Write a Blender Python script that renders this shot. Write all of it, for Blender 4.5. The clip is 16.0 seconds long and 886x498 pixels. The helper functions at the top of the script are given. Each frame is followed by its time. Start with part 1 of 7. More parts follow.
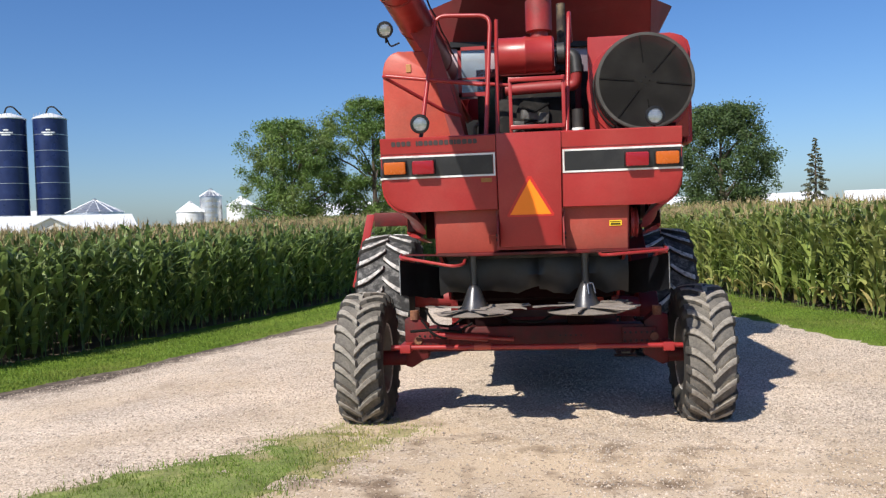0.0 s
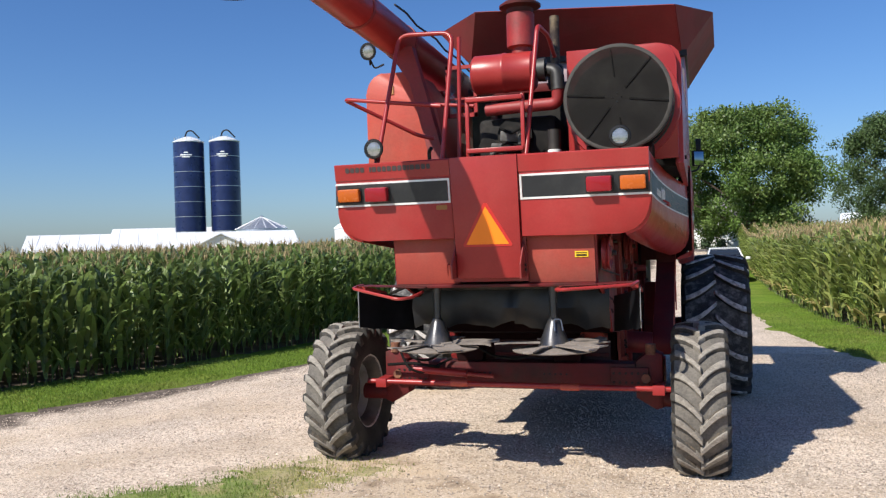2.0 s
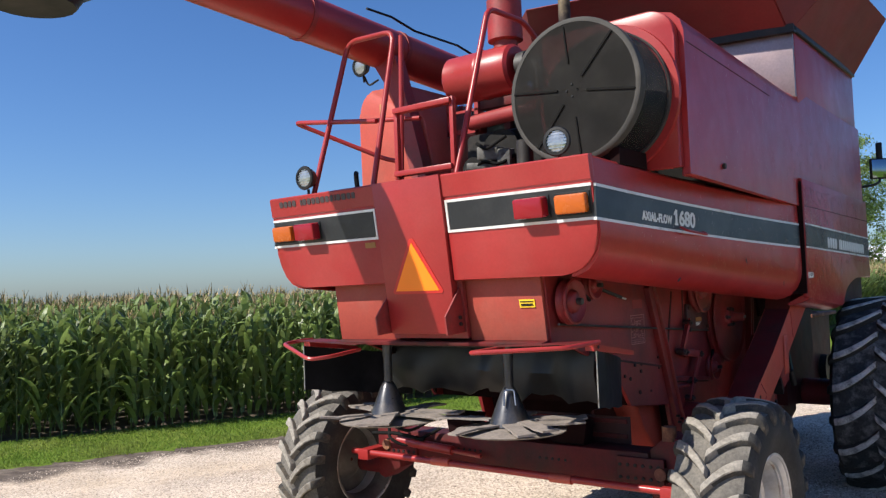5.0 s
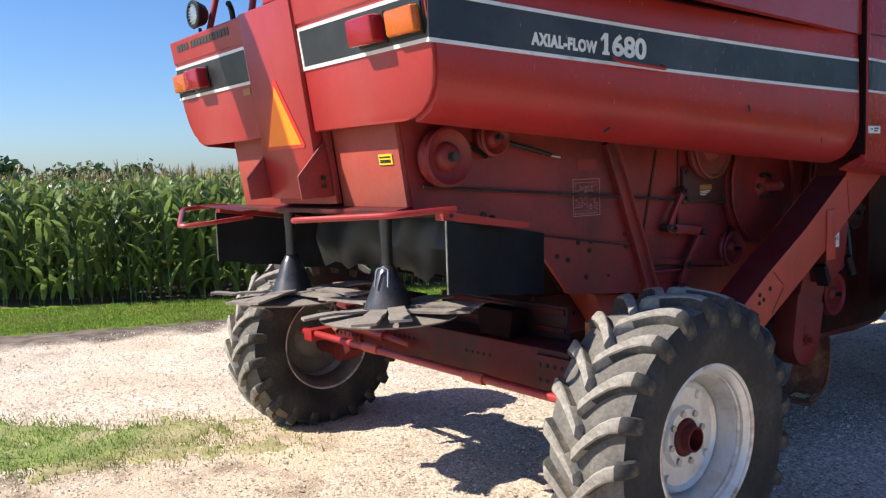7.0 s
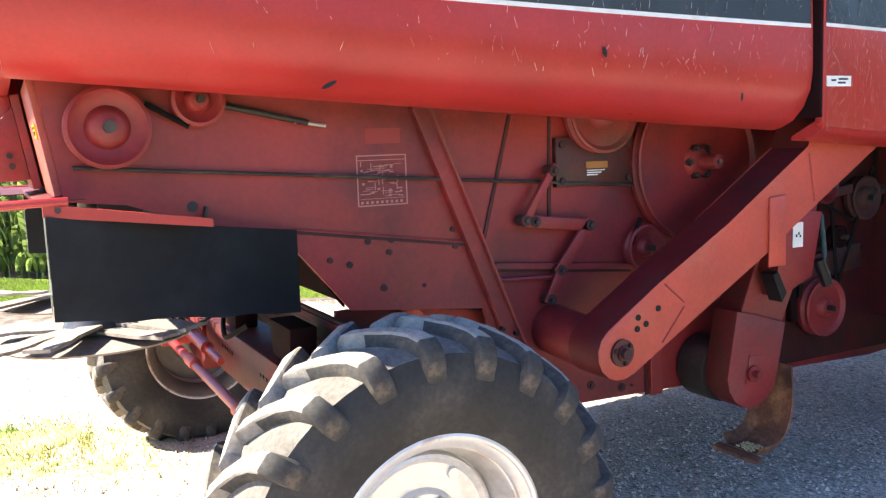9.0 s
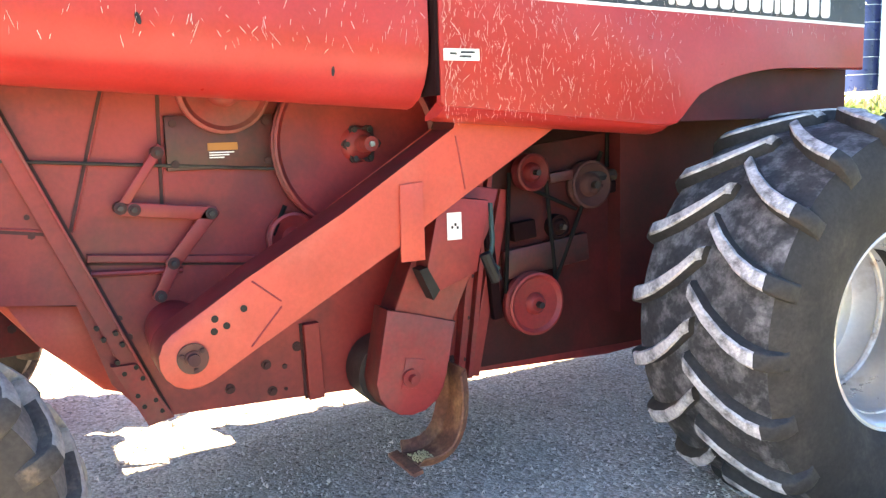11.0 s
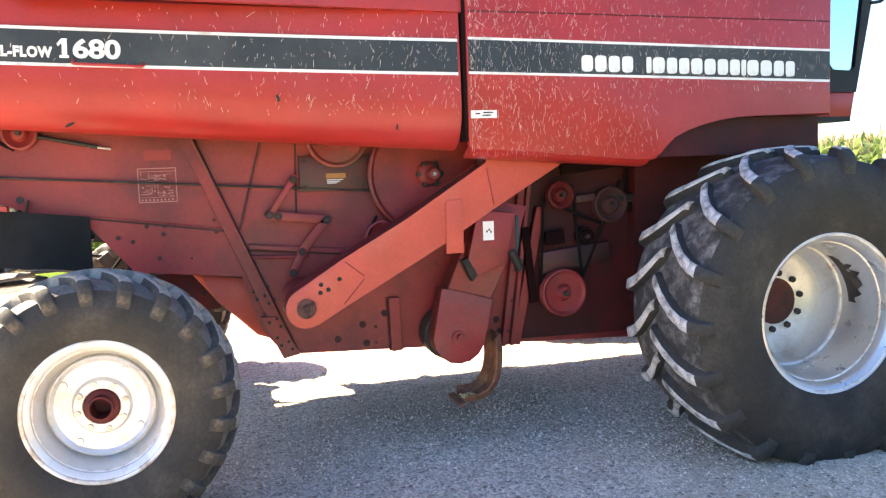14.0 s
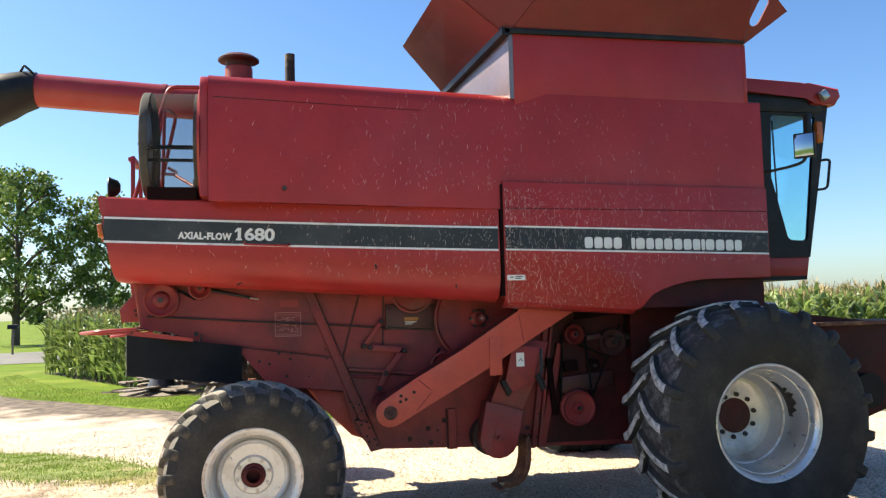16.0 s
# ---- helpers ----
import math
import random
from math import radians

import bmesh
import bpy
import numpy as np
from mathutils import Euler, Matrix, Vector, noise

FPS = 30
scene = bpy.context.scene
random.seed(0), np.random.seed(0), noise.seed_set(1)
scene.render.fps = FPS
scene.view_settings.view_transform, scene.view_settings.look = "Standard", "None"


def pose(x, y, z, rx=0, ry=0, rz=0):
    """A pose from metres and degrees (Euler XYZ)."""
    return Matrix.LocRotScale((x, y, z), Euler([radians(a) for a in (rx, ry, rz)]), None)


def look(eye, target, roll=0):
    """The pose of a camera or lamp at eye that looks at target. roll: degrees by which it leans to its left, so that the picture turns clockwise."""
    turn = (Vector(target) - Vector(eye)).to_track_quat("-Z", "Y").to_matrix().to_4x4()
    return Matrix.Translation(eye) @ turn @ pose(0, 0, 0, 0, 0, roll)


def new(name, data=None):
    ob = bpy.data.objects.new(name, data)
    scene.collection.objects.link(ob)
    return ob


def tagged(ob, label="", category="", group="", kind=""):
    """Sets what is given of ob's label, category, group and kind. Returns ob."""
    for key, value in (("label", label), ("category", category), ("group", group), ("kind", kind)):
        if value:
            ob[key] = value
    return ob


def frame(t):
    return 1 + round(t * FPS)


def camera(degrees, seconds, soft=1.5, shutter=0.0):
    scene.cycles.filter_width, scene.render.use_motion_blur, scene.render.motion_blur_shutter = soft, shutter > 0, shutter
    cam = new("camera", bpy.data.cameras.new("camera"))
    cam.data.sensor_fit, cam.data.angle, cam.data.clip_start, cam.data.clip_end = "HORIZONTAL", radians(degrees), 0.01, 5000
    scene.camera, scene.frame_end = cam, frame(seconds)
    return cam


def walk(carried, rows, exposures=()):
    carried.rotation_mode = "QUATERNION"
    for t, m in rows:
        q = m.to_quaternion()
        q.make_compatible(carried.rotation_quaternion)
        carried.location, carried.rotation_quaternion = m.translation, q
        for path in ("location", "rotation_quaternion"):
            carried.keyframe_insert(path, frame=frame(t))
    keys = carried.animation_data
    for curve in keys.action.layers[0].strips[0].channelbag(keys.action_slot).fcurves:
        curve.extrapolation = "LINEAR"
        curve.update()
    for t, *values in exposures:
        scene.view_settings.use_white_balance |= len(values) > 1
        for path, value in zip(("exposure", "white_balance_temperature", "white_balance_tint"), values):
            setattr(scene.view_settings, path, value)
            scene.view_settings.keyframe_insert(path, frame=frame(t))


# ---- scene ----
cam = camera(56.0, 16.0, soft=1.3)
METRES, EYE, TILT, LEAN, TURN = 14.463, 1.92, 0.0, 0.0, 6.3
ROWS = [
    (0.0, 0.0, 0.0, 0.0, -0.06, -1.72, 1.94),
    (0.5, 0.0276, 0.0106, 0.0014, 1.26, -1.36, 2.38),
    (1.0, 0.0601, 0.0154, 0.0022, 4.45, -1.22, 1.82),
    (1.5, 0.0854, 0.0294, 0.0022, 8.86, -0.78, 1.12),
    (2.0, 0.1154, 0.0395, 0.0043, 10.93, -0.28, 1.69),
    (2.5, 0.1448, 0.0514, 0.0064, 12.79, -0.23, 2.27),
    (3.0, 0.1638, 0.0786, 0.0067, 16.62, 0.37, 1.81),
    (3.2, 0.1716, 0.0897, 0.0069, 18.643, 1.047, 1.919),
    (5.3, 0.2620, 0.2130, 0.0017, 33.288, 2.293, 2.123),
    (5.5, 0.2682, 0.2263, -0.0, 34.33, 1.37, 2.26),
    (6.0, 0.2849, 0.2578, 0.0002, 38.36, -0.61, 2.43),
    (6.5, 0.3007, 0.2895, -0.0022, 41.93, -3.06, 2.13),
    (7.0, 0.3026, 0.3244, -0.0083, 45.26, -5.06, 1.89),
    (7.5, 0.305, 0.3583, -0.0103, 49.66, -6.11, 2.0),
    (8.0, 0.3074, 0.3918, -0.0101, 52.59, -7.16, 1.54),
    (8.5, 0.3075, 0.4281, -0.0089, 54.59, -6.58, 1.2),
    (9.0, 0.3177, 0.4646, -0.0111, 55.63, -6.67, 2.21),
    (9.5, 0.3242, 0.4972, -0.0119, 55.44, -7.17, 1.81),
    (10.0, 0.3312, 0.5269, -0.0116, 54.63, -7.01, 1.82),
    (10.2, 0.3369, 0.5370, -0.0132, 54.712, -7.150, 1.828),
    (12.3, 0.3942, 0.5921, -0.0149, 59.549, -8.429, 2.242),
    (12.5, 0.4007, 0.5894, -0.0156, 60.13, -7.71, 2.23),
    (13.0, 0.4218, 0.5785, -0.0152, 61.83, -6.7, 2.16),
    (13.5, 0.4451, 0.5703, -0.0158, 64.83, -6.39, 2.28),
    (14.0, 0.4752, 0.5634, -0.0155, 68.59, -5.52, 2.0),
    (14.5, 0.5061, 0.5494, -0.0133, 71.2, -3.43, 2.15),
    (15.0, 0.5454, 0.5387, -0.0114, 73.02, -0.13, 1.69),
    (15.5, 0.5778, 0.5301, -0.0121, 73.13, 2.27, 1.57),
    (16.0, 0.6059, 0.5146, -0.0119, 71.92, 4.15, 1.47),
]
EXPOSURES = [(0.0, 0.30, 6450, 10), (3.0, 0.36, 6350, 10), (5.5, 0.53, 6450, 10), (7.0, 0.79, 6500, 10), (7.5, 0.95, 6600, 10), (8.0, 1.11, 6700, 10), (8.5, 1.54, 6850, 10), (9.0, 2.3, 7000, 10), (9.5, 2.98, 7300, 10), (10.0, 3.35, 8500, 10),
             (12.5, 3.12, 8600, 10), (13.5, 2.88, 8200, 10), (14.5, 2.4, 8300, 10), (15.0, 1.85, 8200, 10), (15.5, 1.55, 8000, 8), (16.0, 1.28, 7600, 5)]
walk(cam, [(t, pose(0.03, -7.16, EYE, TILT, LEAN, TURN) @ pose(METRES * x, METRES * y, METRES * z, 90 + pitch, roll, yaw)) for t, x, y, z, yaw, pitch, roll in ROWS], EXPOSURES)

# ---- world and sun ----
SUN_WAY = Vector((0.52, 0.90, -1.0)).normalized()  # the way the sunlight travels
world = bpy.data.worlds.new("sky")
scene.world = world
world.use_nodes = True
wn = world.node_tree
sky = wn.nodes.new("ShaderNodeTexSky")
sky.sky_type, sky.sun_disc = "NISHITA", False
sky.sun_elevation = math.asin(-SUN_WAY.z)
sky.sun_rotation = math.atan2(-SUN_WAY.x, -SUN_WAY.y)
sky.altitude, sky.air_density, sky.dust_density, sky.ozone_density = 0, 1.0, 0.8, 3.5
deep = wn.nodes.new("ShaderNodeHueSaturation")  # the clear, deep blue of a dry late-summer day
deep.inputs["Saturation"].default_value = 1.15
wn.links.new(sky.outputs["Color"], deep.inputs["Color"])
cool = wn.nodes.new("ShaderNodeMix")
cool.data_type, cool.blend_type = "RGBA", "MULTIPLY"
cool.inputs[0].default_value, cool.inputs[7].default_value = 1.0, (0.81, 0.945, 1.19, 1)
wn.links.new(deep.outputs["Color"], cool.inputs[6])
wn.links.new(cool.outputs[2], wn.nodes["Background"].inputs["Color"])
wn.nodes["Background"].inputs["Strength"].default_value = 0.083
sun = new("sun", bpy.data.lights.new("sun", "SUN"))
sun.data.energy, sun.data.angle, sun.data.color = 5.2, radians(0.55), (1.0, 0.94, 0.84)
sun.matrix_world = look((0, 0, 50), Vector((0, 0, 50)) + SUN_WAY)

# ---- materials ----
def material(name, base, rough=0.5, metal=0.0, vary=0.0, scale=3.0, second=None, second_scale=0.6, amount=0.5, fine=0.0, bump=0.0, bump_scale=40.0, coat=0.0, stretch=(1, 1, 1), spec=0.5, random_tint=0.0, thin=0.0, wave=0.0):
    """A painted, worn or natural surface: base colour, large blotches towards a second colour, fine grain and relief."""
    m = bpy.data.materials.new(name)
    m.use_nodes = True
    nt = m.node_tree
    n, l = nt.nodes, nt.links
    bsdf = n["Principled BSDF"]
    co = n.new("ShaderNodeTexCoord")
    mp = n.new("ShaderNodeMapping")
    mp.inputs["Scale"].default_value = stretch
    l.new(co.outputs["Object"], mp.inputs["Vector"])
    def tex(sc, detail=6, rough_=0.6):
        t = n.new("ShaderNodeTexNoise")
        t.inputs["Scale"].default_value, t.inputs["Detail"].default_value, t.inputs["Roughness"].default_value = sc, detail, rough_
        l.new(mp.outputs["Vector"], t.inputs["Vector"])
        return t
    def mix(kind, fac, a, b):
        x = n.new("ShaderNodeMix")
        x.data_type, x.blend_type = "RGBA", kind
        for sock, v in ((x.inputs[0], fac), (x.inputs[6], a), (x.inputs[7], b)):
            if hasattr(v, "is_output"):
                l.new(v, sock)
            else:
                sock.default_value = v if isinstance(v, float) else (*v[:3], 1)
        return x.outputs[2]
    colour = None
    if second is not None:
        r = n.new("ShaderNodeValToRGB")
        r.color_ramp.elements[0].position, r.color_ramp.elements[1].position = 0.62 - 0.3 * amount, 0.72 - 0.12 * amount
        l.new(tex(second_scale, 8, 0.65).outputs["Fac"], r.inputs["Fac"])
        colour = mix("MIX", r.outputs["Color"], base, second)
    else:
        colour = mix("MIX", 0.0, base, base)
    if vary:
        r = n.new("ShaderNodeMapRange")
        r.inputs["From Min"].default_value, r.inputs["From Max"].default_value = 0.3, 0.7
        r.inputs["To Min"].default_value, r.inputs["To Max"].default_value = 1 - vary, 1 + vary
        l.new(tex(scale).outputs["Fac"], r.inputs["Value"])
        colour = mix("MULTIPLY", 1.0, colour, r.outputs["Result"])
    if fine:
        r = n.new("ShaderNodeMapRange")
        r.inputs["From Min"].default_value, r.inputs["From Max"].default_value = 0.3, 0.7
        r.inputs["To Min"].default_value, r.inputs["To Max"].default_value = 1 - fine, 1 + fine
        l.new(tex(bump_scale, 3).outputs["Fac"], r.inputs["Value"])
        colour = mix("MULTIPLY", 1.0, colour, r.outputs["Result"])
    if random_tint:
        info = n.new("ShaderNodeNewGeometry")
        r = n.new("ShaderNodeMapRange")
        r.inputs["To Min"].default_value, r.inputs["To Max"].default_value = 1 - random_tint, 1 + random_tint
        l.new(info.outputs["Random Per Island"], r.inputs["Value"])
        colour = mix("MULTIPLY", 1.0, colour, r.outputs["Result"])
    l.new(colour, bsdf.inputs["Base Color"])
    rr = n.new("ShaderNodeMapRange")
    rr.inputs["To Min"].default_value, rr.inputs["To Max"].default_value = max(0.02, rough - 0.12), min(1, rough + 0.12)
    l.new(tex(scale * 2.3).outputs["Fac"], rr.inputs["Value"])
    l.new(rr.outputs["Result"], bsdf.inputs["Roughness"])
    bsdf.inputs["Metallic"].default_value = metal
    if thin:  # leaves let light through
        tr = n.new("ShaderNodeBsdfTranslucent")
        l.new(colour, tr.inputs["Color"])
        mx = n.new("ShaderNodeMixShader")
        mx.inputs["Fac"].default_value = thin
        l.new(bsdf.outputs["BSDF"], mx.inputs[1])
        l.new(tr.outputs["BSDF"], mx.inputs[2])
        l.new(mx.outputs["Shader"], n["Material Output"].inputs["Surface"])
    bsdf.inputs["Coat Weight"].default_value = coat
    bsdf.inputs["Specular IOR Level"].default_value = spec
    if bump:
        b = n.new("ShaderNodeBump")
        b.inputs["Strength"].default_value, b.inputs["Distance"].default_value = min(1.0, bump * 10), 0.1 * bump
        l.new(tex(bump_scale, 5).outputs["Fac"], b.inputs["Height"])
        l.new(b.outputs["Normal"], bsdf.inputs["Normal"])
        if wave:  # sheet metal is never quite flat
            w = n.new("ShaderNodeBump")
            w.inputs["Strength"].default_value, w.inputs["Distance"].default_value = 1.0, wave
            l.new(tex(2.1, 2, 0.4).outputs["Fac"], w.inputs["Height"])
            l.new(w.outputs["Normal"], b.inputs["Normal"])
    return m


RED = material("red_paint", (0.31, 0.024, 0.023), 0.34, 0, 0.10, 2.2, (0.33, 0.044, 0.038), 0.9, 0.45, 0.06, 0.006, 60, spec=0.45, wave=0.012)
RED_SIDE = material("red_paint_dusty", (0.34, 0.026, 0.025), 0.33, 0, 0.12, 2.5, (0.33, 0.034, 0.036), 1.1, 0.55, 0.08, 0.006, 70, spec=0.33, wave=0.016)
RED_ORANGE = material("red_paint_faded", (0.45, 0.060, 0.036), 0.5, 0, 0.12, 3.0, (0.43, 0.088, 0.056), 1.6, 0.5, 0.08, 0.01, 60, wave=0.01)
RED_DARK = material("red_frame_paint", (0.26, 0.022, 0.022), 0.55, 0, 0.18, 3.5, (0.15, 0.05, 0.04), 1.8, 0.55, 0.12, 0.012, 50)
RED_INNER = material("red_paint_greasy", (0.245, 0.0205, 0.0195), 0.5, 0, 0.2, 2.6, (0.13, 0.013, 0.016), 1.7, 0.5, 0.10, 0.012, 45, wave=0.016)
BLACK = material("black_paint", (0.008, 0.008, 0.009), 0.5, 0, 0.25, 4, (0.025, 0.022, 0.02), 2.0, 0.4, spec=0.3)
# darker copy of the red paint: shade on undersides put into the colour
RED_IN_SHADE = material("red_paint_darkened_for_shade", (0.11, 0.009, 0.010), 0.6, 0, 0.25, 3.0, (0.05, 0.018, 0.014), 2.2, 0.55, 0.12, 0.012, 50, spec=0.3)
# greasy red, darkened further so the colour holds the compartment's shade
RED_SHADE = material("red_sheet_grease_and_shade", (0.062, 0.0075, 0.0075), 0.65, 0, 0.25, 3.0, (0.03, 0.009, 0.008), 2.0, 0.5, 0.12, 0.01, 50, spec=0.3)
STRIPE = material("charcoal_stripe", (0.016, 0.018, 0.020), 0.42, 0, 0.15, 3, (0.042, 0.043, 0.043), 1.6, 0.5, 0.1, 0.004, 80)
WHITE = material("white_vinyl", (0.72, 0.72, 0.70), 0.5, 0, 0.08, 6, (0.5, 0.47, 0.43), 5, 0.3)
LETTER_DARK = material("grey_black_vinyl", (0.05, 0.035, 0.035), 0.5)
RUBBER = material("tyre_rubber", (0.017, 0.0168, 0.0165), 0.8, 0, 0.3, 5, (0.048, 0.043, 0.036), 2.8, 0.5, 0.25, 0.02, 60)
RUBBER_DUSTY = material("dusty_tread_rubber", (0.135, 0.122, 0.105), 0.95, 0, 0.25, 6, (0.09, 0.08, 0.068), 5.0, 0.5, 0.25, 0.03, 60)
LUG_SIDE = material("dirty_lug_shoulder", (0.045, 0.042, 0.038), 0.95, 0, 0.3, 9, (0.15, 0.115, 0.078), 7.0, 0.5, 0.3, 0.03, 60)
LUG_DUSTY = material("dusty_lug_rubber", (0.26, 0.235, 0.20), 0.95, 0, 0.25, 7, (0.12, 0.105, 0.085), 6.0, 0.45, 0.2, 0.03, 70)
TREAD_FRONT = material("mottled_tread_rubber", (0.032, 0.032, 0.032), 0.85, 0, 0.35, 8, (0.16, 0.155, 0.15), 9, 0.5, 0.3, 0.03, 60)
RUBBER_LUG = material("worn_lug_rubber", (0.52, 0.50, 0.475), 0.85, 0, 0.35, 7, (0.10, 0.095, 0.09), 9.0, 0.45, 0.25, 0.03, 70)
CURTAIN = material("black_rubber_sheet", (0.006, 0.0065, 0.0085), 0.55, 0, 0.3, 3, (0.014, 0.015, 0.018), 2.0, 0.4, 0.15, 0.03, 12, spec=0.22)
# lighter copy of CURTAIN: the sunlit tone of the back put into the colour
BACK_CURTAIN = material("sunlit_rubber_curtain", (0.011, 0.012, 0.014), 0.40, 0, 0.3, 3, (0.022, 0.023, 0.025), 2.0, 0.4, 0.15, 0.03, 12)
PLASTIC = material("black_plastic", (0.013, 0.0125, 0.012), 0.5, 0, 0.25, 2.5, (0.055, 0.051, 0.047), 2.2, 0.5, 0.15, 0.01, 50)
RIM_BARREL = material("worn_silver_barrel", (0.60, 0.60, 0.60), 0.3, 0.7, 0.10, 4, (0.20, 0.16, 0.12), 1.5, 0.12, 0.05, 0.01, 50)
# dirty rim back, darkened further for the shade inside the wheel
RIM_BACK = material("dirty_shaded_rim_back", (0.15, 0.138, 0.122), 0.5, 0.3, 0.25, 5, (0.10, 0.085, 0.07), 3.5, 0.4)
RIM = material("silver_rim_paint", (0.64, 0.635, 0.615), 0.33, 0.4, 0.08, 4, (0.46, 0.43, 0.39), 3.5, 0.3, 0.05, 0.01, 50)
RUST = material("rusty_steel", (0.16, 0.06, 0.035), 0.85, 0, 0.35, 9, (0.32, 0.15, 0.07), 6, 0.5, 0.25, 0.03, 60)
STEEL = material("bare_steel", (0.42, 0.42, 0.42), 0.32, 0.9, 0.2, 8, (0.2, 0.16, 0.13), 7, 0.35)
CONE = material("polished_dark_steel", (0.07, 0.07, 0.075), 0.3, 0.6, 0.25, 5, (0.14, 0.12, 0.10), 4, 0.4, 0.1, 0.01, 60)
STEEL_DARK = material("dark_worn_steel", (0.02, 0.016, 0.014), 0.6, 0.05, 0.25, 5, (0.065, 0.055, 0.046), 4, 0.4, 0.1, 0.01, 60)
BELT = material("drive_belt_rubber", (0.007, 0.0065, 0.0062), 0.85, 0, 0.3, 8, spec=0.15)
BAT = material("worn_belting", (0.235, 0.20, 0.172), 0.9, 0, 0.3, 6, (0.14, 0.118, 0.10), 6, 0.5, 0.2, 0.03, 50)
ENGINE = material("engine_grime", (0.016, 0.015, 0.014), 0.65, 0.1, 0.35, 6, (0.03, 0.025, 0.022), 6, 0.4, spec=0.15)
TANK_STEEL = material("bright_tank_sheet", (0.27, 0.205, 0.205), 0.42, 0.75, 0.12, 3, (0.21, 0.15, 0.145), 1.5, 0.4, 0.08, 0.004, 60)
ALU = material("alloy_casting", (0.5, 0.5, 0.48), 0.45, 0.7, 0.2, 12)
AMBER = material("amber_lens", (0.46, 0.10, 0.01), 0.25, 0, 0.05, 8)
REDLENS = material("red_lens", (0.26, 0.008, 0.016), 0.2, 0, 0.05, 8)
TRI_ORANGE = material("fluorescent_orange", (1.0, 0.24, 0.005), 0.5, 0, 0.04, 5)
TRI_RED = material("reflective_red", (0.52, 0.025, 0.02), 0.4, 0, 0.05, 5)
YELLOW = material("yellow_label", (0.85, 0.55, 0.02), 0.5)
PAPER = material("paper_white", (0.75, 0.74, 0.70), 0.6, 0, 0.1, 9)
TEAL = material("green_wire", (0.012, 0.035, 0.03), 0.5)
# greasy red-black, also used where shade is painted as colour
GRIME_AND_SHADE = material("red_black_grime_and_shade", (0.05, 0.012, 0.011), 0.75, 0, 0.3, 4, (0.018, 0.010, 0.009), 2.0, 0.5, 0.1, 0.01, 40)
# greasy red-black; most of its darkness is underbody shade put into the colour
BELLY = material("greasy_shaded_belly", (0.014, 0.004, 0.0045), 0.85, 0, 0.3, 4, (0.008, 0.004, 0.004), 2.0, 0.5, 0.1, 0.01, 40, spec=0.1)
OILY = material("oily_red_cover", (0.085, 0.014, 0.013), 0.5, 0, 0.3, 4, (0.02, 0.012, 0.011), 4.0, 0.6, 0.15, 0.01, 50)
SOOT = material("sooty_exhaust", (0.05, 0.035, 0.03), 0.75, 0.3, 0.3, 9, (0.26, 0.2, 0.12), 5, 0.4)


def glass(name, colour, rough=0.03):
    m = bpy.data.materials.new(name)
    m.use_nodes = True
    b = m.node_tree.nodes["Principled BSDF"]
    b.inputs["Base Color"].default_value = (*colour, 1)
    b.inputs["Roughness"].default_value = rough
    b.inputs["Transmission Weight"].default_value = 1.0
    b.inputs["IOR"].default_value = 1.4
    return m


GLASS = glass("tinted_cab_glass", (0.62, 0.90, 0.95))
LENS = material("lamp_glass", (0.36, 0.37, 0.37), 0.12, 0.6, 0.25, 30)
def mesh_screen(name, colour, open_share):
    """Fine woven wire: part of the light goes straight through."""
    m = bpy.data.materials.new(name)
    m.use_nodes = True
    n, l = m.node_tree.nodes, m.node_tree.links
    co, dust, tone = n.new("ShaderNodeTexCoord"), n.new("ShaderNodeTexNoise"), n.new("ShaderNodeValToRGB")
    dust.inputs["Scale"].default_value, dust.inputs["Detail"].default_value = 3.5, 8
    l.new(co.outputs["Object"], dust.inputs["Vector"])
    l.new(dust.outputs["Fac"], tone.inputs["Fac"])
    tone.color_ramp.elements[0].position, tone.color_ramp.elements[1].position = 0.42, 0.72
    tone.color_ramp.elements[0].color, tone.color_ramp.elements[1].color = (*colour, 1), (*(1.8 * v for v in colour), 1)
    l.new(tone.outputs["Color"], n["Principled BSDF"].inputs["Base Color"])
    n["Principled BSDF"].inputs["Roughness"].default_value = 0.6
    tr, mx = n.new("ShaderNodeBsdfTransparent"), n.new("ShaderNodeMixShader")
    mx.inputs["Fac"].default_value = open_share
    l.new(n["Principled BSDF"].outputs["BSDF"], mx.inputs[1])
    l.new(tr.outputs["BSDF"], mx.inputs[2])
    l.new(mx.outputs["Shader"], n["Material Output"].inputs["Surface"])
    return m


SCREEN = mesh_screen("woven_wire_screen", (0.012, 0.012, 0.012), 0.60)
FACE = mesh_screen("perforated_sheet", (0.105, 0.099, 0.092), 0.12)
DRUM = material("dusty_drum_paint", (0.050, 0.047, 0.043), 0.75, 0, 0.2, 4, (0.085, 0.078, 0.070), 3.0, 0.4, spec=0.3)
# fields and yard
SOIL = material("shaded_field_soil", (0.075, 0.055, 0.038), 0.95, 0, 0.3, 2.0, (0.12, 0.09, 0.06), 1.5, 0.5, 0.3, 0.05, 30)
LEAF = material("corn_leaf", (0.175, 0.24, 0.072), 0.42, 0, 0.2, 0.6, (0.19, 0.245, 0.08), 0.9, 0.5, random_tint=0.5, thin=0.38, spec=0.45)
LEAF_PALE = material("ripening_corn_leaf", (0.22, 0.275, 0.07), 0.38, 0, 0.2, 0.6, (0.31, 0.32, 0.11), 0.9, 0.5, random_tint=0.4, thin=0.35)
LEAF_DRY = material("dry_corn_leaf", (0.36, 0.30, 0.11), 0.7, 0, 0.25, 0.8, random_tint=0.35, thin=0.3)
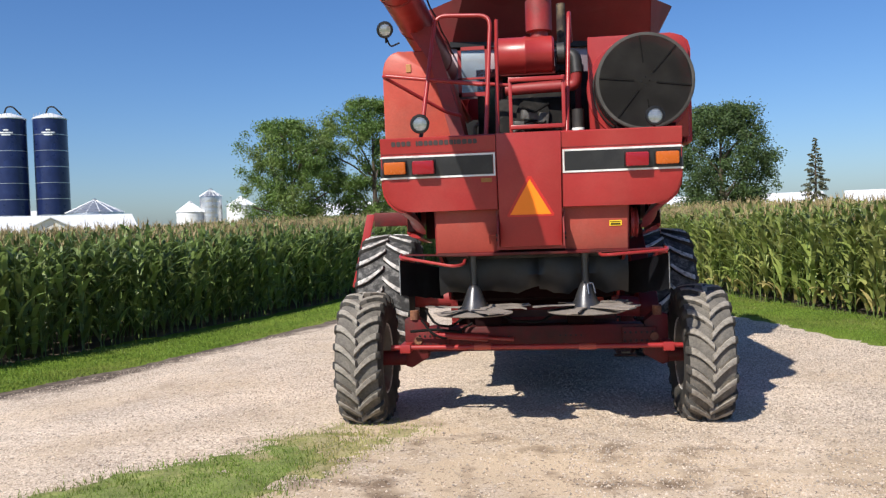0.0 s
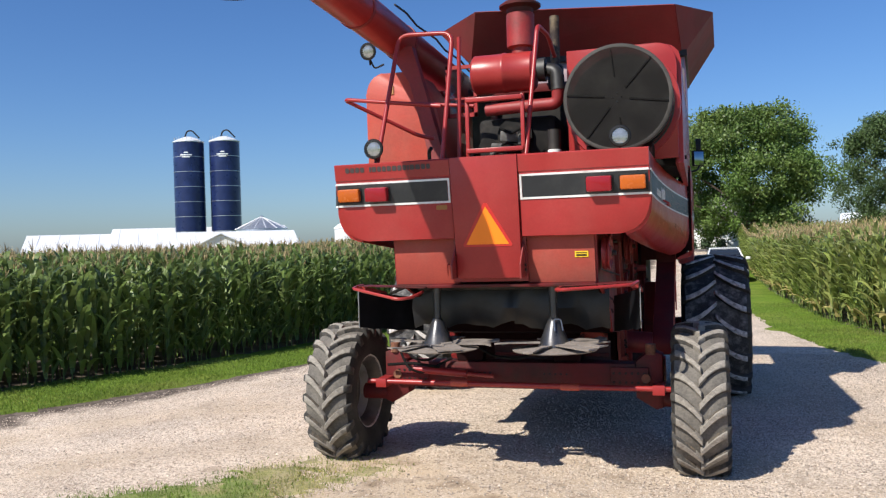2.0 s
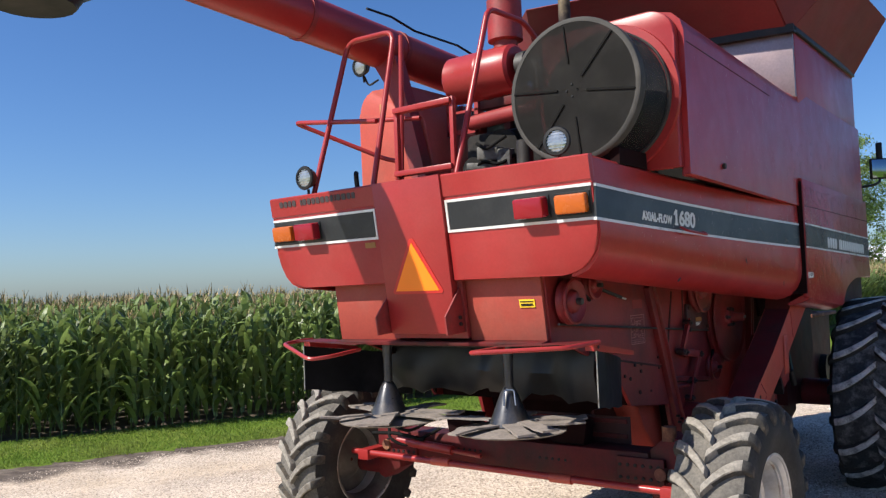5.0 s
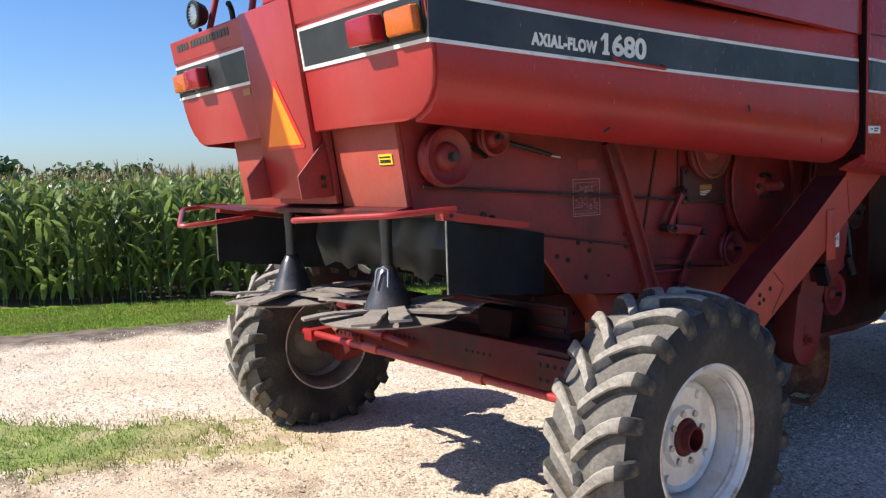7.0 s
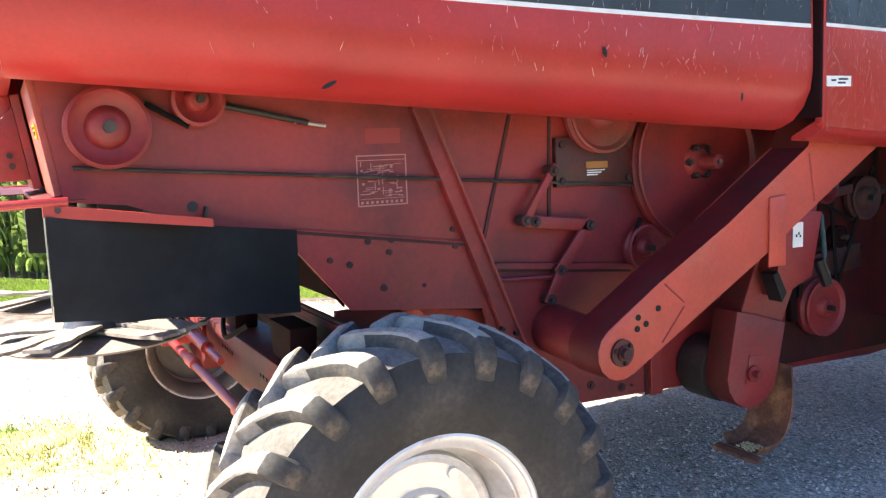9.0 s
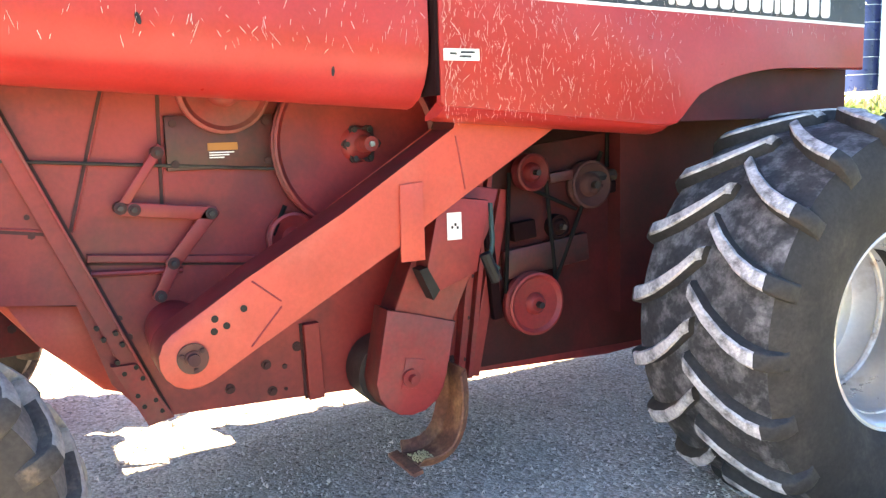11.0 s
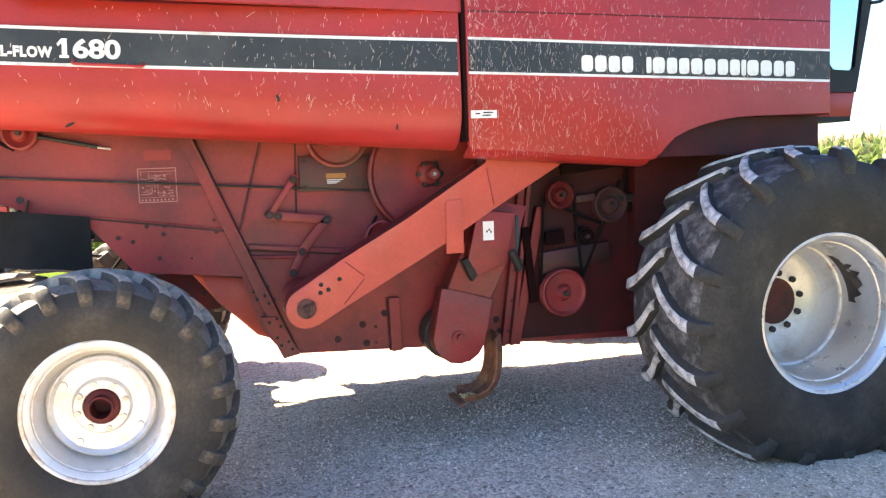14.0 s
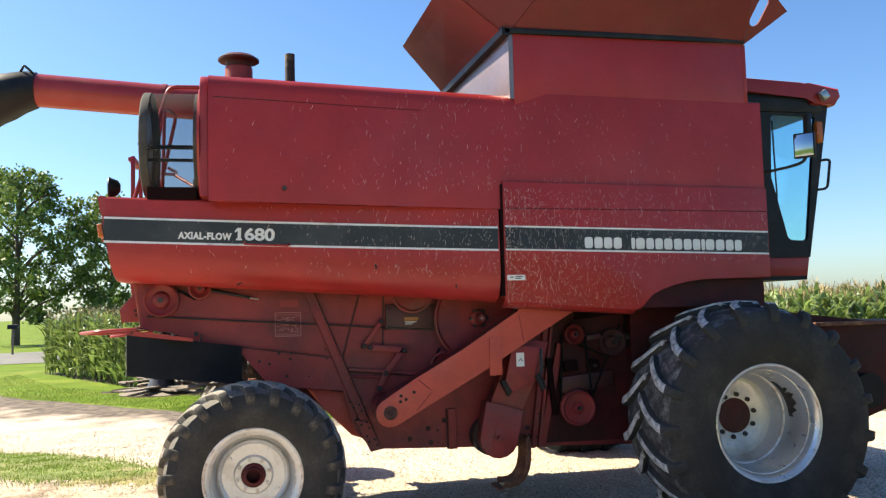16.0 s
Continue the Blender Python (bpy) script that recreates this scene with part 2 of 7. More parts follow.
STALK = material("corn_stalk", (0.10, 0.15, 0.035), 0.5, 0, 0.2, 1.0, random_tint=0.2)
TASSEL = material("corn_tassel", (0.36, 0.275, 0.14), 0.8, 0, 0.2, 0.5, random_tint=0.35)
CANOPY = material("corn_canopy", (0.20, 0.19, 0.07), 0.8, 0, 0.35, 1.8, (0.32, 0.25, 0.12), 0.5, 0.5, 0.4, 0.1, 9)
GRASS = material("mown_grass", (0.115, 0.18, 0.022), 0.85, 0, 0.22, 0.7, (0.165, 0.195, 0.038), 0.35, 0.5, 0.35, 0.05, 55, spec=0.08)
BLADE = material("grass_blade", (0.165, 0.25, 0.042), 0.6, 0, 0.25, 0.8, (0.22, 0.245, 0.07), 0.6, 0.45, random_tint=0.4, thin=0.4, spec=0.25)
BLADE_DRY = material("dry_grass_blade", (0.40, 0.37, 0.13), 0.7, 0, 0.25, 0.8, (0.16, 0.22, 0.05), 0.9, 0.5, random_tint=0.35, thin=0.3)
STONE = material("limestone_chip", (0.50, 0.42, 0.34), 0.9, 0, 0.1, 20, random_tint=0.5)
BARK = material("bark", (0.10, 0.075, 0.055), 0.9, 0, 0.3, 3, None, 1, 0.5, 0.3, 0.1, 9)
MAPLE = material("maple_leaves", (0.115, 0.19, 0.04), 0.5, 0, 0.2, 0.15, (0.17, 0.225, 0.06), 0.2, 0.5, random_tint=0.45, thin=0.3)
OAK = material("oak_leaves", (0.07, 0.115, 0.035), 0.55, 0, 0.2, 0.15, random_tint=0.4, thin=0.25)
SPRUCE = material("thin_conifer_needles", (0.10, 0.105, 0.06), 0.7, 0, 0.2, 0.2, random_tint=0.35)
SILO_BLUE = material("blue_glass_coated_steel", (0.012, 0.022, 0.085), 0.3, 0.1, 0.15, 0.3, (0.02, 0.035, 0.12), 0.15, 0.5)
ROOF_WHITE = material("white_metal_roof", (0.78, 0.79, 0.80), 0.35, 0.1, 0.05, 0.2)
GALV = material("galvanised_corrugated", (0.55, 0.56, 0.57), 0.3, 0.75, 0.12, 0.4, stretch=(1, 1, 8))
SIDING = material("white_siding", (0.78, 0.78, 0.76), 0.6, 0, 0.04, 0.5)
WINDOW = material("window_glass", (0.03, 0.04, 0.05), 0.08, 0, 0, 1)
ROOF_DARK = material("grey_shingle", (0.16, 0.15, 0.15), 0.9, 0, 0.2, 2)
CAR_WHITE = material("white_car_paint", (0.78, 0.79, 0.80), 0.2, 0, 0.02, 1, coat=0.6)
CAR_GLASS = material("dark_car_glass", (0.02, 0.024, 0.028), 0.06, 0, 0, 1)
SHRUB = material("clipped_shrub", (0.03, 0.06, 0.02), 0.7, 0, 0.3, 1.0, random_tint=0.4)
WOOD = material("weathered_post", (0.2, 0.15, 0.11), 0.9, 0, 0.3, 4)
ROAD = material("worn_asphalt", (0.15, 0.145, 0.14), 0.9, 0, 0.15, 0.8)


def gravel_material():
    """Crushed limestone: chips of many greys, tyre-worn sandy tracks and dark damp soil in places."""
    m = bpy.data.materials.new("crushed_limestone")
    m.use_nodes = True
    nt = m.node_tree
    n, l = nt.nodes, nt.links
    b = n["Principled BSDF"]
    co = n.new("ShaderNodeTexCoord")
    v = n.new("ShaderNodeTexVoronoi")
    v.inputs["Scale"].default_value = 58
    l.new(co.outputs["Object"], v.inputs["Vector"])
    ramp = n.new("ShaderNodeValToRGB")
    ramp.color_ramp.elements[0].color, ramp.color_ramp.elements[1].color = (0.34, 0.265, 0.20, 1), (0.78, 0.655, 0.53, 1)
    sep = n.new("ShaderNodeSeparateColor")
    l.new(v.outputs["Color"], sep.inputs["Color"])
    l.new(sep.outputs["Red"], ramp.inputs["Fac"])
    def noise_ramp(sc, lo, hi, detail=6):
        t = n.new("ShaderNodeTexNoise")
        t.inputs["Scale"].default_value, t.inputs["Detail"].default_value = sc, detail
        l.new(co.outputs["Object"], t.inputs["Vector"])
        r = n.new("ShaderNodeMapRange")
        r.inputs["From Min"].default_value, r.inputs["From Max"].default_value = lo, hi
        l.new(t.outputs["Fac"], r.inputs["Value"])
        return r.outputs["Result"]
    def mix(kind, fac, a, c):
        x = n.new("ShaderNodeMix")
        x.data_type, x.blend_type = "RGBA", kind
        for sock, val in ((x.inputs[0], fac), (x.inputs[6], a), (x.inputs[7], c)):
            if hasattr(val, "is_output"):
                l.new(val, sock)
            else:
                sock.default_value = val if isinstance(val, float) else (*val, 1)
        return x.outputs[2]
    # sandy, trodden earth in the mouth of the drive and behind the machine
    near = n.new("ShaderNodeVectorMath")
    near.operation = "DISTANCE"
    near.inputs[1].default_value = (-0.3, -2.0, 0.0)
    l.new(co.outputs["Object"], near.inputs[0])
    bias = n.new("ShaderNodeMapRange")
    bias.inputs["From Min"].default_value, bias.inputs["From Max"].default_value = 1.6, 4.0
    bias.inputs["To Min"].default_value, bias.inputs["To Max"].default_value = 1.0, 0.0
    l.new(near.outputs["Value"], bias.inputs["Value"])
    def plus(a, c_):
        s = n.new("ShaderNodeMath")
        s.operation, s.use_clamp = "ADD", True
        l.new(a, s.inputs[0])
        l.new(c_, s.inputs[1])
        return s.outputs["Value"]
    def times(a, c_):
        s = n.new("ShaderNodeMath")
        s.operation = "MULTIPLY"
        l.new(a, s.inputs[0])
        l.new(c_, s.inputs[1])
        return s.outputs["Value"]
    c = mix("MIX", plus(noise_ramp(0.55, 0.45, 0.8), times(bias.outputs["Result"], noise_ramp(3.5, 0.25, 0.6))), ramp.outputs["Color"], (0.52, 0.40, 0.275))
    c = mix("MIX", noise_ramp(1.7, 0.60, 0.85), c, (0.36, 0.27, 0.19))
    c = mix("MIX", times(bias.outputs["Result"], noise_ramp(2.3, 0.52, 0.66, 8)), c, (0.22, 0.155, 0.10))
    g = noise_ramp(160, 0.25, 0.75, 2)
    gr = n.new("ShaderNodeMapRange")
    gr.inputs["To Min"].default_value, gr.inputs["To Max"].default_value = 0.7, 1.28
    l.new(g, gr.inputs["Value"])
    c = mix("MULTIPLY", 1.0, c, gr.outputs["Result"])
    # scattered darker chips
    v2 = n.new("ShaderNodeTexVoronoi")
    v2.inputs["Scale"].default_value = 34
    l.new(co.outputs["Object"], v2.inputs["Vector"])
    sep2 = n.new("ShaderNodeSeparateColor")
    l.new(v2.outputs["Color"], sep2.inputs["Color"])
    pick = n.new("ShaderNodeMath")
    pick.operation = "LESS_THAN"
    pick.inputs[1].default_value = 0.17
    l.new(sep2.outputs["Green"], pick.inputs[0])
    core = n.new("ShaderNodeMath")
    core.operation = "LESS_THAN"
    core.inputs[1].default_value = 0.42
    l.new(v2.outputs["Distance"], core.inputs[0])
    c = mix("MULTIPLY", times(pick.outputs["Value"], core.outputs["Value"]), c, (0.5, 0.47, 0.46))
    # worn wheel tracks and thinner patches
    tr = n.new("ShaderNodeMapRange")
    tr.inputs["To Min"].default_value, tr.inputs["To Max"].default_value = 0.84, 1.08
    l.new(noise_ramp(0.8, 0.35, 0.65, 8), tr.inputs["Value"])
    c = mix("MULTIPLY", 1.0, c, tr.outputs["Result"])
    # soil washed in along the west verge
    at = n.new("ShaderNodeAttribute")
    at.attribute_name = "from_verge"
    soil = n.new("ShaderNodeMath")
    soil.operation = "SUBTRACT"
    l.new(noise_ramp(1.3, 0.3, 0.75, 8), soil.inputs[0])
    l.new(at.outputs["Fac"], soil.inputs[1])
    fade = n.new("ShaderNodeMapRange")
    fade.inputs["From Min"].default_value, fade.inputs["From Max"].default_value = -0.85, -0.25
    l.new(soil.outputs["Value"], fade.inputs["Value"])
    clods = mix("MIX", noise_ramp(5.0, 0.4, 0.62, 9), (0.075, 0.054, 0.040), (0.17, 0.132, 0.102))
    c = mix("MIX", fade.outputs["Result"], c, clods)
    l.new(c, b.inputs["Base Color"])
    b.inputs["Roughness"].default_value = 0.92
    bp = n.new("ShaderNodeBump")
    bp.inputs["Strength"].default_value, bp.inputs["Distance"].default_value = 0.6, 0.010
    bp.invert = True
    l.new(v.outputs["Distance"], bp.inputs["Height"])
    l.new(bp.outputs["Normal"], b.inputs["Normal"])
    return m


GRAVEL = gravel_material()

# ---- building helpers ----
def link_mesh(name, bm, mat, parent=None, label="", smooth=False):
    bmesh.ops.recalc_face_normals(bm, faces=bm.faces)
    me = bpy.data.meshes.new(name)
    bm.to_mesh(me)
    bm.free()
    for mm in (mat if isinstance(mat, (list, tuple)) else (mat,)):
        me.materials.append(mm)
    if smooth:
        me.shade_smooth()
        me.set_sharp_from_angle(angle=radians(35))
    ob = new(name, me)
    if parent is not None:
        ob.parent = parent
    if label:
        ob["label"] = label
    return ob


def part(name, bm, mat, parent, label="", smooth=True):
    """One mesh of its own under a thing or one of its parts."""
    return link_mesh(name, bm, mat, parent, label, smooth)


def thing(name, label, category, group="", kind="", at=(0, 0, 0), rz=0.0):
    ob = new(name)
    ob.empty_display_size = 0.2
    ob.matrix_basis = pose(*at, 0, 0, rz)
    return tagged(ob, label, category, group, kind)


def solid(verts, faces, mat, name, parent=None, label="", smooth=False, index=None):
    me = bpy.data.meshes.new(name)
    me.from_pydata([tuple(v) for v in verts], [], [tuple(f) for f in faces])
    for mm in (mat if isinstance(mat, (list, tuple)) else (mat,)):
        me.materials.append(mm)
    if index is not None:
        me.polygons.foreach_set("material_index", np.asarray(index, dtype=np.int32))
    if smooth:
        me.shade_smooth()
    me.update()
    ob = new(name, me)
    if parent is not None:
        ob.parent = parent
    if label:
        ob["label"] = label
    return ob


def B():
    return bmesh.new()


def box(bm, c, s, rot=(0, 0, 0), bevel=0.0):
    got = bmesh.ops.create_cube(bm, size=1.0, matrix=pose(*c, *rot) @ Matrix.Diagonal((*s, 1)))
    if bevel:
        edges = list({e for v in got["verts"] for e in v.link_edges})
        bmesh.ops.bevel(bm, geom=edges, offset=bevel, segments=2, affect="EDGES", profile=0.5)
    return bm


def span(bm, lo, hi, bevel=0.0):
    """A box between two corners."""
    return box(bm, [(a + b) / 2 for a, b in zip(lo, hi)], [abs(b - a) for a, b in zip(lo, hi)], bevel=bevel)


def prism(bm, pts, axis, lo, hi, bevel=0.0):
    """A plate with outline pts (in the other two axes, in order) from lo to hi along axis."""
    def at(p, w):
        return {"x": (w, p[0], p[1]), "y": (p[0], w, p[1]), "z": (p[0], p[1], w)}[axis]
    a = [bm.verts.new(at(p, lo)) for p in pts]
    b = [bm.verts.new(at(p, hi)) for p in pts]
    faces = [bm.faces.new(a), bm.faces.new(b[::-1])]
    for i in range(len(pts)):
        j = (i + 1) % len(pts)
        faces.append(bm.faces.new((a[i], b[i], b[j], a[j])))
    if bevel:
        edges = list({e for f in faces[:2] for e in f.edges})
        bmesh.ops.bevel(bm, geom=edges, offset=bevel, segments=2, affect="EDGES", profile=0.5)
    return bm


def rod(bm, p0, p1, r, r2=None, n=14, caps=True):
    p0, p1 = Vector(p0), Vector(p1)
    d = p1 - p0
    m = Matrix.Translation((p0 + p1) / 2) @ d.to_track_quat("Z", "Y").to_matrix().to_4x4()
    bmesh.ops.create_cone(bm, cap_ends=caps, segments=n, radius1=r, radius2=r if r2 is None else r2, depth=d.length, matrix=m)
    return bm


def tube(bm, pts, r, n=10, bend=0.0):
    """A bent pipe through pts, its corners rounded by bend."""
    pts = [Vector(p) for p in pts]
    way = [pts[0]]
    for i in range(1, len(pts) - 1):
        if bend:
            a, b = pts[i - 1] - pts[i], pts[i + 1] - pts[i]
            k = min(bend, a.length * 0.45, b.length * 0.45)
            p, q = pts[i] + a.normalized() * k, pts[i] + b.normalized() * k
            for s in (0, 0.25, 0.5, 0.75, 1):
                way.append(p * (1 - s) ** 2 + pts[i] * 2 * s * (1 - s) + q * s * s)
        else:
            way.append(pts[i])
    way.append(pts[-1])
    rings = []
    up = None
    for i, p in enumerate(way):
        d = (way[min(i + 1, len(way) - 1)] - way[max(i - 1, 0)]).normalized()
        if up is None:
            up = d.orthogonal().normalized()
        up = (up - d * up.dot(d)).normalized()
        side = d.cross(up)
        rings.append([bm.verts.new(p + (up * math.cos(2 * math.pi * k / n) + side * math.sin(2 * math.pi * k / n)) * r) for k in range(n)])
    for a, b in zip(rings, rings[1:]):
        for k in range(n):
            bm.faces.new((a[k], a[(k + 1) % n], b[(k + 1) % n], b[k]))
    bm.faces.new(rings[0][::-1])
    bm.faces.new(rings[-1])
    return bm


def lathe(bm, profile, centre, axis="x", n=36, closed=False):
    """Turns a profile of (along, radius) round an axis through centre."""
    rings = []
    c = Vector(centre)
    for along, r in profile:
        ring = []
        for k in range(n):
            a = 2 * math.pi * k / n
            u, v = r * math.cos(a), r * math.sin(a)
            off = {"x": (along, u, v), "y": (u, along, v), "z": (u, v, along)}[axis]
            ring.append(bm.verts.new(c + Vector(off)))
        rings.append(ring)
    pairs = list(zip(rings, rings[1:])) + ([(rings[-1], rings[0])] if closed else [])
    for a, b in pairs:
        for k in range(n):
            bm.faces.new((a[k], a[(k + 1) % n], b[(k + 1) % n], b[k]))
    if not closed:
        for ring, (along, r) in ((rings[0], profile[0]), (rings[-1], profile[-1])):
            if r > 1e-4:
                bm.faces.new(ring)
    bmesh.ops.remove_doubles(bm, verts=bm.verts, dist=1e-5)
    return bm


def loft(bm, sections, closed=True, caps=True):
    """Joins outlines of equal count, one after another."""
    rings = [[bm.verts.new(p) for p in s] for s in sections]
    n = len(rings[0])
    for a, b in zip(rings, rings[1:]):
        for k in range(n if closed else n - 1):
            bm.faces.new((a[k], a[(k + 1) % n], b[(k + 1) % n], b[k]))
    if caps:
        bm.faces.new(rings[0])
        bm.faces.new(rings[-1][::-1])
    return bm


def round_rect(w, h, r, n=4):
    """Outline of a rounded rectangle about the origin."""
    pts = []
    for cx, cy, a0 in ((w / 2 - r, h / 2 - r, 0), (-w / 2 + r, h / 2 - r, 90), (-w / 2 + r, -h / 2 + r, 180), (w / 2 - r, -h / 2 + r, 270)):
        for k in range(n + 1):
            a = radians(a0 + 90 * k / n)
            pts.append((cx + r * math.cos(a), cy + r * math.sin(a)))
    return pts


def lettering(name, body, width, height, m, mat, parent, label):
    """Words in the built-in font as a thin mesh, standing at the pose m, m's x along the line."""
    cu = bpy.data.curves.new(name, "FONT")
    cu.body, cu.size, cu.extrude, cu.offset = body, height * 1.38, 0.0012, 0.0042
    cu.space_character = 1.14 if height < 0.08 else 0.98
    tmp = new(name + "_line", cu)
    me = bpy.data.meshes.new_from_object(tmp.evaluated_get(bpy.context.evaluated_depsgraph_get()))
    bpy.data.objects.remove(tmp)
    xs = [v.co.x for v in me.vertices]
    ys = [v.co.y for v in me.vertices]
    for v in me.vertices:
        v.co.x = (v.co.x - min(xs)) * width / (max(xs) - min(xs))
        v.co.y = (v.co.y - min(ys)) * height / (max(ys) - min(ys))
    me.materials.clear()
    me.materials.append(mat)
    ob = new(name, me)
    ob.parent, ob.matrix_basis = parent, m
    ob["label"] = label
    return ob

# ---- ground, drive and fields ----
def smooth(a, b, v):
    u = np.clip((np.asarray(v, dtype=float) - a) / (b - a), 0, 1)
    return u * u * (3 - 2 * u)


def ground_z(x, y):
    """Height of the ground: the drive is slightly crowned, the yard falls away on its west side and rises towards the house."""
    x, y = np.asarray(x, dtype=float), np.asarray(y, dtype=float)
    return -0.25 * smooth(-2.6, -7.2, x) * (1 - 0.7 * smooth(14, 30, y)) + 0.9 * smooth(42, 66, y) * (1 - smooth(22, 55, np.abs(x)))


def graded(lo, hi, step, far):
    mid = list(np.arange(lo, hi + 1e-6, step))
    out, s, v = [], step, hi
    while v < far:
        s *= 1.22
        v += s
        out.append(v)
    left, s, v = [], step, lo
    while v > -far:
        s *= 1.22
        v -= s
        left.append(v)
    return np.array(left[::-1] + mid + out)


def sheet(name, X, Y, Z, mat, label, category):
    ny, nx = X.shape
    vs = np.stack([X.ravel(), Y.ravel(), Z.ravel()], 1)
    idx = np.arange(nx * ny).reshape(ny, nx)
    fs = np.stack([idx[:-1, :-1].ravel(), idx[:-1, 1:].ravel(), idx[1:, 1:].ravel(), idx[1:, :-1].ravel()], 1)
    ob = solid(vs.tolist(), fs.tolist(), mat, name, None, "", True)
    return tagged(ob, label, category, kind="structure")


gx, gy = np.meshgrid(graded(-16, 14, 0.5, 2500), graded(-14, 30, 0.5, 2500))
sheet("ground", gx, gy, ground_z(gx, gy) - 0.03, GRASS, "flat green grass and farmland to the horizon", "ground")

DRIVE_W = np.array([(-2, 95), (-2, 45), (-2.2, 22), (-3, 15), (-4.5, 10.5), (-5.8, 7.6), (-7, 5.2), (-7.8, 3.6), (-8.6, 1.8), (-9.3, 0.3), (-11.1, -0.9), (-16.3, -5.8), (-36, -14)], dtype=float)
DRIVE_E = np.array([(2.1, 95), (2.1, 41), (2.4, 22.5), (3, 13.4), (3.6, 9.9), (4.25, 7.6), (4.9, 5.1), (6, 3.5), (8, 2), (12, 0), (15, -4), (14, -14), (-30, -24)], dtype=float)


def along(line, count):
    """count points evenly spaced by index along a line, rounded at its corners."""
    t = np.linspace(0, len(line) - 1, count)
    out = np.stack([np.interp(t, range(len(line)), line[:, k]) for k in (0, 1)], 1)
    for _ in range(3):
        out[1:-1] = (out[:-2] + 2 * out[1:-1] + out[2:]) / 4
    return out


rng = np.random.RandomState(1)
n_st, n_ac = 260, 40
wl_, el_ = along(DRIVE_W, n_st), along(DRIVE_E, n_st)
wig = np.convolve(rng.normal(0, 0.14, n_st + 8), np.ones(3) / 3, "same")[:n_st]
wig2 = np.convolve(rng.normal(0, 0.12, n_st + 8), np.ones(3) / 3, "same")[:n_st]
u = np.linspace(0, 1, n_ac)[None, :]
DX = wl_[:, :1] * (1 - u) + el_[:, :1] * u + wig[:, None] * (1 - u) ** 8 + wig2[:, None] * u ** 8
DY = wl_[:, 1:] * (1 - u) + el_[:, 1:] * u
DZ = ground_z(DX, DY) - 0.022 * (np.abs(2 * u - 1) ** 14) + rng.normal(0, 0.004, DX.shape)
drive = sheet("driveway", DX, DY, DZ, GRAVEL, "pale crushed limestone drive with tyre-worn patches", "driveway")

washed = np.interp(wl_[:, 1], (-3.0, -0.3, 2.0, 6.0), (2.6, 1.7, 0.9, 0.8))[:, None]  # how far the soil reaches
reach = (u * np.linalg.norm(el_ - wl_, axis=1)[:, None] / washed).ravel()
drive.data.attributes.new("from_verge", "FLOAT", "POINT").data.foreach_set("value", reach.astype(np.float32))

# grass island in the mouth of the drive
TIP_MAT = material("trodden_dry_grass", (0.33, 0.28, 0.145), 0.95, 0, 0.25, 3.0, (0.22, 0.22, 0.06), 2.2, 0.55, 0.3, 0.04, 50)
ISLE_MAT = material("thin_grass_on_soil", (0.17, 0.21, 0.05), 0.9, 0, 0.3, 3.0, (0.28, 0.26, 0.10), 1.3, 0.45, 0.35, 0.05, 50)
ISLE = [(-1.05, 0.62), (-1.45, 0.92), (-2.1, 0.55), (-2.55, -0.15), (-3.1, -0.75), (-4.0, -1.4), (-6.5, -3.5), (-10, -7), (-8, -9), (-4.5, -5.0), (-2.6, -2.4), (-1.85, -1.15), (-1.45, -0.25)]
isle = along(np.array(ISLE + ISLE[:1], dtype=float), 130)[:-1]
isle += rng.normal(0, 0.09, isle.shape)
def inside(poly, px, py):
    hit = np.zeros(len(px), bool)
    j = len(poly) - 1
    for i in range(len(poly)):
        (xi, yi), (xj, yj) = poly[i], poly[j]
        c = ((yi > py) != (yj > py)) & (px < (xj - xi) * (py - yi) / (yj - yi + 1e-12) + xi)
        hit ^= c
        j = i
    return hit


step = 0.07
ix, iy = np.meshgrid(np.arange(-10.4, -0.8, step), np.arange(-9.2, 1.2, step))
ix, iy = ix + rng.uniform(-0.03, 0.03, ix.shape), iy + rng.uniform(-0.03, 0.03, iy.shape)
ny, nx = ix.shape
keep = inside(isle, ix.ravel(), iy.ravel()).reshape(ny, nx)
lumps = np.sin(7.1 * ix + 3.0 * iy) * np.sin(5.3 * iy - 2.0 * ix) + 0.6 * np.sin(13.0 * ix + 1.7) * np.sin(11.0 * iy) + rng.normal(0, 0.3, ix.shape)
tip = 1 - smooth(-1.2, -2.4, ix + 0.45 * iy)
iz = ground_z(ix, iy) + np.where(keep, 0.012 + 0.008 * lumps - 0.014 * tip, -0.03)
idx = np.arange(nx * ny).reshape(ny, nx)
cells = keep[:-1, :-1] | keep[1:, :-1] | keep[:-1, 1:] | keep[1:, 1:]
fs = np.stack([idx[:-1, :-1][cells], idx[:-1, 1:][cells], idx[1:, 1:][cells], idx[1:, :-1][cells]], 1)
turf = (ix + 0.45 * iy + 0.35 * np.sin(5.3 * ix + 2.1 * iy) * np.sin(3.7 * iy) < -2.35)[:-1, :-1][cells]
tagged(solid(np.stack([ix.ravel(), iy.ravel(), iz.ravel()], 1).tolist(), fs.tolist(), [TIP_MAT, ISLE_MAT], "grass_island", None, "", True, turf), "patchy yellow-green grass island between gravel tracks", "grass", kind="structure")


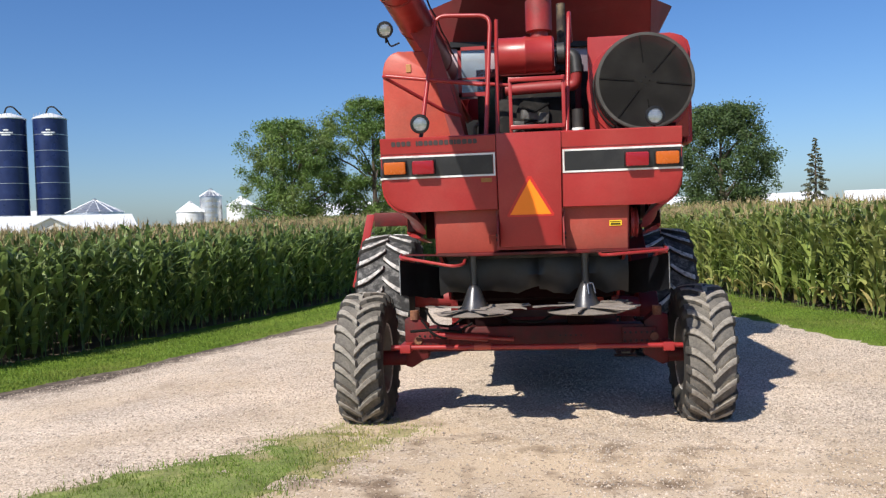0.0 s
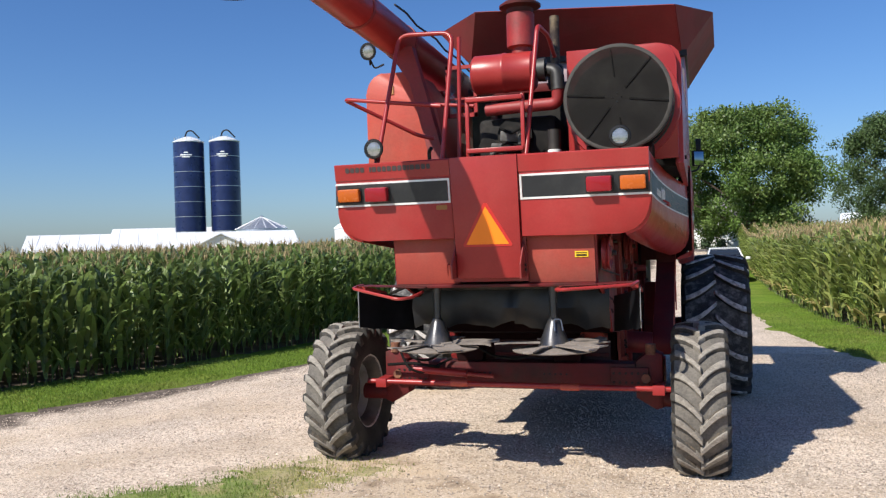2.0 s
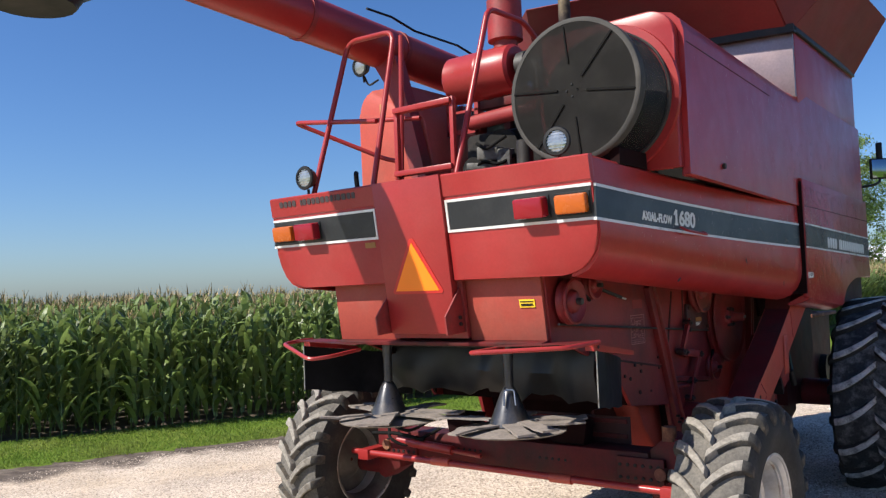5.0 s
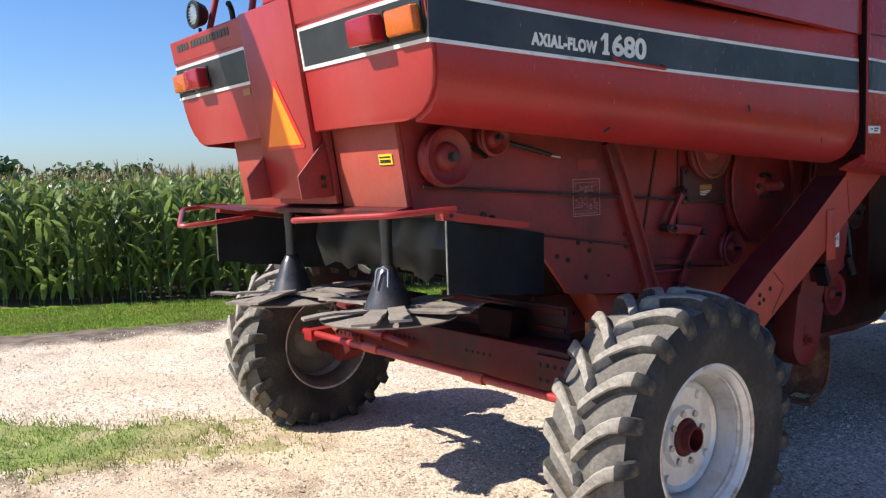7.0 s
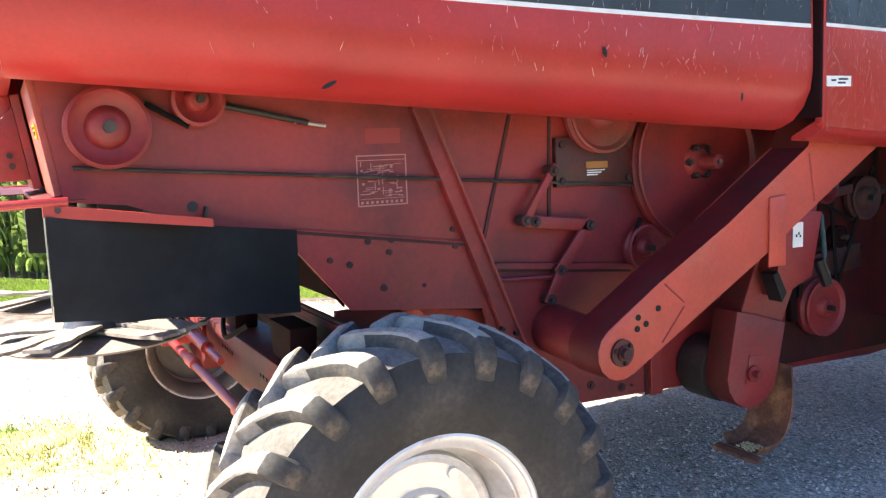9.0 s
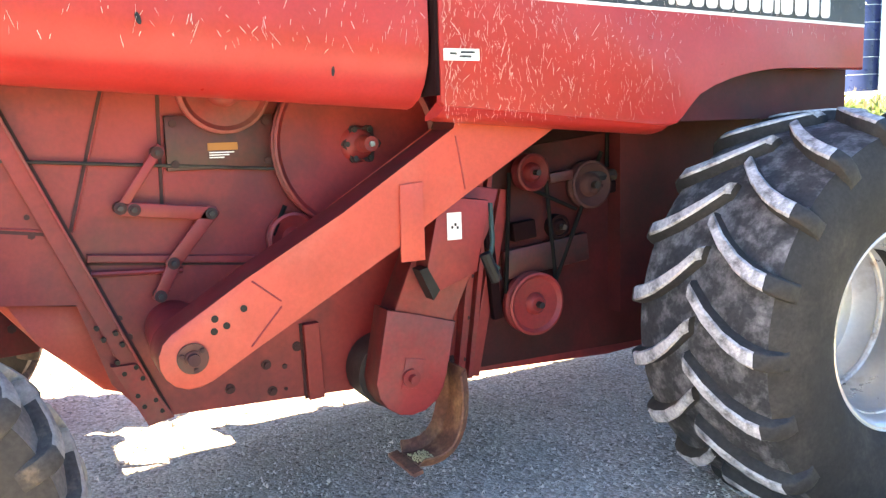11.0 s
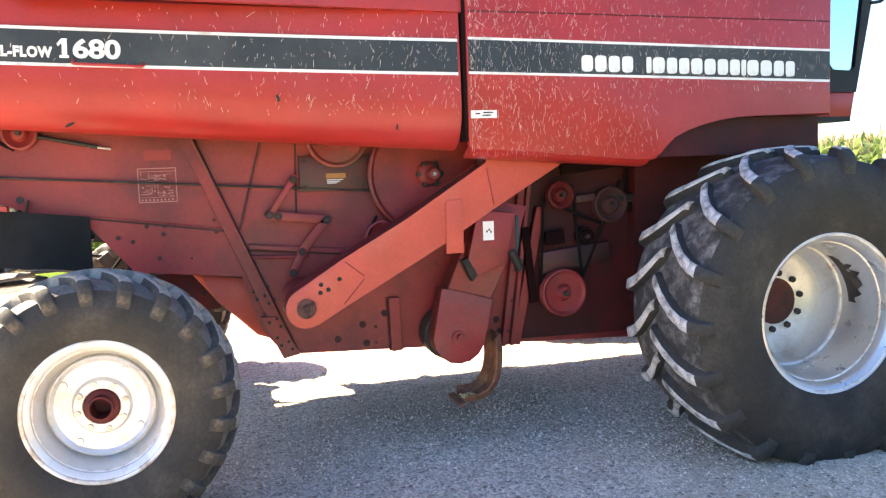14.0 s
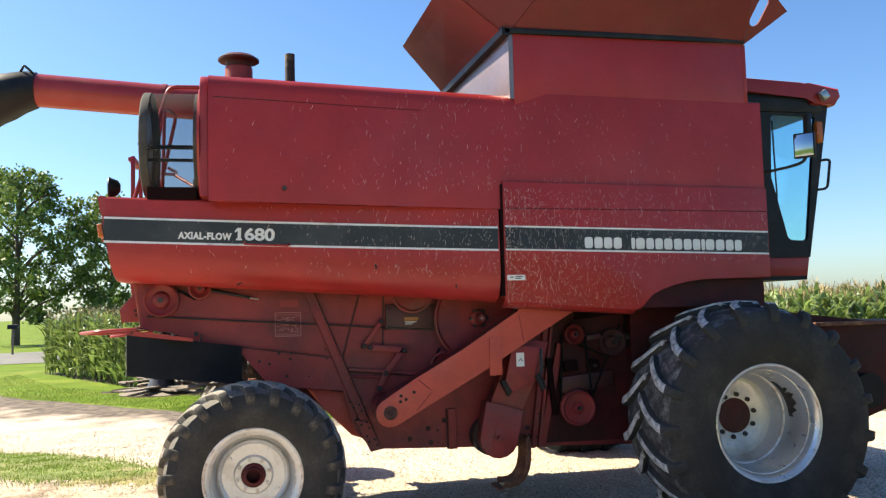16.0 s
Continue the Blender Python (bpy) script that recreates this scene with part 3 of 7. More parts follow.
def blades(name, px, py, h_lo, h_hi, label, mat, wide=0.004):
    n = len(px)
    a = rng.uniform(0, 2 * math.pi, n)
    h = rng.uniform(h_lo, h_hi, n)
    lean = rng.uniform(0.1, 0.6, n) * h
    b = rng.uniform(0, 2 * math.pi, n)
    z = ground_z(px, py) - 0.01
    w = wide * rng.uniform(0.7, 1.5, n)
    P = np.stack([px, py, z], 1)
    side = np.stack([np.cos(a) * w, np.sin(a) * w, 0 * w], 1)
    tip = np.stack([np.cos(b) * lean, np.sin(b) * lean, h], 1)
    V = np.stack([P - side, P + side, P + tip * 0.55 + side * 0.8 - np.array((0, 0, 0)), P + tip], 1).reshape(-1, 3)
    i = np.arange(n)[:, None] * 4
    F = np.concatenate([i + np.array([[0, 1, 2]]), i + np.array([[0, 2, 3]])], 0)
    return tagged(solid(V.tolist(), F.tolist(), mat, name), label, "grass", kind="stuff")


n = 190000
px, py = -0.9 - 6.6 * rng.rand(n) ** 1.4, rng.uniform(-6.5, 1.1, n)
ok = inside(isle, px + rng.normal(0, 0.12, n), py + rng.normal(0, 0.12, n))
along_ = px + 0.45 * py
edge = rng.rand(n) < 0.28 + 0.72 * smooth(-0.9, -2.0, along_)
green = rng.rand(n) < 0.12 + 0.88 * smooth(-1.7, -2.7, along_ + 0.3 * np.sin(5 * px) * np.sin(4 * py))
blades("grass_blades", px[ok & edge & green], py[ok & edge & green], 0.02, 0.055, "short uneven green grass blades", BLADE)
blades("grass_blades", px[ok & edge & ~green], py[ok & edge & ~green], 0.012, 0.045, "yellowing grass blades thinning out on the gravel", BLADE_DRY)
# verges
t = rng.rand(60000) ** 0.8
k = t * (n_st - 70) + 55
base = np.stack([np.interp(k, range(n_st), wl_[:, c]) for c in (0, 1)], 1)
off = rng.uniform(-0.1, 2.4, len(t))
blades("grass_blades", base[:, 0] - off, base[:, 1] + off * 0.35, 0.015, 0.04, "mown green verge grass", BLADE, 0.006)
k = rng.rand(30000) * 110 + 50
base = np.stack([np.interp(k, range(n_st), el_[:, c]) for c in (0, 1)], 1)
off = rng.uniform(-0.05, 2.0, len(k))
blades("grass_blades", base[:, 0] + off, base[:, 1] + off * 0.3, 0.015, 0.04, "mown green verge grass", BLADE, 0.006)

# loose stones on the drive
n = 200000
px, py = rng.uniform(-8, 6.5, n), rng.uniform(-5, 8.5, n)
near = rng.rand(n) < 0.4 + 0.6 * ((px > 0.2) & (py > -1.5))
px, py = px[near], py[near]
west = np.interp(py, wl_[::-1, 1], wl_[::-1, 0])  # the drive's west edge
east = np.interp(py, el_[::-1, 1], el_[::-1, 0])
clear = ~inside(isle, px, py) & (px > west + 0.45) & (px < east - 0.3)
px, py = px[clear], py[clear]
r = rng.uniform(0.003, 0.011, len(px)) * (1 + 0.5 * (rng.rand(len(px)) < 0.08))
c = np.stack([px, py, ground_z(px, py) + r * 0.35], 1)
o = np.array([(1, 0, 0), (-0.5, 0.87, 0), (-0.5, -0.87, 0), (0.1, 0.1, 0.75), (0, 0, -0.7)])
V = (c[:, None, :] + o[None] * r[:, None, None] * rng.uniform(0.6, 1.4, (len(px), 5, 3))).reshape(-1, 3)
i = np.arange(len(px))[:, None] * 5
F = np.concatenate([i + np.array([f]) for f in ((0, 1, 3), (1, 2, 3), (2, 0, 3), (1, 0, 4), (2, 1, 4), (0, 2, 4))], 0)
tagged(solid(V.tolist(), F.tolist(), STONE, "gravel_stones"), "loose limestone chips on the drive", "gravel", kind="stuff")

# ---- corn ----
def corn_plant(seed, height, leaves, segs, low=0.12, dry=2):
    """One maize plant: verts, faces and material index (0 leaf, 1 stalk, 2 tassel, 3 dry leaf)."""
    q = random.Random(seed)
    v, f, mi = [], [], []
    top = height - 0.16
    for z, rr in ((0, 0.014), (top * 0.55, 0.011), (top, 0.006)):
        for k in range(3):
            a = 2 * math.pi * k / 3
            v.append((rr * math.cos(a), rr * math.sin(a), z))
    for ring in (0, 3):
        for k in range(3):
            f.append((ring + k, ring + (k + 1) % 3, ring + 3 + (k + 1) % 3, ring + 3 + k))
            mi.append(1)
    turn = q.uniform(0, math.pi)
    for k in range(leaves):
        u = low + (0.97 - low) * (k + q.uniform(-0.3, 0.3)) / max(1, leaves - 1)
        u = min(0.90, max(0.05, u * 0.92))
        z0 = u * top
        az = turn + math.pi * (k % 2) + q.uniform(-0.55, 0.55)
        L = q.uniform(0.65, 0.98) * (1.0 - 0.62 * max(0, (u - 0.6) / 0.3)) * (0.75 + 0.25 * min(1, u * 3))
        up = q.uniform(1.1, 1.4) + 0.4 * max(0, u - 0.6)
        droop = q.uniform(0.6, 2.1) * (1.0 - 0.45 * max(0, u - 0.55))
        wmax = q.uniform(0.046, 0.068)
        i0 = len(v)
        ca, sa = math.cos(az), math.sin(az)
        r, z, ang = 0.0, z0, up
        tw = q.uniform(-0.5, 0.5)
        for j in range(segs + 1):
            s = j / segs
            w = wmax * (math.sin(math.pi * min(1, 0.18 + 0.82 * s)) ** 0.8 if s < 1 else 0.02)
            tilt_ = tw * s
            v.append((r * ca - w * sa * math.cos(tilt_), r * sa + w * ca * math.cos(tilt_), z + w * math.sin(tilt_) + w * 0.3))
            v.append((r * ca + w * sa * math.cos(tilt_), r * sa - w * ca * math.cos(tilt_), z - w * math.sin(tilt_) + w * 0.3))
            step = L / segs
            r += step * math.cos(ang)
            z += step * math.sin(ang)
            ang -= droop / segs
        for j in range(segs):
            a = i0 + 2 * j
            f.append((a, a + 1, a + 3, a + 2))
            mi.append(3 if k < dry else 0)
    for k in range(5 if seed % 3 else 7):
        az, sp = q.uniform(0, 6.28), q.uniform(0.03, 0.15)
        if k == 0:
            sp = 0.01
        i0 = len(v)
        c, s_ = math.cos(az), math.sin(az)
        b = 0.011
        v += [(-b * s_, b * c, top - 0.05), (b * s_, -b * c, top - 0.05), (sp * c, sp * s_, height + 0.04 - q.uniform(0, 0.09))]
        f.append((i0, i0 + 1, i0 + 2))
        mi.append(2)
    return np.array(v), f, mi


def field(name, plants, kinds, label, leaf, low_leaf):
    """Joins many plants: plants are (x, y, turn, size, kind)."""
    V, F, M = [], [], []
    base = 0
    for x, y, a, s, k in plants:
        v, f, mi = kinds[k]
        ca, sa = math.cos(a) * s, math.sin(a) * s
        z = float(ground_z(x, y)) - 0.02
        V.append(np.stack([x + v[:, 0] * ca - v[:, 1] * sa, y + v[:, 0] * sa + v[:, 1] * ca, z + v[:, 2] * s], 1))
        F.extend([tuple(base + i for i in g) for g in f])
        M.extend(mi)
        base += len(v)
    ob = solid(np.concatenate(V).tolist(), F, [leaf, STALK, TASSEL, low_leaf], name, None, "", False, M)
    return tagged(ob, label, "corn field", kind="stuff")


def offset_line(line, d):
    """A line moved sideways by d, to its left hand."""
    g = np.gradient(line, axis=0)
    g /= np.linalg.norm(g, axis=1)[:, None] + 1e-9
    return line + np.stack([-g[:, 1], g[:, 0]], 1) * d


def resample(line, step):
    d = np.concatenate([[0], np.cumsum(np.linalg.norm(np.diff(line, axis=0), axis=1))])
    s = np.arange(0, d[-1], step)
    return np.stack([np.interp(s, d, line[:, k]) for k in (0, 1)], 1)


CORN_W = along(np.array([(-26, -7.2), (-17.4, -2.7), (-14.2, -0.7), (-12.3, 1.0), (-11, 2.6), (-9.8, 4.6), (-9, 6.2), (-8.2, 8.6), (-7.3, 11.9), (-5.9, 16.2), (-4.9, 24), (-4.6, 40), (-4.6, 60)], dtype=float), 300)
CORN_E = along(np.array([(13, 2.6), (9, 4.9), (6.9, 6.5), (6.0, 7.9), (5.5, 9.8), (4.75, 12.2), (4.2, 15.3), (3.9, 24), (3.9, 34), (4.2, 48), (4.5, 62)], dtype=float), 300)
full = [corn_plant(100 + k, 2.36 + 0.05 * (k % 4), 13, 5, 0.05, k % 3) for k in range(10)]
tops = [corn_plant(200 + k, 2.34 + 0.05 * (k % 4), 6, 3, 0.55, 0) for k in range(6)]
KINDS = full + tops
crng = random.Random(12)


def planted(edge, side, size, reach):
    out = []
    for row in range(5):
        line = resample(offset_line(edge, side * (0.15 + 0.72 * row)), 0.15 + 0.02 * row)
        for x, y in line:
            out.append((x + crng.gauss(0, 0.05), y + crng.gauss(0, 0.05), crng.uniform(0, 6.28), size * crng.uniform(0.92, 1.05) * (0.93 if row == 0 else 1), crng.randrange(10)))
    for row in range(5, reach):
        line = resample(offset_line(edge, side * (0.15 + 0.76 * row)), 0.24 + 0.012 * row)
        for x, y in line:
            out.append((x + crng.gauss(0, 0.1), y + crng.gauss(0, 0.08), crng.uniform(0, 6.28), size * crng.uniform(0.93, 1.06), 10 + crng.randrange(6)))
    return out


for edge, side in ((CORN_W, 1), (CORN_E, -1)):  # bare soil between the rows
    G = np.stack([offset_line(edge[::3], side * d) for d in (0.0, 0.6, 1.4, 2.4, 3.6)], 0)
    SZ = ground_z(G[:, :, 0], G[:, :, 1]) - 0.012 + rng.uniform(-0.006, 0.012, G.shape[:2])
    SZ[0] -= 0.03
    sheet("field_soil", G[:, :, 0], G[:, :, 1], SZ, SOIL, "dark bare soil between the corn rows", "soil")
field("corn_field", planted(CORN_W, 1, 1.0, 30), KINDS, "tall green corn with brown tassels west of the drive", LEAF, LEAF)
field("corn_field", planted(CORN_E, -1, 0.93, 26), KINDS, "tall green corn with yellowing lower leaves east of the drive", LEAF_PALE, LEAF_DRY)


def canopy_block(x0, x1, y0, y1, h, name, label):
    X, Y = np.meshgrid(np.linspace(x0, x1, 60), np.linspace(y0, y1, 60))
    sheet(name, X, Y, np.zeros_like(X) + h + rng.normal(0, 0.08, X.shape), CANOPY, label, "corn field")


canopy_block(-160, -14, 12, 130, 1.72, "far_corn", "far corn tops, green and tan")
canopy_block(-14, -9.5, 18, 130, 1.74, "far_corn", "far corn tops, green and tan")
canopy_block(9, 190, 16, 150, 1.74, "far_corn", "far corn tops, green and tan")

# ---- the combine harvester ----
combine = thing("combine_harvester", "red combine harvester with dusty faded paint, parked on a gravel drive", "combine harvester")


def side_x(y):
    """Half width of the rear hood at y."""
    y = min(3.03, max(0.0, y))
    return 1.268 + 0.009 * y + 0.0212 * y * y


# rear hood: two side shells that wrap round the corner, and the back plates
def hood_side(s):
    bm = B()
    rows = []
    for k in range(13):
        y = 3.018 * k / 12
        x0 = side_x(y)
        top, bot = 2.668 - 0.036 * y, 2.022 - 0.075 * y
        out = [(x0 - 0.30, top), (x0 - 0.015, top), (x0, top - 0.015), (x0 + 0.012, top - 0.34), (x0 + 0.014, bot + 0.24)]
        for a in (20, 40, 60, 80):
            out.append((x0 + 0.014 - 0.19 * (1 - math.cos(radians(a))), bot + 0.24 - 0.235 * math.sin(radians(a))))
        out += [(x0 - 0.19, bot), (x0 - 0.19, bot + 0.02), (x0 - 0.03, bot + 0.26), (x0 - 0.03, top - 0.03), (x0 - 0.30, top - 0.03)]
        rows.append([(s * x, y + (1 - k / 12) * (0.147 * (2.48 - z) - 0.004), z) for x, z in out])
    loft(bm, rows)
    return part("hood_side_shell", bm, RED_SIDE, combine, "dusty red side shell with a rolled lower edge")


for s in (1, -1):
    hood_side(s)

REAR_LEAN = pose(0, -0.022, 2.48, 8.4, 0, 0) @ pose(0, 0.022, -2.48)  # the back leans in towards its foot


def lean_back(*names):
    for ob in combine.children:
        if ob.name.split(".")[0] in names:
            ob.matrix_basis = REAR_LEAN @ ob.matrix_basis


for s in (1, -1):
    bm = B()
    x1 = 1.272
    pts = [(0.275, 2.672), (x1, 2.668), (x1, 2.27)]
    for a in range(0, 91, 15):
        pts.append((x1 - 0.24 * (1 - math.cos(radians(a))), 2.265 - 0.24 * math.sin(radians(a))))
    pts += [(0.275, 2.022)]
    prism(bm, [(s * x, z) for x, z in pts], "y", -0.022, 0.02, bevel=0.008)
    part("hood_back_plate", bm, RED, combine)
    # charcoal band with white edges
    bm = B()
    span(bm, (s * 0.305, -0.028, 2.335), (s * 1.262, -0.022, 2.50))
    part("band", bm, STRIPE, combine, "charcoal decal band")
    for z in (2.326, 2.508):
        bm = B()
        span(bm, (s * 0.285, -0.029, z - 0.008), (s * 1.266, -0.022, z + 0.008))
        part("band_edge", bm, WHITE, combine, "thin white decal line")
    bm = B()
    span(bm, (s * 0.285, -0.029, 2.334), (s * 0.300, -0.022, 2.5))
    part("band_edge", bm, WHITE, combine, "thin white decal line")
    for x, w, mat, lab in ((1.15, 0.19, AMBER, "amber marker lens"), (0.90, 0.19, REDLENS, "red tail lamp")):
        bm = B()
        prism(bm, [(s * x + p, 2.415 + q) for p, q in round_rect(w, 0.105 if mat is AMBER else 0.115, 0.015)], "y", -0.10 if mat is REDLENS else -0.075, -0.024, bevel=0.012)
        lamp = part("tail_lamp", bm, mat, combine, lab)
        bm = B()
        span(bm, (s * x - w / 2 - 0.01, -0.036, 2.35), (s * x + w / 2 + 0.01, -0.0285, 2.478), bevel=0.003)
        part("lamp_base", bm, BLACK, lamp)

    bm = B()
    prism(bm, [(-0.020, 2.528), (-0.030, 2.538), (-0.032, 2.662), (-0.022, 2.670), (-0.018, 2.670), (-0.018, 2.528)], "x", s * 0.277, s * 1.270)
    part("top_strip", bm, RED, combine, "slightly raised red top strip", smooth=False)
lean_back("hood_back_plate", "band", "band_edge", "tail_lamp", "top_strip")

# dark gap between the hood and the side doors: an added plate coloured as its shade
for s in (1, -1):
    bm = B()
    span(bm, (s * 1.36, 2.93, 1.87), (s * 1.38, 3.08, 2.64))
    part("gap_shade", bm, BELLY, combine, smooth=False)
# decal band on both sides of the hood
for s in (1, -1):
    for lo, hi, mat, nm, off in ((-0.165, 0, STRIPE, "band", 0.003), (0.0, 0.016, WHITE, "band_edge", 0.004), (-0.181, -0.165, WHITE, "band_edge", 0.004)):
        bm = B()
        rows = []
        for k in range(9):
            y = -0.012 + 3.017 * k / 8
            zt = 2.497 - 0.0375 * y
            xo = side_x(y)
            rows.append([(s * (xo + 0.012 + off), y, zt + lo), (s * (xo + 0.010 + off), y, zt + hi), (s * (xo - 0.004), y, zt + hi), (s * (xo - 0.004), y, zt + lo)])
        loft(bm, rows)
        part(nm, bm, mat, combine, "charcoal decal band" if mat is STRIPE else "thin white decal line")

# centre door at the back, with the slow vehicle triangle
bm = B()
prism(bm, [(-0.265, 1.70), (0.265, 1.70), (0.275, 2.674), (-0.272, 2.674)], "y", -0.045, 0.02, bevel=0.006)
door = part("rear_door", bm, RED, combine, "plain red centre door, partly in shadow")
for s in (1, -1):
    bm = B()
    prism(bm, [(0.02, 1.70), (-0.16, 1.715), (-0.16, 1.83), (0.02, 1.98)], "x", s * 0.272, s * 0.285, bevel=0.003)
    part("door_bracket", bm, RED_DARK, door)
    for z in (1.76, 1.80):
        bm = B()
        rod(bm, (s * 0.29, -0.03, z), (s * 0.302, -0.03, z), 0.012, n=6)
        part("bolt", bm, STEEL_DARK, door)
bm = B()
prism(bm, [(-0.19, 1.958), (0.195, 1.956), (0.206, 1.972), (0.018, 2.304), (-0.014, 2.304), (-0.20, 1.972)], "y", -0.049, -0.0455)
sign = part("warning_triangle", bm, TRI_RED, combine, "orange slow-vehicle triangle with a red border", smooth=False)
bm = B()
prism(bm, [(-0.172, 1.977), (0.178, 1.974), (0.002, 2.278)], "y", -0.0525, -0.0495)
part("triangle_centre", bm, TRI_ORANGE, sign, "fluorescent orange triangle", smooth=False)

# plates below the hood at the back
RED_BACK = material("red_plate_faded", (0.33, 0.05, 0.032), 0.6, 0, 0.12, 3.0, (0.29, 0.07, 0.048), 1.6, 0.5, 0.08, 0.01, 60)
for s in (1, -1):
    bm = B()
    prism(bm, [(s * 0.29, 2.03), (s * 0.83, 2.03), (s * 0.83, 1.64), (s * 0.29, 1.64)], "y", 0.06, 0.09, bevel=0.004)
    part("lower_back_plate", bm, RED_BACK, combine, "faded orange-red sheet plate")
    bm = B()
    prism(bm, [(0.091, 2.03), (0.127, 2.03), (0.127, 1.64), (0.091, 1.64)], "x", s * 0.815, s * 0.843)
    part("corner_flange", bm, RED_BACK, combine)
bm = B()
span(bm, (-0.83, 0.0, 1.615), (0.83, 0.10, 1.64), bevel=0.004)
part("lower_lip", bm, RED_IN_SHADE, combine)
bm = B()
span(bm, (-0.30, 0.021, 1.66), (0.30, 0.05, 2.02))
part("door_backing", bm, RED_DARK, combine)
bm = B()
span(bm, (0.675, 0.054, 1.838), (0.78, 0.0595, 1.885))
lab = part("warning_label", bm, YELLOW, combine, "small yellow warning label", smooth=False)
for z, w in ((1.868, 0.09), (1.853, 0.08), (1.845, 0.085)):
    bm = B()
    span(bm, (0.727 - w / 2, 0.0515, z + 0.002), (0.727 + w / 2, 0.0538, z + 0.008))
    part("label_line", bm, BLACK, lab, smooth=False)
bm = B()
span(bm, (-0.41, -0.026, 2.265), (-0.32, -0.0225, 2.30))
part("decal", bm, material("ochre_decal", (0.3, 0.13, 0.03), 0.5), combine, "small faded ochre decal", smooth=False)
for s in (-1,):
    bm = B()
    tube(bm, [(-0.36, 0.06, 1.80), (-0.36, 0.0, 1.80), (-0.31, 0.0, 1.80)], 0.007, 8, 0.01)
    tube(bm, [(-0.36, 0.0, 1.80), (-0.36, 0.0, 1.72)], 0.007, 8)
    part("latch_handle", bm, RED_ORANGE, combine)

lean_back("rear_door", "warning_triangle", "lower_back_plate", "corner_flange", "lower_lip", "door_backing", "warning_label", "decal", "latch_handle")

# maker's name: plain blocks in place of the letters
def name_blocks(parent, start, width, z, h, place, mat):
    unit = width / 19.4
    x = start
    for k, w in enumerate((1, 1, 1, 1, -0.9, 0.45, 1.1, 0.95, 0.95, 1.05, 1.05, 1, 0.95, 0.45, 1.1, 1.1, 1, 0.9)):
        if w < 0:
            x += unit * 0.95
            continue
        bm = B()
        prism(bm, round_rect(unit * w * 0.9, h, min(unit * w, h) * 0.25, 2), "z", 0, 0.002)
        ob = part("name_block", bm, mat, parent, smooth=False)
        ob.matrix_basis = place(x + unit * w / 2, z)
        x += unit * w * 1.08


name_blocks(combine, -1.175, 0.79, 2.632, 0.042, lambda x, z: REAR_LEAN @ pose(x, -0.0325, z - 0.012, 90, 0, 0), LETTER_DARK)

# words on the side of the hood
def hood_tilt(y):
    return math.degrees(math.atan(0.009 + 0.0424 * y))
def on_hood(y, z):
    return pose(side_x(y) + 0.0165, y, z, 0, 0, 90 - hood_tilt(y + 0.15)) @ pose(0, 0, 0, 90, 0, 0) @ pose(0, 0, 0, 0, 0, -2.2)
lettering("model_lettering", "AXIAL-FLOW", 0.40, 0.056, on_hood(0.524, 2.338), WHITE, combine, "small white lettering")
lettering("model_number", "1680", 0.282, 0.100, on_hood(0.968, 2.322), WHITE, combine, "bold white model number")
bm = B()
prism(bm, [(-0.024, 0.070), (0.002, 0.100), (0.002, 0.076), (-0.018, 0.058)], "z", 0, 0.0015)
part("digit_serif", bm, WHITE, combine, smooth=False).matrix_basis = on_hood(0.968, 2.322)
bm = B()
prism(bm, [(-0.012, 0.0), (0.034, 0.0), (0.034, 0.014), (-0.012, 0.014)], "z", 0, 0.0015)
part("digit_serif", bm, WHITE, combine, smooth=False).matrix_basis = on_hood(0.968, 2.322)
bm = B()
for y0, y1 in ((1.02, 1.36),):
    xo = side_x(1.2) + 0.012
    tube(bm, [(xo, y0, 2.312), (xo + 0.045, y0, 2.287), (xo + 0.045, y1, 2.272), (xo, y1, 2.297)], 0.008, 8, 0.02)
part("grab_handle", bm, RED_SIDE, combine)

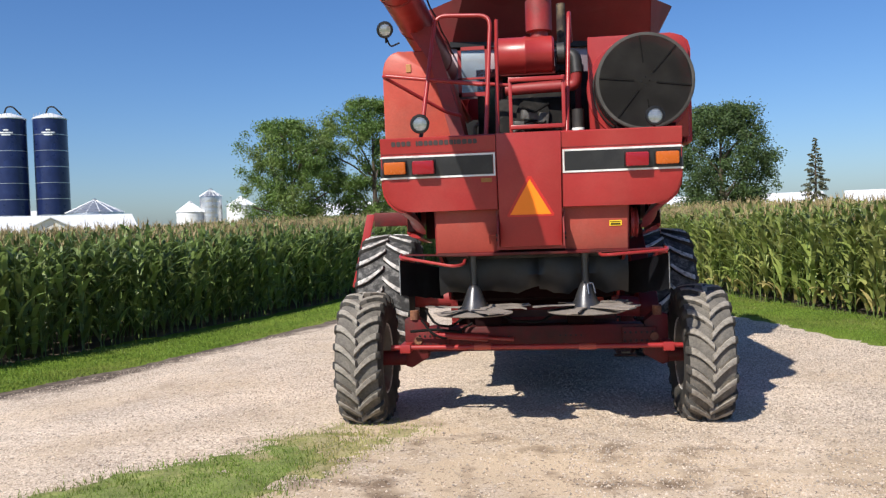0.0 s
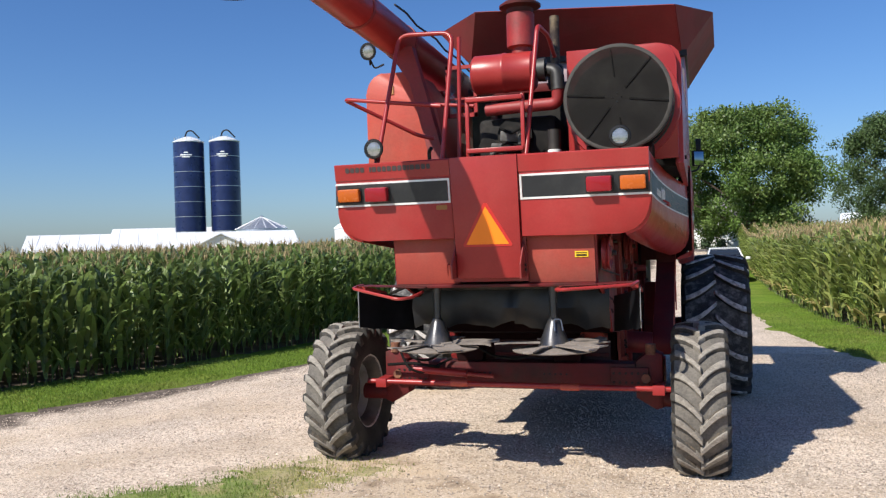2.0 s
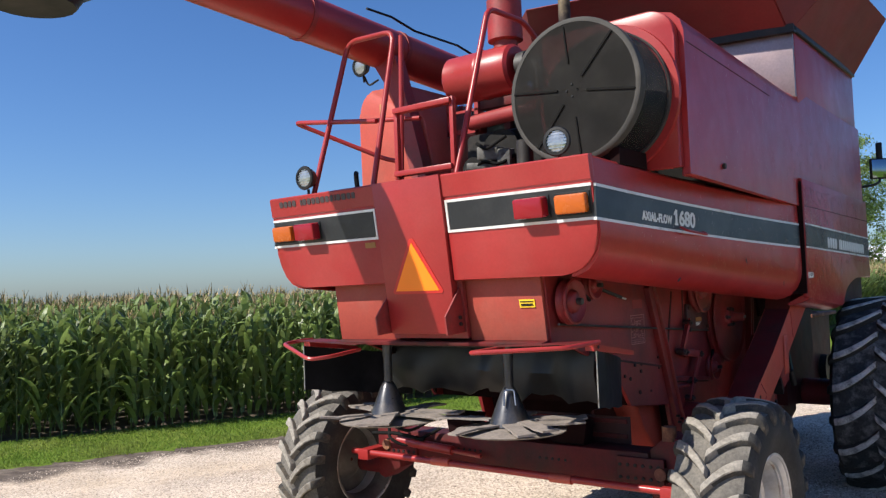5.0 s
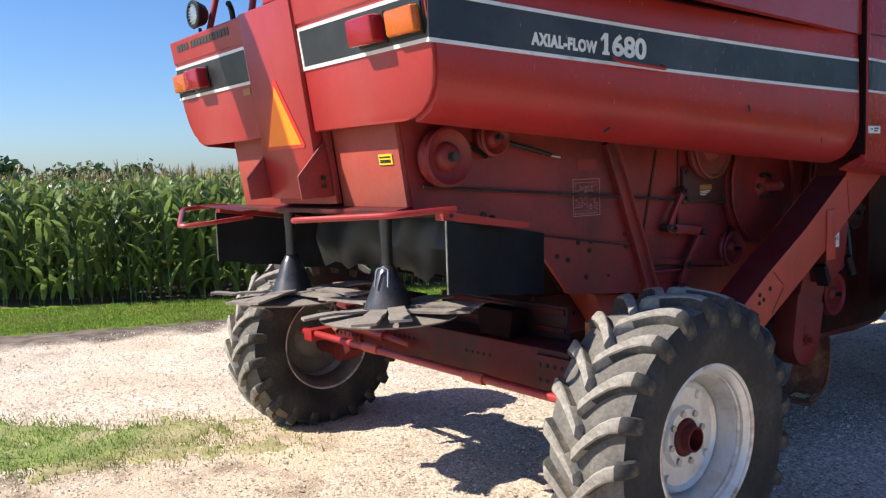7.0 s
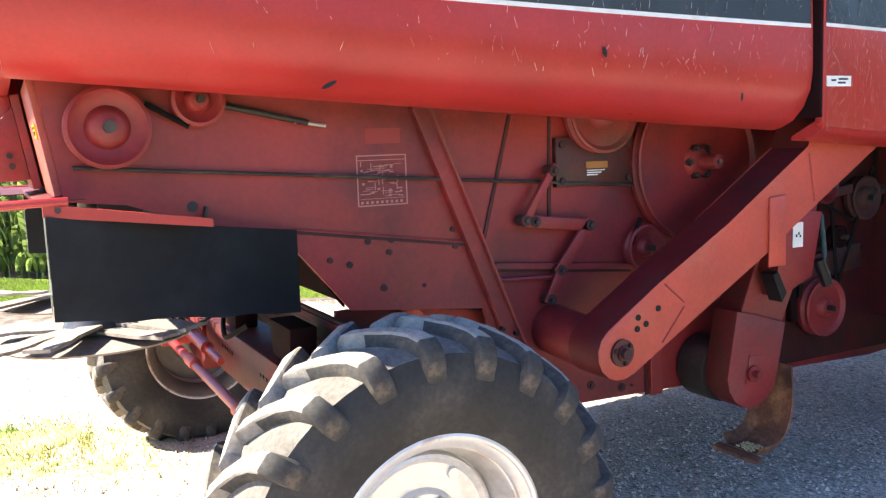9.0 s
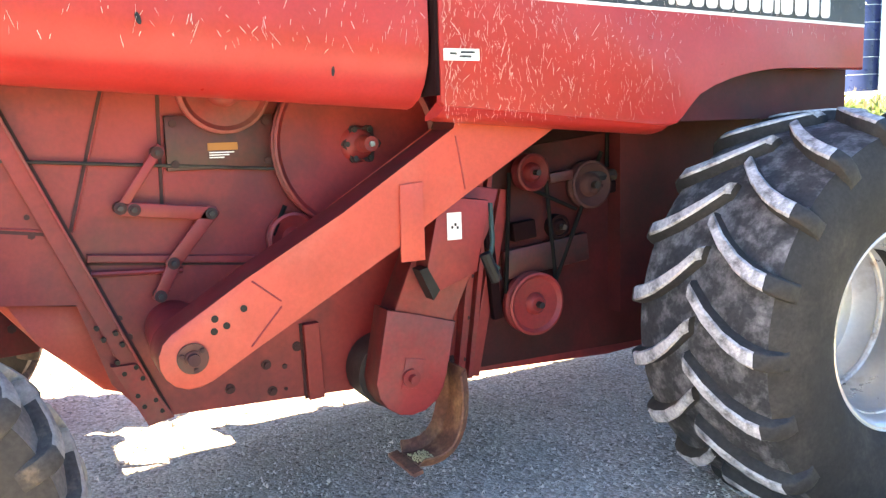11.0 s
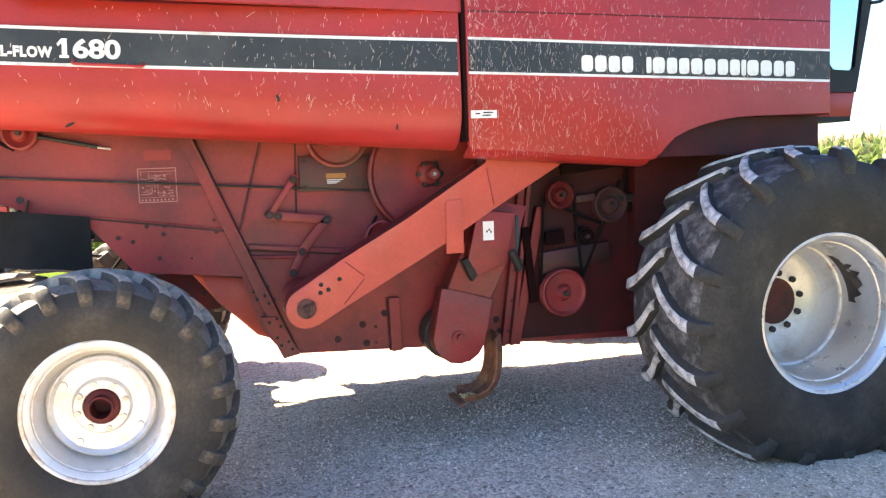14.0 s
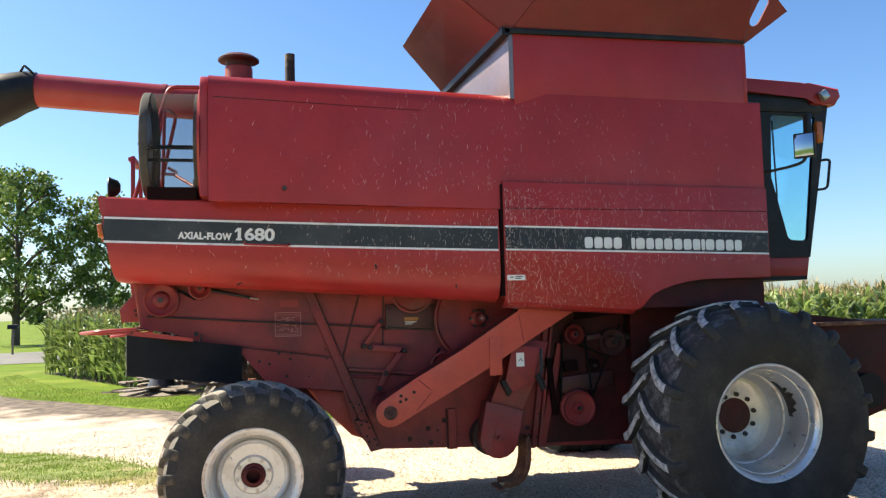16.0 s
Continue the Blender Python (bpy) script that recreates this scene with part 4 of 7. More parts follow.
# right and left front side panels over the wheel
def front_panel(s):
    bm = B()
    pts = [(3.045, 2.765), (3.045, 1.815), (3.06, 1.80), (3.4, 1.775), (4.05, 1.712), (4.14, 1.700), (4.20, 1.712)]
    for k in range(1, 9):  # the wheel arch
        a = radians(90 * k / 8)
        pts.append((4.90 - 0.70 * math.cos(a), 1.712 + 0.238 * math.sin(a) ** 1.15))
    pts += [(5.40, 1.945), (5.40, 2.715)]
    prism(bm, pts, "x", s * 1.49, s * 1.535, bevel=0.012)
    # added dark strip: the shadow on the door's rear edge as colour
    edge_strip = B()
    span(edge_strip, (s * 1.40, 3.03, 1.84), (s * 1.528, 3.0445, 2.74))
    p = part("side_door", bm, RED_SIDE, combine, "red wheel-arch side door flecked with chaff")
    part("door_edge_shade", edge_strip, BELLY, p, "dark strip standing in for the shadowed door edge", smooth=False)
    bm = B()
    rows = []
    for k in range(7):  # the rolled lower edge
        y = 3.06 + 1.1 * k / 6
        zb = 1.80 - 0.085 * k / 6
        rows.append([(s * (1.535 - 0.17 * (1 - math.cos(radians(a)))), y, zb + 0.02 - 0.07 * math.sin(radians(a))) for a in (0, 25, 50, 75, 90)] + [(s * 1.365, y, zb - 0.035), (s * 1.49, y, zb + 0.03)])
    loft(bm, rows)
    part("rolled_edge", bm, RED_SIDE, p)
    for lo, hi, mat, off in ((-0.172, 0, STRIPE, 0.002), (0, 0.014, WHITE, 0.003), (-0.186, -0.172, WHITE, 0.003)):
        bm = B()
        z0, z1 = 2.392, 2.332
        loft(bm, [[(s * (1.535 + off), y, z + lo), (s * (1.535 + off), y, z + hi), (s * 1.53, y, z + hi), (s * 1.53, y, z + lo)] for y, z in ((3.055, z0), (5.39, z1))])
        part("band" if mat is STRIPE else "band_edge", bm, mat, p, "charcoal decal band" if mat is STRIPE else "thin white decal line", smooth=False)
    return p


for s in (1, -1):
    p = front_panel(s)
    if s == 1:
        name_blocks(p, 3.72, 1.51, 2.255, 0.092, lambda x, z: pose(1.5385, x, z - 0.026 * (x - 3.7) + 0.008, 90, 0, 90), WHITE)
        bm = B()
        span(bm, (1.535, 3.06, 1.965), (1.5385, 3.21, 2.008))
        q = part("serial_plate", bm, PAPER, p, "small pale serial plate", smooth=False)
        for y, z, w in ((3.10, 1.99, 0.03), (3.16, 1.995, 0.06), (3.15, 1.98, 0.05)):
            bm = B()
            span(bm, (1.5386, y - w / 2, z - 0.004), (1.5395, y + w / 2, z + 0.004))
            part("plate_line", bm, STRIPE, q, smooth=False)

# upper side walls with rounded shoulders
def upper_wall(s):
    bm = B()
    rows = []
    for y in ((0.765, 1.6, 2.4, 3.1, 3.45, 4.2, 5.40) if s > 0 else (1.76, 2.1, 2.5, 3.1, 3.45, 4.2, 5.40)):
        top = 3.60 - 0.042 * (y - 0.77) if y < 3.3 else 3.507 - 0.016 * (y - 3.45)
        bot = 2.607 - 0.028 * (y - 0.75)
        rr = 0.14 if y < 3.15 else 0.02  # the rounded shoulder dies out beside the grain tank
        out = [(1.505, bot), (1.505, top - rr)]
        for a in (30, 60, 90):
            out.append((1.505 - rr * (1 - math.cos(radians(a))), top - rr + rr * math.sin(radians(a))))
        out += [(0.85, top), (0.85, top - 0.03), (1.37, top - 0.03), (1.46, top - 0.12), (1.46, bot)]
        rows.append([(s * x, y, z) for x, z in out])
    loft(bm, rows)
    p = part("engine_side_panel", bm, RED_SIDE, combine, "large red side panel flecked with chaff")
    bm = B()
    rod(bm, (s * 1.50, 1.325 if s > 0 else 2.0, 2.70), (s * 1.522, 1.325 if s > 0 else 2.0, 2.70), 0.018, n=16)
    part("rubber_stop", bm, RUBBER, p)
    bm = B()
    span(bm, (s * 1.44, 0.80 if s > 0 else 1.8, 2.60), (s * 1.46, 5.38, 2.80))
    part("panel_rail", bm, RED_DARK, combine)


for s in (1, -1):
    upper_wall(s)
# creased lines along the panels
for z0, z1, y0, y1 in ((3.40, 3.33, 0.80, 2.4), (2.545, 2.515, 3.06, 5.38)):
    bm = B()
    loft(bm, [[(1.506 + (0.03 if z0 < 2.7 else 0), y, z - 0.004), (1.5075 + (0.03 if z0 < 2.7 else 0), y, z), (1.506 + (0.03 if z0 < 2.7 else 0), y, z + 0.004)] for y, z in ((y0, z0), (y1, z1))])
    part("panel_crease", bm, RED_IN_SHADE, combine, smooth=False)

# rear bulkheads: behind the fuel tank and the left radiator housing
bm = B()
pts = [(0.57, 2.645), (1.47, 2.645), (1.47, 3.42)]
for a in range(15, 91, 15):
    pts.append((1.31 + 0.16 * math.cos(radians(a)), 3.44 + 0.16 * math.sin(radians(a))))
pts += [(0.57, 3.60)]
prism(bm, pts, "y", 0.70, 0.765, bevel=0.008)
part("rear_bulkhead", bm, RED, combine)
bm = B()
pts = [(-0.60, 2.645), (-1.42, 2.645), (-1.42, 3.45)]
for a in range(15, 91, 15):
    pts.append((-1.26 - 0.16 * math.cos(radians(a)), 3.45 + 0.19 * math.sin(radians(a))))
pts += [(-0.95, 3.64), (-0.72, 3.3)]
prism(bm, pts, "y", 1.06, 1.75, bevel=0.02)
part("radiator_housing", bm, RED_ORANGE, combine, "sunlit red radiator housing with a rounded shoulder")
bm = B()
box(bm, (-1.16, 1.056, 3.47), (0.05, 0.012, 0.08), bevel=0.003)
part("housing_label", bm, material("ochre_label", (0.42, 0.2, 0.07), 0.6), combine, "worn ochre label", smooth=False)

# engine deck and engine bay
CASTING = material("dull_casting", (0.14, 0.135, 0.125), 0.6, 0.3, 0.25, 12, (0.03, 0.028, 0.026), 9, 0.5)
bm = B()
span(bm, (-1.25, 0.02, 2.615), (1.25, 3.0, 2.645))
part("engine_deck", bm, RED_IN_SHADE, combine)
bm = B()
span(bm, (-0.52, 1.6, 2.645), (1.46, 3.1, 3.45), bevel=0.02)
part("engine_bay_back", bm, ENGINE, combine)
bm = B()
span(bm, (-0.30, 1.0, 2.645), (0.42, 1.58, 3.12), bevel=0.05)
rod(bm, (0.05, 0.95, 2.95), (0.05, 1.02, 2.95), 0.16)
rod(bm, (-0.2, 0.95, 2.85), (-0.2, 1.02, 2.85), 0.09)
engine = part("engine", bm, ENGINE, combine, "grimy diesel engine in an open bay")
for c, sz in (((0.02, 0.86, 2.93), (0.16, 0.12, 0.09)), ((-0.02, 0.84, 2.84), (0.24, 0.10, 0.05)), ((0.14, 0.88, 2.88), (0.10, 0.1, 0.14)), ((-0.1, 0.86, 2.78), (0.12, 0.1, 0.06))):
    bm = B()
    box(bm, c, sz, (8, 5, 12), bevel=0.012)
    part("engine_casting", bm, CASTING, engine)
for pts in (((-0.1, 0.82, 2.80), (0.0, 0.78, 2.87), (0.14, 0.8, 2.83), (0.2, 0.9, 2.9)), ((-0.05, 0.8, 3.0), (0.06, 0.76, 2.94), (0.2, 0.8, 3.02)), ((-0.18, 0.84, 2.74), (-0.05, 0.78, 2.8), (0.1, 0.8, 2.75))):
    bm = B()
    tube(bm, pts, 0.012, 8, 0.04)
    part("engine_hose", bm, BELT, engine)
bm = B()
rod(bm, (0.46, 0.62, 2.645), (0.46, 0.62, 2.93), 0.055, n=20)
can = part("oil_filter", bm, STEEL_DARK, combine)
bm = B()
rod(bm, (0.46, 0.62, 2.645), (0.46, 0.62, 2.76), 0.058, n=20)
part("filter_label", bm, PAPER, can)
for x in (-0.28, 0.52):
    bm = B()
    span(bm, (x - 0.03, 1.55, 2.645), (x + 0.03, 1.61, 3.42), bevel=0.006)
    part("bay_post", bm, RED_IN_SHADE, combine)
bm = B()
span(bm, (-0.52, 1.50, 3.42), (0.58, 1.58, 3.50), bevel=0.006)
part("bay_beam", bm, RED_IN_SHADE, combine)
# windowed service door beside the bay
bm = B()
for lo, hi in (((-0.69, 1.30, 3.20), (-0.655, 1.33, 3.70)), ((-0.415, 1.30, 3.20), (-0.38, 1.33, 3.70)), ((-0.69, 1.30, 3.665), (-0.38, 1.33, 3.70)), ((-0.69, 1.30, 3.20), (-0.38, 1.33, 3.24)), ((-0.69, 1.30, 3.37), (-0.38, 1.33, 3.39))):
    span(bm, lo, hi)
fr = part("service_frame", bm, RED, combine)
bm = B()
span(bm, (-0.655, 1.312, 3.24), (-0.415, 1.319, 3.665))
part("service_pane", bm, GLASS, fr)

# air cleaner, pre-cleaner stack, exhaust, intake elbow
bm = B()
lathe(bm, [(-0.29, 0.0), (-0.29, 0.15), (-0.27, 0.172), (-0.02, 0.172), (-0.01, 0.178), (0.01, 0.178), (0.02, 0.172), (0.25, 0.172), (0.27, 0.15), (0.27, 0.0)], (-0.005, 0.89, 3.50), "x", 28)
air = part("air_cleaner", bm, RED, combine, "round red air cleaner lying across")
bm = B()
lathe(bm, [(0.0, 0.085), (0.06, 0.085), (0.07, 0.125), (0.36, 0.125), (0.37, 0.115)], (0.13, 0.95, 3.66), "z", 28)
part("pre_cleaner", bm, RED_DARK, combine)
# cap is in the darkened red: its shade is put into the colour
bm = B()
lathe(bm, [(0.0, 0.115), (0.04, 0.12), (0.055, 0.185), (0.072, 0.187), (0.105, 0.14), (0.115, 0.0)], (0.13, 0.95, 4.03), "z", 28)
part("stack_cap", bm, RED_IN_SHADE, combine)
bm = B()
lathe(bm, [(0.0, 0.10), (0.07, 0.105)], (0.29, 0.89, 3.50), "x", 24)
tube(bm, [(0.33, 0.89, 3.50), (0.46, 0.86, 3.48), (0.47, 0.84, 3.3)], 0.060, 14, 0.1)
part("rubber_elbow", bm, PLASTIC, combine)
bm = B()
tube(bm, [(0.47, 0.84, 3.32), (0.46, 0.86, 3.19), (0.20, 0.88, 3.19), (-0.20, 0.95, 3.19)], 0.055, 14, 0.10)
part("intake_pipe", bm, RED_DARK, combine)
bm = B()
rod(bm, (0.36, 1.41, 3.40), (0.36, 1.41, 4.10), 0.045, n=20, caps=False)
rod(bm, (0.36, 1.41, 3.40), (0.36, 1.41, 4.09), 0.038, n=20)
part("exhaust_pipe", bm, SOOT, combine, "sooty upright exhaust pipe")
bm = B()
lathe(bm, [(0, 0.07), (0.04, 0.075), (0.2, 0.075), (0.22, 0.05)], (0.36, 1.41, 3.42), "z", 20)
part("exhaust_clamp", bm, BLACK, combine)

# rotary dust screen: black drum with a slotted face and a wire-mesh side
R = 0.425
bm = B()
lathe(bm, [(0.0, R - 0.03), (0.0, R - 0.012), (0.006, R - 0.003), (0.016, R), (0.05, R), (0.05, R - 0.012), (0.02, R - 0.012), (0.012, R - 0.03)], (1.025, 0.255, 3.10), "y", 64, closed=True)
tank = part("screen_drum", bm, DRUM, combine, "round black drum with radial ribs on its perforated face")
bm = B()
lathe(bm, [(0.002, 0.0), (0.002, R - 0.028)], (1.025, 0.255, 3.10), "y", 64)
part("perforated_face", bm, FACE, tank, "finely perforated black face plate")
bm = B()
lathe(bm, [(0.06, R - 0.006), (0.12, R - 0.004), (0.37, R - 0.004), (0.43, R - 0.006)], (1.025, 0.255, 3.10), "y", 64)
for f in [f for f in bm.faces if len(f.verts) > 4]:
    bm.faces.remove(f)
part("screen_mesh", bm, SCREEN, tank, "fine black wire mesh round the drum")
for y0, y1 in ((0.05, 0.062), (0.395, 0.43)):
    bm = B()
    lathe(bm, [(y0, R - 0.012), (y0, R), (y1, R), (y1, R - 0.012)], (1.025, 0.255, 3.10), "y", 64, closed=True)
    part("drum_rim", bm, DRUM, tank)
bm = B()
rod(bm, (1.025, 0.675, 3.10), (1.025, 0.698, 3.10), 0.40, n=48)
part("drum_back", bm, ENGINE, tank)
for z, r_ in ((3.10, 0.018), (2.995, 0.014)):
    bm = B()
    rod(bm, (1.025, 0.27, z), (1.025, 0.68, z), r_, n=10)
    part("drum_shaft", bm, ENGINE, tank)
bm = B()
lathe(bm, [(0.425, R + 0.045), (0.445, R + 0.05), (0.445, R - 0.03), (0.425, R - 0.03)], (1.025, 0.255, 3.10), "y", 64, closed=True)
part("drum_flange", bm, RED, combine, "round red flange behind the drum")
for k in range(6):
    a = radians((-8, 48, 96, 174, 232, 276)[k])
    bm = B()
    if k % 3 == 2:
        box(bm, (0.27, 0, 0), (0.22, 0.008, 0.010), bevel=0.002)
    else:
        box(bm, (0.245, 0, 0), (0.30, 0.008, 0.014), bevel=0.002)
    g = part("face_slot", bm, BELT, tank, smooth=False)
    g.matrix_basis = pose(1.025, 0.2525, 3.10) @ pose(0, 0, 0, 0, -math.degrees(a), 0)
for k in range(5):
    a = radians(90 * k)
    bm = B()
    rod(bm, (1.025 + 0.035 * math.cos(a), 0.25, 3.10 + 0.035 * math.sin(a)), (1.025 + 0.035 * math.cos(a), 0.256, 3.10 + 0.035 * math.sin(a)), 0.006, n=8)
    part("tank_stud", bm, BLACK, tank)
for x in (0.80, 1.25):
    bm = B()
    span(bm, (x - 0.03, 0.30, 2.645), (x + 0.03, 0.66, 2.74))
    part("tank_cradle", bm, BELLY, combine)

# work lamps
def work_lamp(at, way, name="work_lamp", r=0.078):
    root = new(name)
    root.parent = combine
    root.matrix_basis = Matrix.Translation(at) @ Vector(way).to_track_quat("Z", "Y").to_matrix().to_4x4()
    bm = B()
    lathe(bm, [(-0.07, 0.03), (-0.05, r * 0.75), (0.0, r), (0.012, r + 0.006), (0.02, r), (0.022, r - 0.016), (0.008, r - 0.018)], (0, 0, 0), "z", 24)
    part("housing", bm, BLACK, root)
    bm = B()
    lathe(bm, [(0.020, 0), (0.018, r * 0.5), (0.012, r - 0.016), (0.0, r - 0.016)], (0, 0, 0), "z", 24)
    part("lens", bm, LENS, root, "round ribbed headlamp glass")
    for k in range(-3, 4):
        bm = B()
        w = math.sqrt(max(0, (r - 0.02) ** 2 - (k * 0.018) ** 2))
        box(bm, (0, k * 0.018, 0.017), (2 * w, 0.004, 0.005))
        part("lens_rib", bm, LENS, root, smooth=False)
    bm = B()
    rod(bm, (0, -r, -0.02), (0, -r - 0.05, -0.02), 0.01)
    part("bracket", bm, BLACK, root)
    return root


work_lamp((-0.92, -0.03, 2.785), (0.05, -1, -0.05))
work_lamp((1.06, -0.0, 2.765), (0.1, -1, 0.0))
work_lamp((-1.38, 1.05, 3.86), (0.0, -1, -0.15))

# guard rails and ladder at the back
rails = [
    ([(-0.93, 0.04, 2.645), (-0.79, 0.30, 3.78), (-0.30, 0.24, 3.74), (-0.36, 0.04, 2.645)], 0.019, 0.10),
    ([(-0.38, 0.12, 3.12), (-1.29, 0.22, 3.26), (-0.75, 0.62, 2.96), (-0.62, 0.66, 2.93)], 0.017, 0.06),
    ([(0.33, 0.03, 2.645), (0.39, 0.36, 3.76), (0.41, 0.75, 3.76), (0.43, 0.95, 3.62)], 0.019, 0.07),
    ([(-0.15, 0.30, 3.13), (-0.78, 0.30, 3.20)], 0.016, 0),
]
for pts, r, bend in rails:
    bm = B()
    tube(bm, pts, r, 12, bend)
    part("guard_rail", bm, RED, combine)
for x in (-0.14, 0.31):
    bm = B()
    box(bm, (x, 0.05, 2.90), (0.03, 0.035, 0.51), (0, 0, 0), bevel=0.004)
    part("ladder_side", bm, RED, combine)
for z in (2.725, 3.13):
    bm = B()
    box(bm, (0.085, 0.04, z), (0.46, 0.06, 0.035), bevel=0.005)
    part("ladder_rung", bm, RED, combine)
bm = B()
tube(bm, [(-0.265, 0.22, 2.645), (-0.25, 0.25, 3.70)], 0.017, 10)
part("guard_rail", bm, RED, combine)
bm = B()
tube(bm, [(-0.45, -0.01, 2.66), (-0.45, -0.02, 2.74), (-0.42, -0.05, 2.76)], 0.016, 8, 0.02)
part("latch", bm, BLACK, combine)

# unloading auger, its cradle and rubber spout
def auger_at(y):
    return Vector((-1.12 + 0.03 * y, y, 4.02 - 0.07 * y))
bm = B()
rod(bm, auger_at(-1.22), auger_at(4.6), 0.170, n=32)
auger = part("unloading_auger", bm, RED, combine, "long red unloading auger tube folded to the rear")
for y in (0.15, 1.15, 2.6):
    bm = B()
    rod(bm, auger_at(y - 0.02), auger_at(y + 0.02), 0.178, n=32)
    part("auger_band", bm, RED_DARK, auger)
bm = B()
secs = []
for k, (dy, dz, r) in enumerate(((-1.10, 0.0, 0.183), (-1.22, -0.03, 0.215), (-1.42, -0.10, 0.245), (-1.60, -0.22, 0.245), (-1.73, -0.38, 0.235), (-1.78, -0.52, 0.225))):
    c = auger_at(dy) + Vector((0, 0, dz))
    tip = (0, 0, 25, 50, 75, 90)[k]
    secs.append([c + Matrix.Rotation(radians(tip), 3, "X") @ Vector((r * math.cos(2 * math.pi * q / 20), 0, r * math.sin(2 * math.pi * q / 20))) for q in range(20)])
loft(bm, secs)
part("rubber_spout", bm, BLACK, combine, "black rubber discharge spout")
bm = B()
tube(bm, [auger_at(-1.24) + Vector((0.1, 0, 0.15)), auger_at(-1.20) + Vector((0.12, 0, 0.22)), auger_at(-1.12) + Vector((0.1, 0, 0.15))], 0.012, 8, 0.02)
part("spout_catch", bm, BLACK, auger)
bm = B()
loft(bm, [[(-1.15, 0.93, 3.84), (-0.90, 0.93, 3.84), (-0.90, 1.04, 3.84), (-1.15, 1.04, 3.84)], [(-0.93, 0.93, 3.50), (-0.76, 0.93, 3.34), (-0.76, 1.04, 3.34), (-0.93, 1.04, 3.50)], [(-0.72, 0.93, 2.645), (-0.58, 0.93, 2.645), (-0.58, 1.04, 2.645), (-0.72, 1.04, 2.645)]])
part("auger_cradle", bm, RED_DARK, combine, "slanting red auger support")
bm = B()
pts = [auger_at(0.7 + 0.28 * k) + Vector((0.13, 0.0, 0.20 + 0.02 * math.sin(k * 2.1))) for k in range(12)]
tube(bm, pts, 0.010, 6)
part("wire", bm, BLACK, auger, "loose black lamp wire")
bm = B()
tube(bm, [(-1.38, 1.08, 3.80), (-1.34, 1.1, 3.70), (-1.25, 1.12, 3.74)], 0.009, 6, 0.03)
part("wire", bm, BLACK, auger)

RED_FLAP = material("red_flap_paint", (0.17, 0.018, 0.018), 0.7, 0, 0.15, 2.0, (0.15, 0.026, 0.022), 1.2, 0.5, 0.08, 0.01, 50)
# grain tank and its flared extension flaps
for name, lo, hi in (("tank_wall", (-0.92, 5.25, 3.45), (1.50, 5.29, 3.98)), ("tank_wall", (1.465, 3.18, 3.30), (1.5035, 5.25, 3.99)), ("tank_wall", (-0.92, 3.18, 3.40), (-0.89, 5.25, 4.05))):
    bm = B()
    span(bm, lo, hi, bevel=0.005)
    part(name, bm, RED_SIDE, combine, "red grain tank wall")


bm = B()
prism(bm, [(-0.92, 3.45), (1.50, 3.45), (1.50, 4.0), (-0.92, 4.11)], "y", 3.14, 3.18, bevel=0.004)
part("tank_wall", bm, TANK_STEEL, combine, "bare bright steel rear wall of the grain tank")


def flap(pts, label, t=0.012):
    bm = B()
    a, b, c = (Vector(p) for p in pts[:3])
    nn = (b - a).cross(c - a).normalized() * t
    loft(bm, [[Vector(p) for p in pts], [Vector(p) + nn for p in pts]])
    return part("tank_flap", bm, RED_FLAP, combine, label, smooth=False)


flap([(-0.92, 3.14, 4.10), (1.47, 3.14, 3.99), (1.42, 2.62, 4.42), (-0.72, 2.64, 4.58)], "raised red rear flap of the grain tank")
flap([(1.47, 3.14, 3.99), (1.49, 5.26, 3.97), (1.85, 5.2, 4.50), (1.81, 3.58, 4.54)], "raised red side flap of the grain tank")
flap([(-0.93, 3.2, 4.10), (-0.93, 5.26, 4.0), (-1.35, 5.2, 4.60), (-1.33, 3.25, 4.54)], "raised red side flap of the grain tank")
flap([(1.47, 3.14, 3.99), (1.81, 3.58, 4.54), (1.42, 2.62, 4.42)], "corner gusset")
flap([(-0.92, 3.14, 4.10), (-1.33, 3.25, 4.54), (-0.72, 2.64, 4.58)], "corner gusset")
flap([(-0.9, 5.27, 3.98), (1.47, 5.27, 3.98), (1.56, 5.68, 4.28), (-1.0, 5.68, 4.34)], "raised red front flap of the grain tank")
# the front corner gusset has a rounded slot through it
A_, U_, V_ = Vector((1.49, 5.26, 3.97)), Vector((0.36, -0.06, 0.53)), Vector((0.07, 0.42, 0.31))
mid_, e1 = A_ + U_ * 0.34 + V_ * 0.29, (U_ * 0.55 + V_ * 0.45).normalized()
nn_ = U_.cross(V_).normalized()
e2 = nn_.cross(e1)
bm = B()
layers = []
for lift in (0.0, 0.012):
    tri = [bm.verts.new(p + nn_ * lift) for p in (A_, A_ + U_, A_ + V_)]
    slot = [bm.verts.new(mid_ + e1 * p + e2 * q_ + nn_ * lift) for p, q_ in round_rect(0.27, 0.12, 0.058, 5)]
    edges = [bm.edges.new((ring[k], ring[(k + 1) % len(ring)])) for ring in (tri, slot) for k in range(len(ring))]
    bmesh.ops.triangle_fill(bm, use_beauty=True, edges=edges)
    layers.append((tri, slot))
for ring in (0, 1):
    lo_, hi_ = layers[0][ring], layers[1][ring]
    for k in range(len(lo_)):
        bm.faces.new((lo_[k], lo_[(k + 1) % len(lo_)], hi_[(k + 1) % len(lo_)], hi_[k]))
part("tank_flap", bm, RED_FLAP, combine, "corner gusset with a rounded slot", smooth=False)
bm = B()
span(bm, (1.44, 3.1, 3.985), (1.53, 5.27, 4.03), bevel=0.006)
part("flap_hinge", bm, BLACK, combine)
bm = B()
